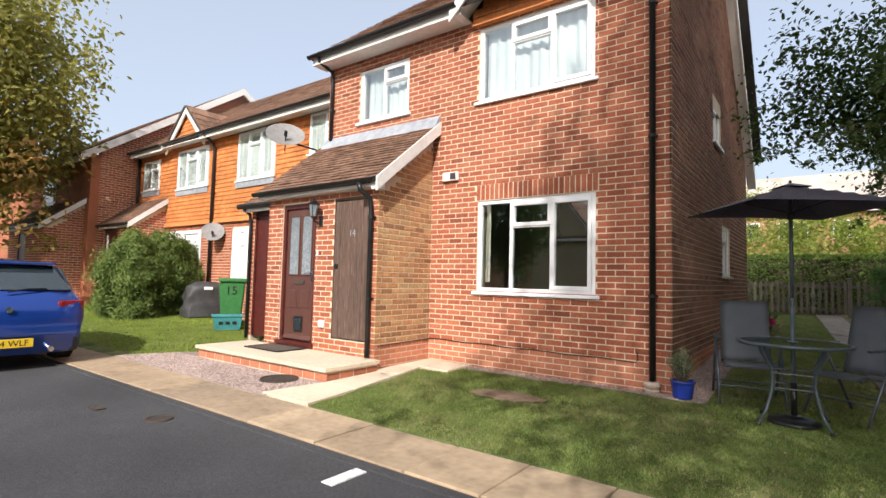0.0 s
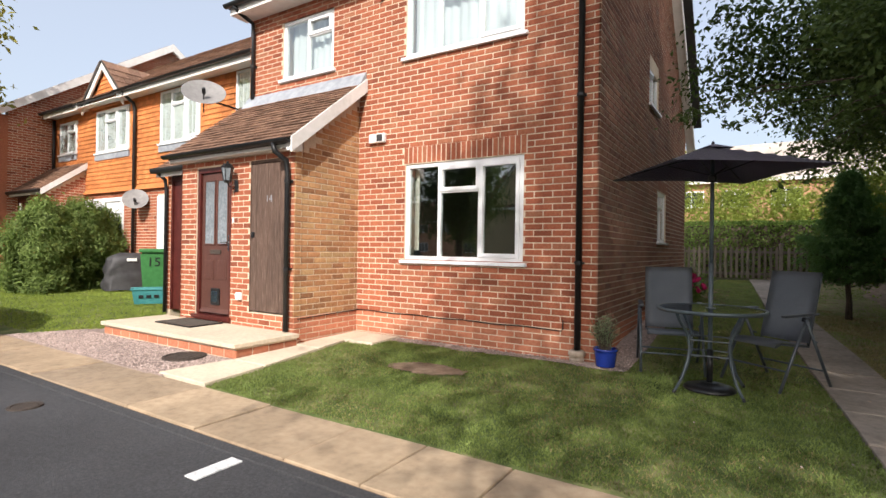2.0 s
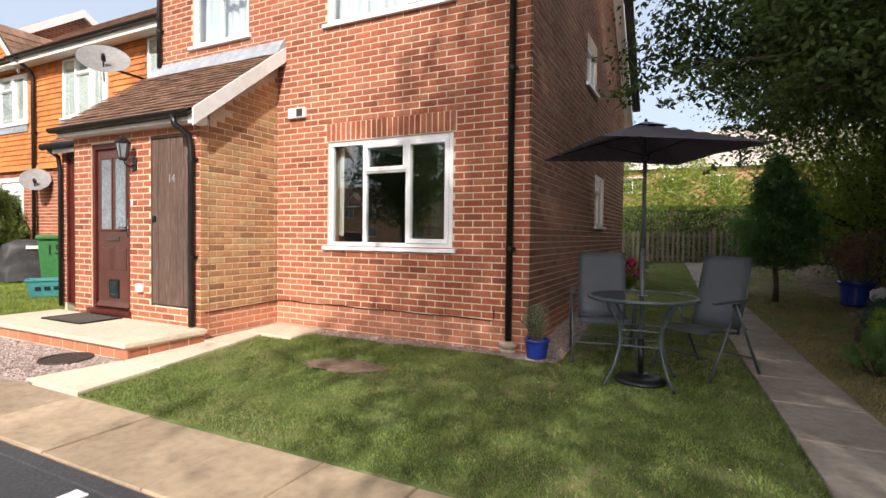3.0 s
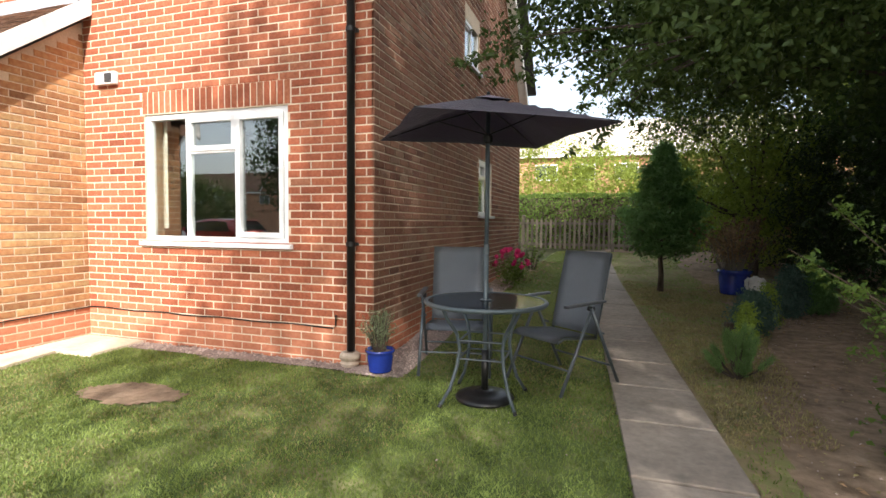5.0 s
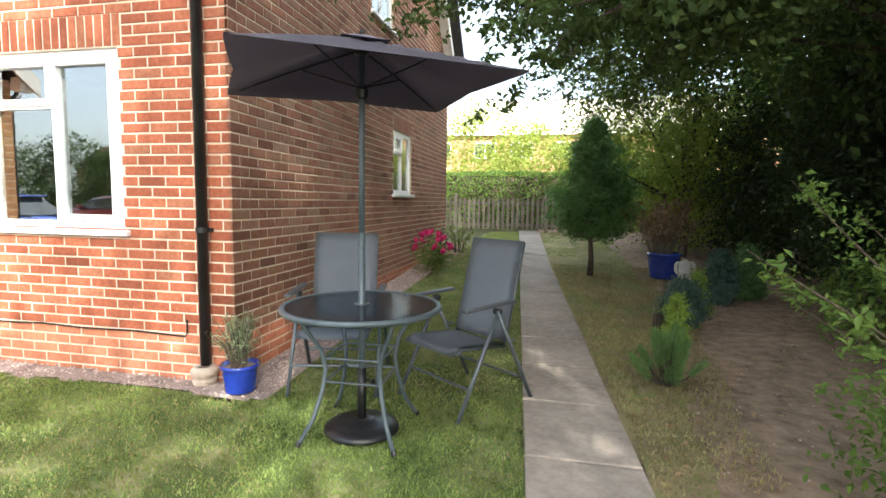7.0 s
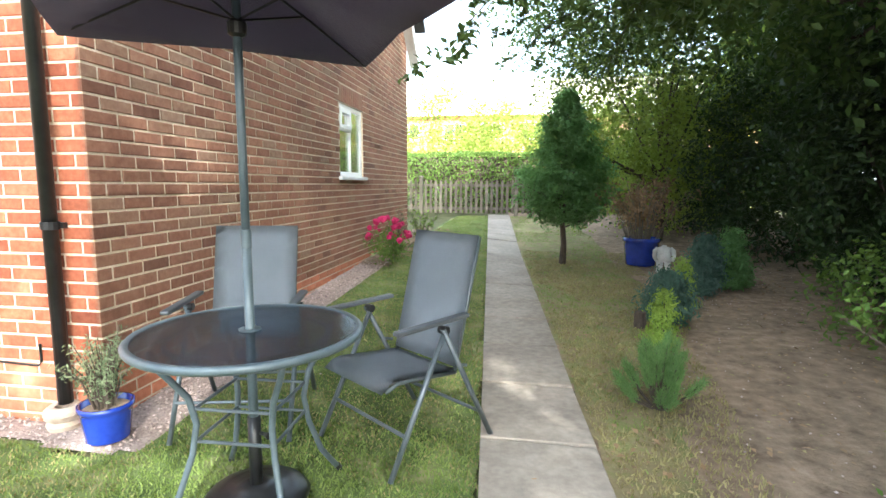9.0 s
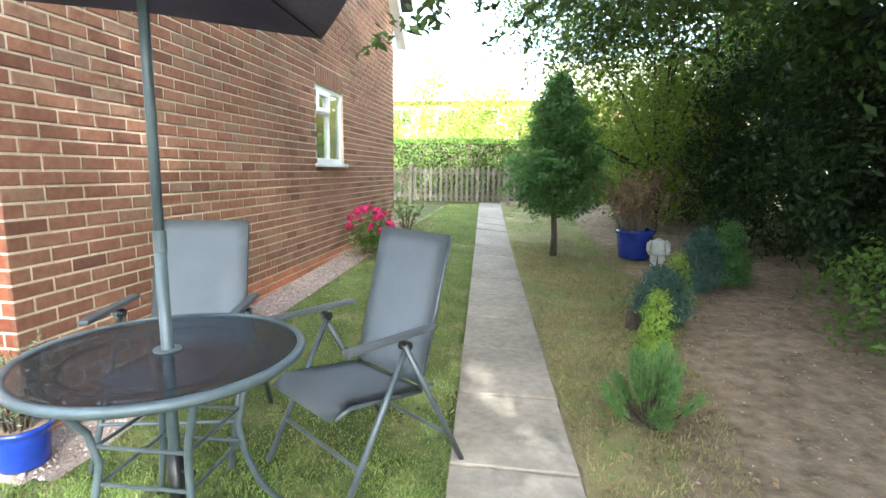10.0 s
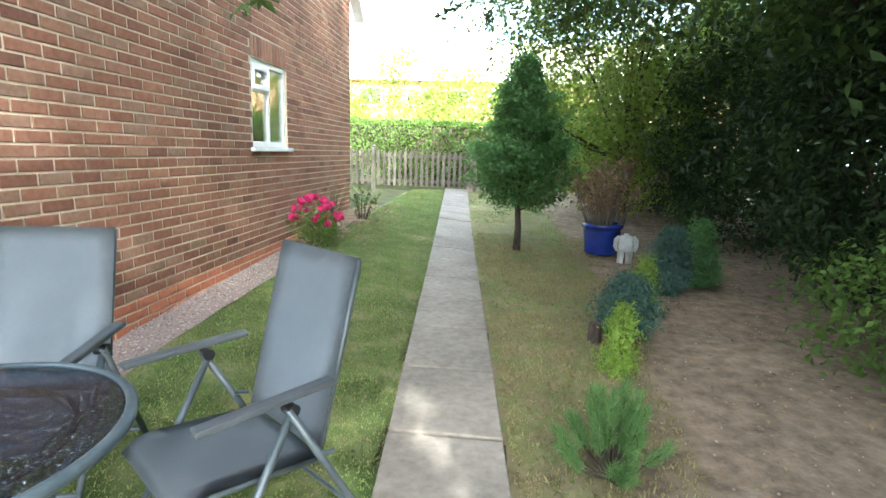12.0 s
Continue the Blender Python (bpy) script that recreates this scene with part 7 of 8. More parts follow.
for i, (x, y, r_, h_) in enumerate([(-19.5, -11.0, 1.7, 3.4), (-23.0, -11.8, 2.0, 4.3), (-27.5, -12.0, 2.2, 4.0), (-32.0, -11.5, 2.2, 3.8)]):
    shrub("court_shrub", "rounded green shrub across the parking court", (x, y, -0.2), 1300 + 20 * i, [
        dict(centre=(x, y, h_ * 0.5 - 0.2), radii=(r_, 1.4, h_ * 0.55), n_clumps=260, per=26, spread=0.22, leaf=0.16, material=L_OAK, shell=0.5, rough=0.45)], stems=3)


# ---- the terrace next door ----
nb = thing("terrace_house", "terraced house with orange tile-hung upper storey", "house")
NZ = 0.15
part("ground_wall", boxed(-18.3, LEFT - 0.23, N, N + 0.25, -0.3, 2.62), M_MORTAR, nb)
part("upper_wall", boxed(-18.3, LEFT - 0.23, N, N + 0.25, 2.62, 5.0), M_TILEHANG, nb)
part("rear_wall", boxed(-18.3, LEFT - 0.23, 13.0, 13.2, -0.3, 4.9), M_FARBRICK, nb)
vs, fs = [], []
NW = [(-12.6, -11.9, 1.05, 2.38), (-16.3, -14.2, 1.2, 2.42)]
r = 0
while -0.05 + r * 0.075 < 2.55:
    z = -0.05 + r * 0.075
    for a, b in spans(18.3 + LEFT - 0.23, [(w[0] + 18.3, w[1] + 18.3) for w in NW if w[2] < z + 0.06 and w[3] > z]):
        s = -(r % 2) * 0.1125
        while s < b:
            s0, s1 = max(s, a), min(s + BW, b)
            if s1 - s0 > 0.03:
                v_, f_ = brick_geo(s0, z, s1 - s0, BH, Vector((-18.3, N - 0.002, 0)), X, -Y, base=len(vs))
                vs += v_
                fs += f_
            s += BW + JOINT
    r += 1
tagged(link_mesh("brickwork", vs, fs, M_BRICKS, nb), kind="stuff")
NU = [(-12.52, -10.92, 3.62, 4.87), (-15.70, -13.98, 3.66, 4.80), (-17.93, -16.86, 3.80, 4.73), (-9.62, -8.5, 3.95, 4.88)]
hang_tiles("hung_tiles", nb, -18.28, LEFT - 0.24, N, 2.60, 4.98, holes=[(a - 0.05, b + 0.05, c - 0.2, d + 0.05) for a, b, c, d in NU])
part("tile_kick", prism(bmesh.new(), [(N - 0.09, 2.56), (N, 2.56), (N, 2.72), (N - 0.03, 2.66)], "x", -18.28, LEFT - 0.24), M_TILEHANG, nb)
for i, (a, b, c, d) in enumerate(NU):
    wd = window("window_%d" % (6 + i), b - a, d - c, pose(a, N - 0.03, c), "white window with net curtains in the tile-hung storey", three_light(b - a, d - c) if b - a > 1.2 else two_light(b - a, d - c), "net", reveal=0.04, apron=True)
for i, (a, b, c, d) in enumerate(NW):
    window("window_%d" % (10 + i), b - a, d - c, pose(a, N - 0.02, c), "white ground floor window of the next house", two_light(b - a, d - c), "net", reveal=0.04)
for a, b, c, d in NU + NW:
    k = int((b - a) / 0.02)
    pts = [(a + (b - a) * i / k, N - 0.006 + 0.003 * math.sin(i * 1.05) + 0.0015 * math.sin(i * 0.37)) for i in range(k + 1)]
    link_mesh("net_curtain", [(x_, y_, z_) for z_ in (c, d) for x_, y_ in pts], [(i, i + 1, k + 2 + i, k + 1 + i) for i in range(k)], M_NET, nb, "gathered white net curtain", smooth=True)
tile_roof("roof", (-18.2, N - 0.38, 5.02), X, Vector((0, 1, 0.72)), 18.2 + LEFT - 0.05, 4.2, "", tile=0.3, gauge=0.28, parent=nb)
tile_roof("roof", (-18.2, 13.4, 4.4), X, Vector((0, -1, 0.9)), 18.2 + LEFT - 0.05, 4.2, "", tile=0.3, gauge=0.28, parent=nb)
part("fascia", boxed(-18.2, -16.1, N - 0.36, N - 0.33, 4.84, 5.02), M_WPAINT, nb)
part("fascia", boxed(-13.95, LEFT - 0.25, N - 0.36, N - 0.33, 4.86, 5.04), M_WPAINT, nb)
part("soffit", boxed(-18.2, LEFT - 0.25, N - 0.33, N - 0.03, 4.90, 4.92), M_WPAINT, nb)
gutter("gutter_2", -13.95, LEFT - 0.3, N - 0.42, 5.02, "black plastic gutter of the next house")
gutter("gutter_3", -18.25, -16.1, N - 0.42, 5.0, "black plastic gutter of the next house")
hang_tiles("gable_tiles", nb, -15.98, -14.08, N - 0.10, 4.88, 5.85, lambda x, z: z < 4.9 + (1 - abs(x + 15.03) / 0.95) * 0.95)
part("gable_backing", prism(bmesh.new(), [(-15.98, 4.85), (-14.08, 4.85), (-15.03, 5.85)], "y", N - 0.1, N + 1.0), M_TILEHANG, nb)
for s_ in (-1, 1):
    part("bargeboard", beam(bmesh.new(), (-15.03 + s_ * 1.1, N - 0.2, 4.93), (-15.03, N - 0.2, 6.02), 0.04, 0.2), M_WPAINT, nb, "white painted board")
    tile_roof("gable_roof", (-15.03 + s_ * 1.16, N - 0.25, 4.98), Y, Vector((-s_ * 1.1, 0, 1.08)), 2.0, 1.55, "", tile=0.3, gauge=0.28, parent=nb)
downpipe("dark downpipe on the tile-hung wall", [(-13.62, N - 0.4, 4.95), (-13.6, N - 0.12, 4.75), (-13.58, N - 0.09, 4.6), (-13.58, N - 0.09, 0.2)], 0.04, [(-13.58, N - 0.09, z) for z in (1.5, 3.4)])
downpipe("dark downpipe in the corner of the terrace", [(-18.15, N - 0.1, 4.85), (-18.15, N - 0.1, 2.9)], 0.045)


def small_porch(name, label, x0, x1, y0, yw, eave, door_x, zf):
    t = thing(name, label, "porch")
    rise = (yw - y0 + 0.15) * 0.78
    for xa in (x0, x1 - 0.11):
        part("side_wall", prism(bmesh.new(), [(y0, zf - 0.2), (yw, zf - 0.2), (yw, eave + (yw - y0) * 0.78 - 0.05), (y0, eave - 0.05)], "x", xa, xa + 0.11), M_MORTAR, t)
    vs, fs, r = [], [], 0
    while zf + r * 0.075 < eave + (yw - y0) * 0.78:
        z = zf + r * 0.075
        s = -(r % 2) * 0.1125
        while s < yw - y0:
            a, b = max(s, 0), min(s + BW, yw - y0)
            if b - a > 0.03 and z + BH < eave - 0.03 + a * 0.78:
                v_, f_ = brick_geo(a, z, b - a, BH, Vector((x1, y0, 0)), Y, X, base=len(vs))
                vs += v_
                fs += f_
            s += BW + JOINT
        for a0, b0 in ((x0, door_x[0]), (door_x[1], x1)):
            s = -(r % 2) * 0.1125
            while s < b0 - a0 and z < eave - 0.1:
                a, b = max(s, 0), min(s + BW, b0 - a0)
                if b - a > 0.03:
                    v_, f_ = brick_geo(a, z, b - a, BH, Vector((a0, y0, 0)), X, -Y, base=len(vs))
                    vs += v_
                    fs += f_
                s += BW + JOINT
        r += 1
    tagged(link_mesh("brickwork", vs, fs, M_BRICKS, t), kind="stuff")
    part("front_wall", boxed(x0 + 0.11, door_x[0], y0, y0 + 0.11, zf - 0.2, eave), M_MORTAR, t) if door_x[0] - x0 > 0.12 else None
    part("front_wall", boxed(door_x[1], x1 - 0.11, y0, y0 + 0.11, zf - 0.2, eave), M_MORTAR, t) if x1 - door_x[1] > 0.12 else None
    dr = part("door", boxed(door_x[0] + 0.05, door_x[1] - 0.05, y0 + 0.03, y0 + 0.07, zf, eave - 0.16, 0.004), M_DOORFRAME, t, "dark red-brown door")
    b = bmesh.new()
    for q in ((door_x[0], door_x[0] + 0.05, zf, eave - 0.1), (door_x[1] - 0.05, door_x[1], zf, eave - 0.1), (door_x[0], door_x[1], eave - 0.16, eave - 0.1)):
        box(b, q[0], q[1], y0 + 0.0, y0 + 0.08, q[2], q[3], 0.004)
    part("door_frame", b, M_DOORFRAME, t)
    part("head", boxed(door_x[0] - 0.05, door_x[1] + 0.05, y0, y0 + 0.11, eave - 0.1, eave), M_DARK, t)
    tile_roof("roof", (x0 - 0.1, y0 - 0.18, eave + 0.02), X, Vector((0, 1, 0.78)), x1 - x0 + 0.2, (yw - y0 + 0.16) / math.cos(math.atan(0.78)), "", parent=t)
    part("fascia", boxed(x0 - 0.1, x1 + 0.08, y0 - 0.15, y0 - 0.12, eave - 0.1, eave + 0.02), M_WPAINT, t)
    part("gutter", tubed([(x0 - 0.14, y0 - 0.2, eave + 0.0), (x1 + 0.1, y0 - 0.2, eave + 0.0)], 0.05, 8), M_BLACKPL, t)
    part("bargeboard", beam(bmesh.new(), (x1 + 0.09, y0 - 0.16, eave + 0.04), (x1 + 0.09, yw, eave + 0.04 + rise), 0.03, 0.17), M_WPAINT, t, "white painted board")
    return t, dr


t, dr = small_porch("neighbour_porch", "brick porch with dark red door joined to the first porch", -8.74, -7.60, 5.45, N, 2.42, (-8.64, -8.15), 0.1)
downpipe("dark downpipe on the joined porch", [(-8.74, 5.25, 2.4), (-8.71, 5.38, 2.28), (-8.70, 5.40, 2.1), (-8.70, 5.40, 0.05)], 0.03)
t, dr = small_porch("terrace_porch", "brick porch with tiled lean-to roof on the terrace", -18.3, -16.3, 6.45, N, 2.58, (-18.15, -17.3), 0.2)
part("door_light", boxed(-18.05, -17.95, 6.46, 6.475, 0.3, 2.3), M_WHITE, dr, "white door edge")
# far house: gable end with a white verge, its own porch
far = thing("end_house", "red brick end house with a white-edged gable", "house")
brick_wall("gable_wall", (-18.3, 6.25, 0), Y, X, 8.75, 0.0, 8.6, top=lambda s: min(5.08 + s * 0.70, 8.32 - (s - 4.63) * 0.70 if s > 4.63 else 99), parent=far)
part("front_wall", boxed(-28, -18.3, 6.0, 6.25, -0.2, 4.8), M_BRICKS, far)
tile_roof("roof", (-28, 5.65, 4.72), X, Vector((0, 1, 0.70)), 9.9, 6.3, "", tile=0.3, gauge=0.3, parent=far)
part("bargeboard", beam(beam(bmesh.new(), (-18.1, 5.6, 4.72), (-18.1, 10.85, 8.38), 0.04, 0.26), (-18.1, 10.85, 8.38), (-18.1, 14.5, 5.8), 0.04, 0.26), M_WPAINT, far, "white painted verge board")
part("fascia", boxed(-28, -18.1, 5.64, 5.68, 4.5, 4.72), M_WPAINT, far)
part("gutter", tubed([(-28, 5.58, 4.7), (-18.05, 5.58, 4.7)], 0.055, 8), M_BLACKPL, far)
w = part("window", boxed(-22.4, -21.2, 5.95, 5.99, 3.4, 4.4, 0.01), M_WHITE, far)
part("pane", boxed(-22.3, -21.3, 5.935, 5.949, 3.5, 4.3), M_CARGLASS, w)
t, dr = small_porch("end_porch", "brick porch of the end house with red door", -22.0, -18.6, 5.0, 6.0, 2.5, (-21.0, -20.2), 0.2)


# ---- bins and dishes ----
def bin_(x, y):
    z = G(x, y)
    t = thing("wheelie_bin", "green plastic wheelie bin numbered 15 by the wall", "bin", "", "", pose(x, y, z, 0, 0, 62))
    bm = bmesh.new()
    lo, hi = [(-0.20, -0.24), (0.20, -0.24), (0.20, 0.2), (-0.20, 0.2)], [(-0.265, -0.33), (0.265, -0.33), (0.265, 0.30), (-0.265, 0.30)]
    a = [bm.verts.new((p[0], p[1], 0.05)) for p in lo]
    b = [bm.verts.new((p[0], p[1], 0.98)) for p in hi]
    for i in range(4):
        bm.faces.new((a[i], a[(i + 1) % 4], b[(i + 1) % 4], b[i]))
    bm.faces.new(a[::-1])
    bm.faces.new(b)
    bmesh.ops.bevel(bm, geom=bm.edges[:], offset=0.03, segments=2, affect='EDGES')
    part("body", bm, M_BIN, t)
    lid = boxed(-0.29, 0.29, -0.37, 0.31, 0.98, 1.06, 0.025)
    part("lid", lid, M_BIN, t)
    part("handle", tubed([(-0.26, 0.33, 1.02), (-0.26, 0.40, 1.0), (0.26, 0.40, 1.0), (0.26, 0.33, 1.02)], 0.016, 8), M_BIN, t)
    for s_ in (-1, 1):
        w = part("wheel", tubed([(s_ * 0.21, 0.24, 0.10), (s_ * 0.26, 0.24, 0.10)], 0.10, 16), M_TYRE, t)
        part("hub", tubed([(s_ * 0.255, 0.24, 0.10), (s_ * 0.266, 0.24, 0.10)], 0.045, 12), M_BLACKPL, w)
    letters("number", "15", 0.26, Matrix.Translation((-0.02, -0.322, 0.78)) @ pose(0, 0, 0, 95.5, 0, 0), M_INK, t, "black painted number")


bin_(-11.05, 6.5)


def crate(x, y):
    z = G(x, y)
    t = thing("recycling_box", "teal plastic recycling box on the lawn", "box", "", "", pose(x, y, z, 0, 0, 62))
    bm = bmesh.new()
    lo, hi = [(-0.24, -0.17), (0.24, -0.17), (0.24, 0.17), (-0.24, 0.17)], [(-0.29, -0.21), (0.29, -0.21), (0.29, 0.21), (-0.29, 0.21)]
    a, b = [bm.verts.new((*p, 0.0)) for p in lo], [bm.verts.new((*p, 0.30)) for p in hi]
    c, d = [bm.verts.new((p[0] * 0.93, p[1] * 0.9, 0.30)) for p in hi], [bm.verts.new((p[0] * 0.93, p[1] * 0.9, 0.03)) for p in lo]
    for u, v_ in ((a, b), (b, c), (c, d)):
        for i in range(4):
            bm.faces.new((u[i], u[(i + 1) % 4], v_[(i + 1) % 4], v_[i]))
    bm.faces.new(a[::-1])
    bm.faces.new(d)
    part("body", bm, M_TEAL, t)
    for s_ in (-1, 1):
        part("rim", boxed(-0.31, 0.31, s_ * 0.215 - 0.012, s_ * 0.215 + 0.012, 0.275, 0.305, 0.006), M_TEAL, t)
        part("end_rim", boxed(s_ * 0.295 - 0.012, s_ * 0.295 + 0.012, -0.2, 0.2, 0.275, 0.305, 0.006), M_TEAL, t)
    for k in range(-1, 2):
        part("print", boxed(k * 0.13 - 0.04, k * 0.13 + 0.04, -0.205, -0.19, 0.12, 0.18), M_BLACKPL, t, "faded dark print")


crate(-10.42, 6.05)
bb = thing("covered_barbecue", "barbecue under a crumpled charcoal vinyl cover", "barbecue", "", "", pose(-13.0, 6.95, G(-13, 6.95), 0, 0, 70))
bm = bmesh.new()
rows = []
for i in range(13):
    f = i / 12
    w_, d_, z_ = (0.52 - 0.06 * f) if f < 0.75 else 0.47 * math.cos((f - 0.75) * 4.6), 0.30 - 0.03 * f if f < 0.75 else 0.28 * math.cos((f - 0.75) * 4.6), 0.02 + 0.92 * (f if f < 0.75 else 0.75 + (f - 0.75) * 0.8)
    row = []
    for k in range(36):
        a = 2 * math.pi * k / 36
        sx, sy = math.copysign(abs(math.cos(a)) ** 0.5, math.cos(a)), math.copysign(abs(math.sin(a)) ** 0.5, math.sin(a))
        wr = 1 + 0.14 * noise.noise((math.cos(a) * 3, math.sin(a) * 3, f * 5)) + 0.03 * math.sin(k * 1.9) * (1 - f)
        row.append(bm.verts.new((sx * w_ * wr, sy * d_ * wr, z_ + 0.03 * noise.noise((sx * 2, sy * 2, f * 3)))))
    rows.append(row)
for a, b in zip(rows, rows[1:]):
    for k in range(36):
        bm.faces.new((a[k], a[(k + 1) % 36], b[(k + 1) % 36], b[k]))
bm.faces.new(rows[-1])
part("cover", bm, M_COVER, bb, smooth=True)
part("emblem", boxed(-0.08, 0.12, -0.315, -0.295, 0.70, 0.77), M_WPAINT, bb, "pale printed mark")
for s_ in (-1, 1):
    part("wheel", tubed([(s_ * 0.4, -0.1, 0.05), (s_ * 0.44, -0.1, 0.05)], 0.055, 12), M_TYRE, bb)


def dish(label, x, y, z, r, wall_y, face):
    t = thing("satellite_dish", label, "satellite dish", "satellite dishes")
    d = Vector(face).normalized()
    rot = d.to_track_quat('Z', 'Y').to_matrix().to_4x4()
    bm = bmesh.new()
    prof = [(0.0, 0.0)] + [(r * k / 8, 0.16 * r * (k / 8) ** 2) for k in range(1, 9)] + [(r * 1.02, 0.165 * r), (r * 0.98, 0.13 * r)] + [(r * k / 8, 0.16 * r * (k / 8) ** 2 - 0.012) for k in range(7, 0, -1)] + [(0.0, -0.012)]
    lathe(bm, prof, 36)
    bm.transform(Matrix.Translation((x, y, z)) @ rot)
    part("reflector", bm, M_DISH, t, "grey perforated reflector", smooth=True)
    lnb = Vector((x, y, z)) + d * r * 0.75 + Vector((0, 0, -r * 0.35))
    part("arm", tubed([Vector((x, y, z - r * 0.9)), lnb - Vector((0, 0, 0.03)), lnb], 0.012, 6), M_BLACKPL, t)
    part("receiver", tubed([lnb, lnb - d * 0.10], [0.03, 0.035], 10), M_BLACKPL, t)
    part("bracket", tubed([(x, y, z), (x, y + 0.08, z - 0.08), (x, wall_y, z - 0.12)], 0.02, 8), M_BLACKPL, t)


dish("large grey satellite dish on the house corner", -8.62, 6.0, 3.88, 0.36, N, (0.62, -0.42, 0.66))
dish("small grey satellite dish low on the terrace wall", -13.15, 7.15, 2.28, 0.28, N, (0.7, -0.5, 0.5))


# ---- cars ----
def car(name, label, m, paint, plate):
    """Hatchback: nose towards -x, tail at x = 0, standing on z = 0."""
    t = thing(name, label, "car", "", "", m)
    # stations: x, half width at the sill, half width at the waist, waist z, half width at the roof, roof z
    st = [(0.0, 0.70, 0.74, 0.60, 0.70, 0.70), (-0.06, 0.80, 0.84, 0.72, 0.78, 0.86), (-0.16, 0.84, 0.87, 0.84, 0.75, 0.98), (-0.50, 0.86, 0.88, 0.93, 0.60, 1.30), (-0.72, 0.87, 0.885, 0.94, 0.57, 1.385), (-1.4, 0.87, 0.885, 0.94, 0.57, 1.43), (-2.1, 0.87, 0.885, 0.93, 0.57, 1.42), (-2.55, 0.87, 0.885, 0.92, 0.58, 1.33), (-3.15, 0.87, 0.88, 0.90, 0.74, 0.98), (-3.9, 0.84, 0.85, 0.80, 0.70, 0.86), (-4.2, 0.76, 0.78, 0.66, 0.62, 0.74), (-4.32, 0.62, 0.64, 0.52, 0.52, 0.58)]
    bm, rows = bmesh.new(), []
    for x, ws, ww, zw, wr, zr in st:
        half = [(0.0, 0.20), (ws * 0.9, 0.20), (ws, 0.26), (ws * 1.01, 0.45), (ww, zw * 0.9), (ww * 0.985, zw), ((ww + wr) / 2 * 0.99, (zw + zr) / 2 + 0.01), (wr, zr - 0.02), (wr * 0.6, zr + 0.015), (0.0, zr + 0.03)]
        ring = half + [(-a, b) for a, b in half[-2:0:-1]]
        rows.append([bm.verts.new((x, a, b)) for a, b in ring])
    k = len(rows[0])
    for a, b in zip(rows, rows[1:]):
        for i in range(k):
            bm.faces.new((a[i], a[(i + 1) % k], b[(i + 1) % k], b[i]))
    bm.faces.new(rows[0])
    bm.faces.new(rows[-1][::-1])
    body = part("body", bm, paint, t, smooth=True)
    # glass
    q = [(-0.20, -0.70, 1.0), (-0.20, 0.70, 1.0), (-0.55, 0.56, 1.325), (-0.55, -0.56, 1.325)]
    bm = bmesh.new()
    vs = [bm.verts.new((a + 0.045, b, c + 0.03)) for a, b, c in q] + [bm.verts.new((a - 0.05, b, c - 0.05)) for a, b, c in q]
    for f in ((0, 1, 2, 3), (0, 4, 5, 1), (1, 5, 6, 2), (2, 6, 7, 3), (3, 7, 4, 0)):
        bm.faces.new([vs[i] for i in f])
    part("rear_window", bm, M_CARGLASS, t, "dark tinted rear window")
    for s_ in (-1, 1):
        bm = prism(bmesh.new(), [(-0.62, 0.98), (-2.9, 0.97), (-2.45, 1.27), (-1.5, 1.36), (-0.85, 1.33)], "y", s_ * 0.66, s_ * 0.70)
        for v_ in bm.verts:
            v_.co.y += s_ * (0.185 - 0.33 * (v_.co.z - 0.97))
        part("side_window", bm, M_CARGLASS, t, "tinted side window")
        lamp = boxed(-0.24, -0.05, s_ * 0.52, s_ * 0.855, 0.73, 0.89, 0.045)
        for v_ in lamp.verts:
            v_.co.x += 0.015 - 0.22 * max(0, abs(v_.co.y) - 0.62)
        part("tail_lamp", lamp, M_REDLAMP, t, "red tail lamp")
        for wx in (-0.78, -3.45):
            w = part("wheel", tubed([(wx, s_ * 0.70, 0.31), (wx, s_ * 0.89, 0.31)], 0.31, 28), M_TYRE, t)
            part("rim", tubed([(wx, s_ * 0.885, 0.31), (wx, s_ * 0.90, 0.31)], 0.20, 20), M_CHROME, w, "alloy rim")
        part("mirror", boxed(-2.78, -2.62, s_ * 0.90, s_ * 1.03, 0.98, 1.1, 0.03), paint, t)
        part("exhaust", tubed([(-0.1, s_ * 0.46, 0.25), (0.03, s_ * 0.46, 0.25)], 0.035, 12), M_CHROME, t) if s_ > 0 else None
    bump = boxed(-0.20, 0.045, -0.80, 0.80, 0.40, 0.60, 0.05)
    for v_ in bump.verts:
        v_.co.x -= 0.16 * max(0, abs(v_.co.y) - 0.5)
    part("bumper", bump, paint, t)
    dif = boxed(-0.2, 0.035, -0.78, 0.78, 0.20, 0.40, 0.04)
    for v_ in dif.verts:
        v_.co.x -= 0.16 * max(0, abs(v_.co.y) - 0.5)
    part("diffuser", dif, M_BLACKPL, t, "dark lower bumper")
    pl = part("number_plate", boxed(0.036, 0.048, -0.26, 0.26, 0.30, 0.41, 0.003), M_PLATE if plate else M_WHITE, t, "yellow number plate")
    if plate:
        letters("plate_letters", plate, 0.105, Matrix.Translation((0.0495, 0, 0.352)) @ pose(0, 0, 0, 90, 0, 90), M_INK, pl)
    part("badge", tubed([(0.0, 0, 0.77), (0.022, 0, 0.775)], 0.04, 20), M_CHROME, t, "round bright badge")
    part("wiper", tubed([(-0.10, 0.0, 1.0), (-0.12, 0.18, 1.035), (-0.16, 0.42, 1.045)], 0.011, 6), M_BLACKPL, t)
    spo = boxed(-0.78, -0.40, -0.58, 0.58, 1.36, 1.40, 0.018)
    part("spoiler", spo, paint, t)
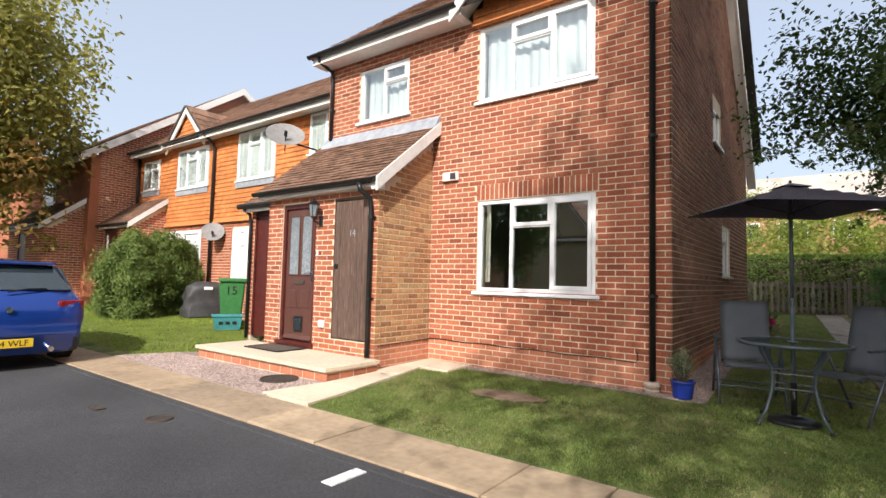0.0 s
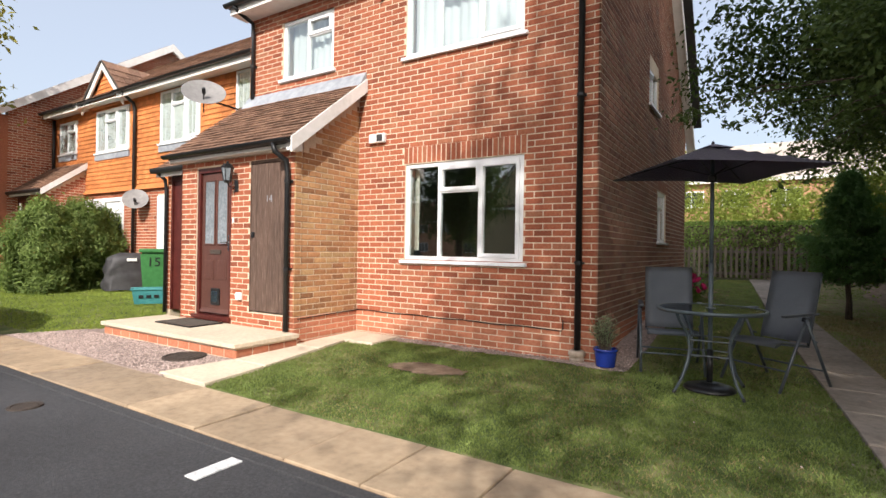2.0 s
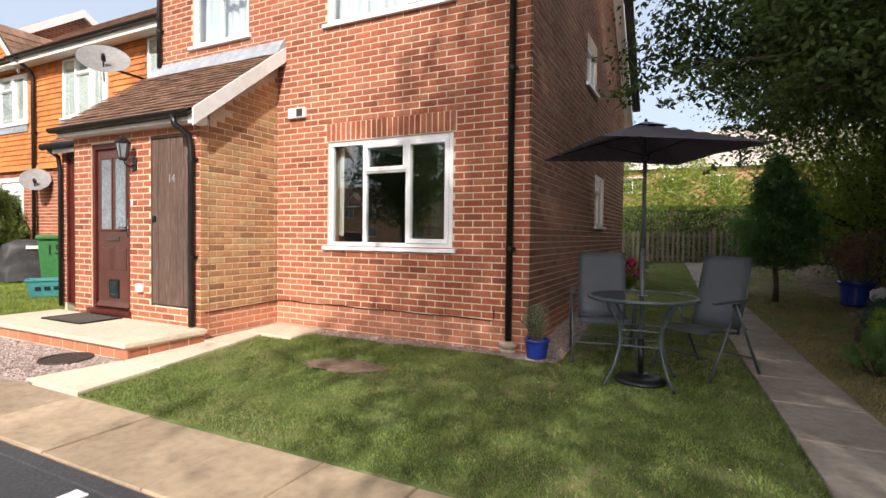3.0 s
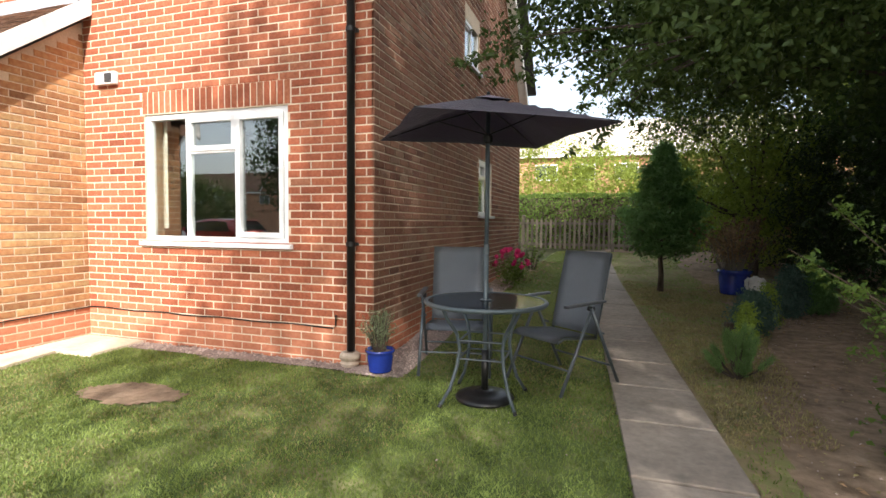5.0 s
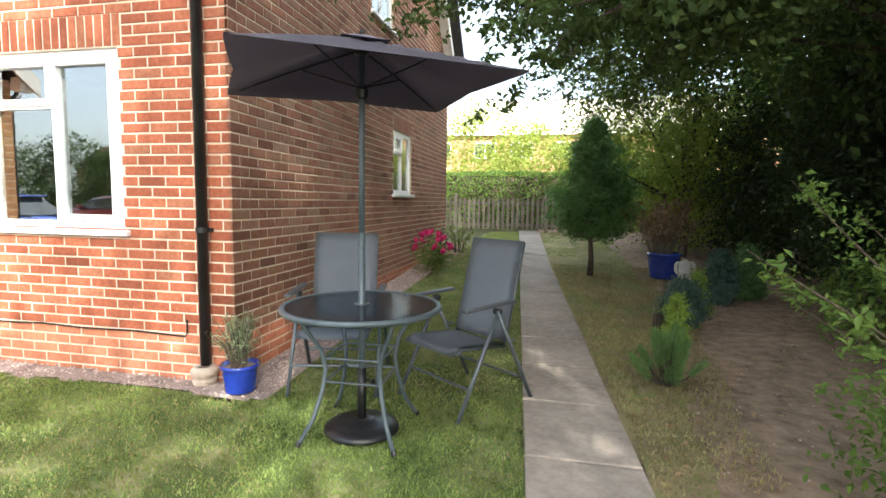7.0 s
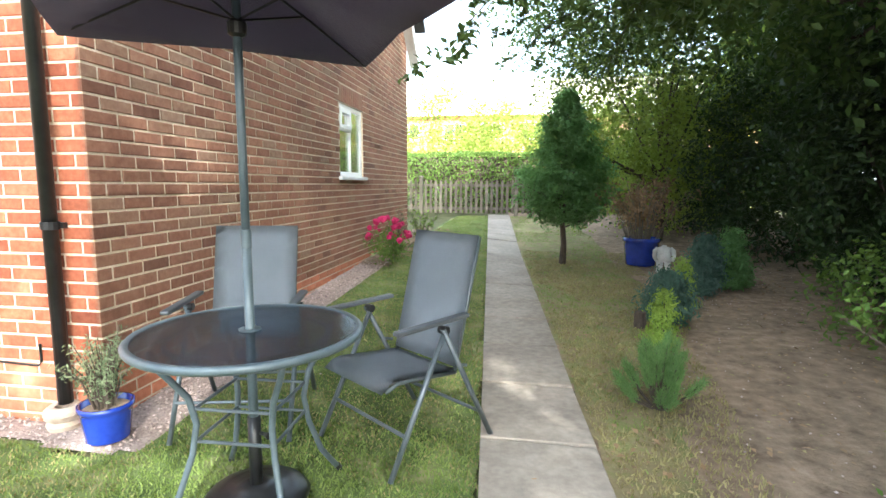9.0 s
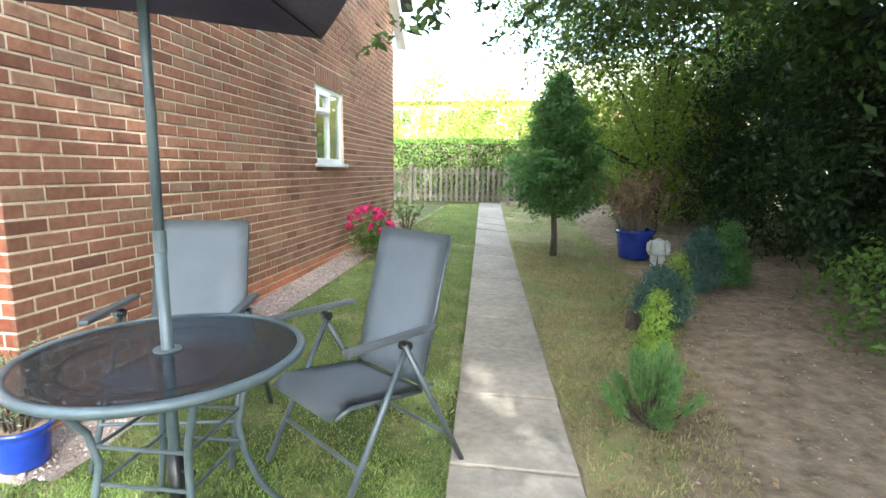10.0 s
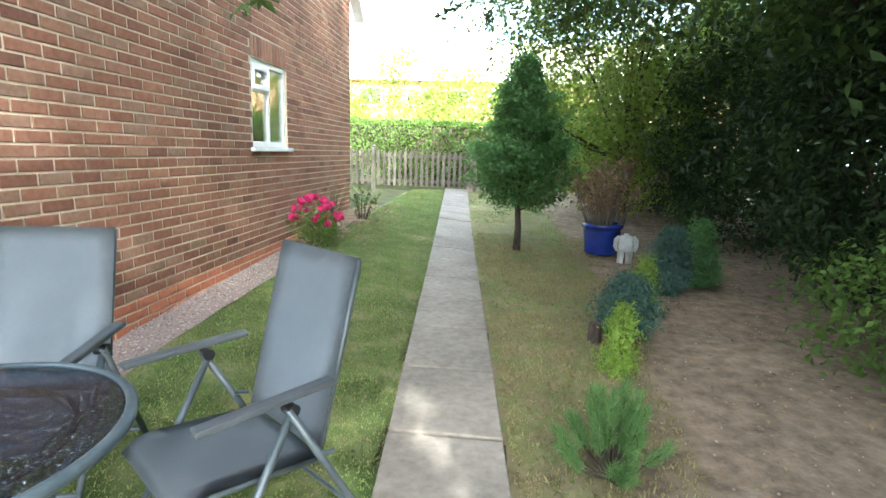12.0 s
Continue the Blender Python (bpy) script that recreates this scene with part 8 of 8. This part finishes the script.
    part("aerial", prism(bmesh.new(), [(-0.98, 1.44), (-0.84, 1.44), (-0.86, 1.50)], "y", -0.02, 0.02), paint, t)
    return t


car("car", "blue hatchback parked on the tarmac", pose(-8.57, 1.98, -0.115, 0, 0, 0), M_BLUECAR, "U14 WLF")
car("car", "red hatchback parked across the court", pose(-12.6, -6.0, -0.115, 0, 0, 0), M_REDCAR, "")


# ---- pieces laid last ----
lay_bricks()
tile_meshes = {}
for deck, p, (vs, fs), w, material in ROOF_TILES:
    if w not in tile_meshes:
        me = bpy.data.meshes.new("tile")
        me.from_pydata(vs, [], fs)
        me.materials.append(material)
        tile_meshes[w] = me
    ob = new("tile", tile_meshes[w])
    ob.location = p
    ob.parent = deck
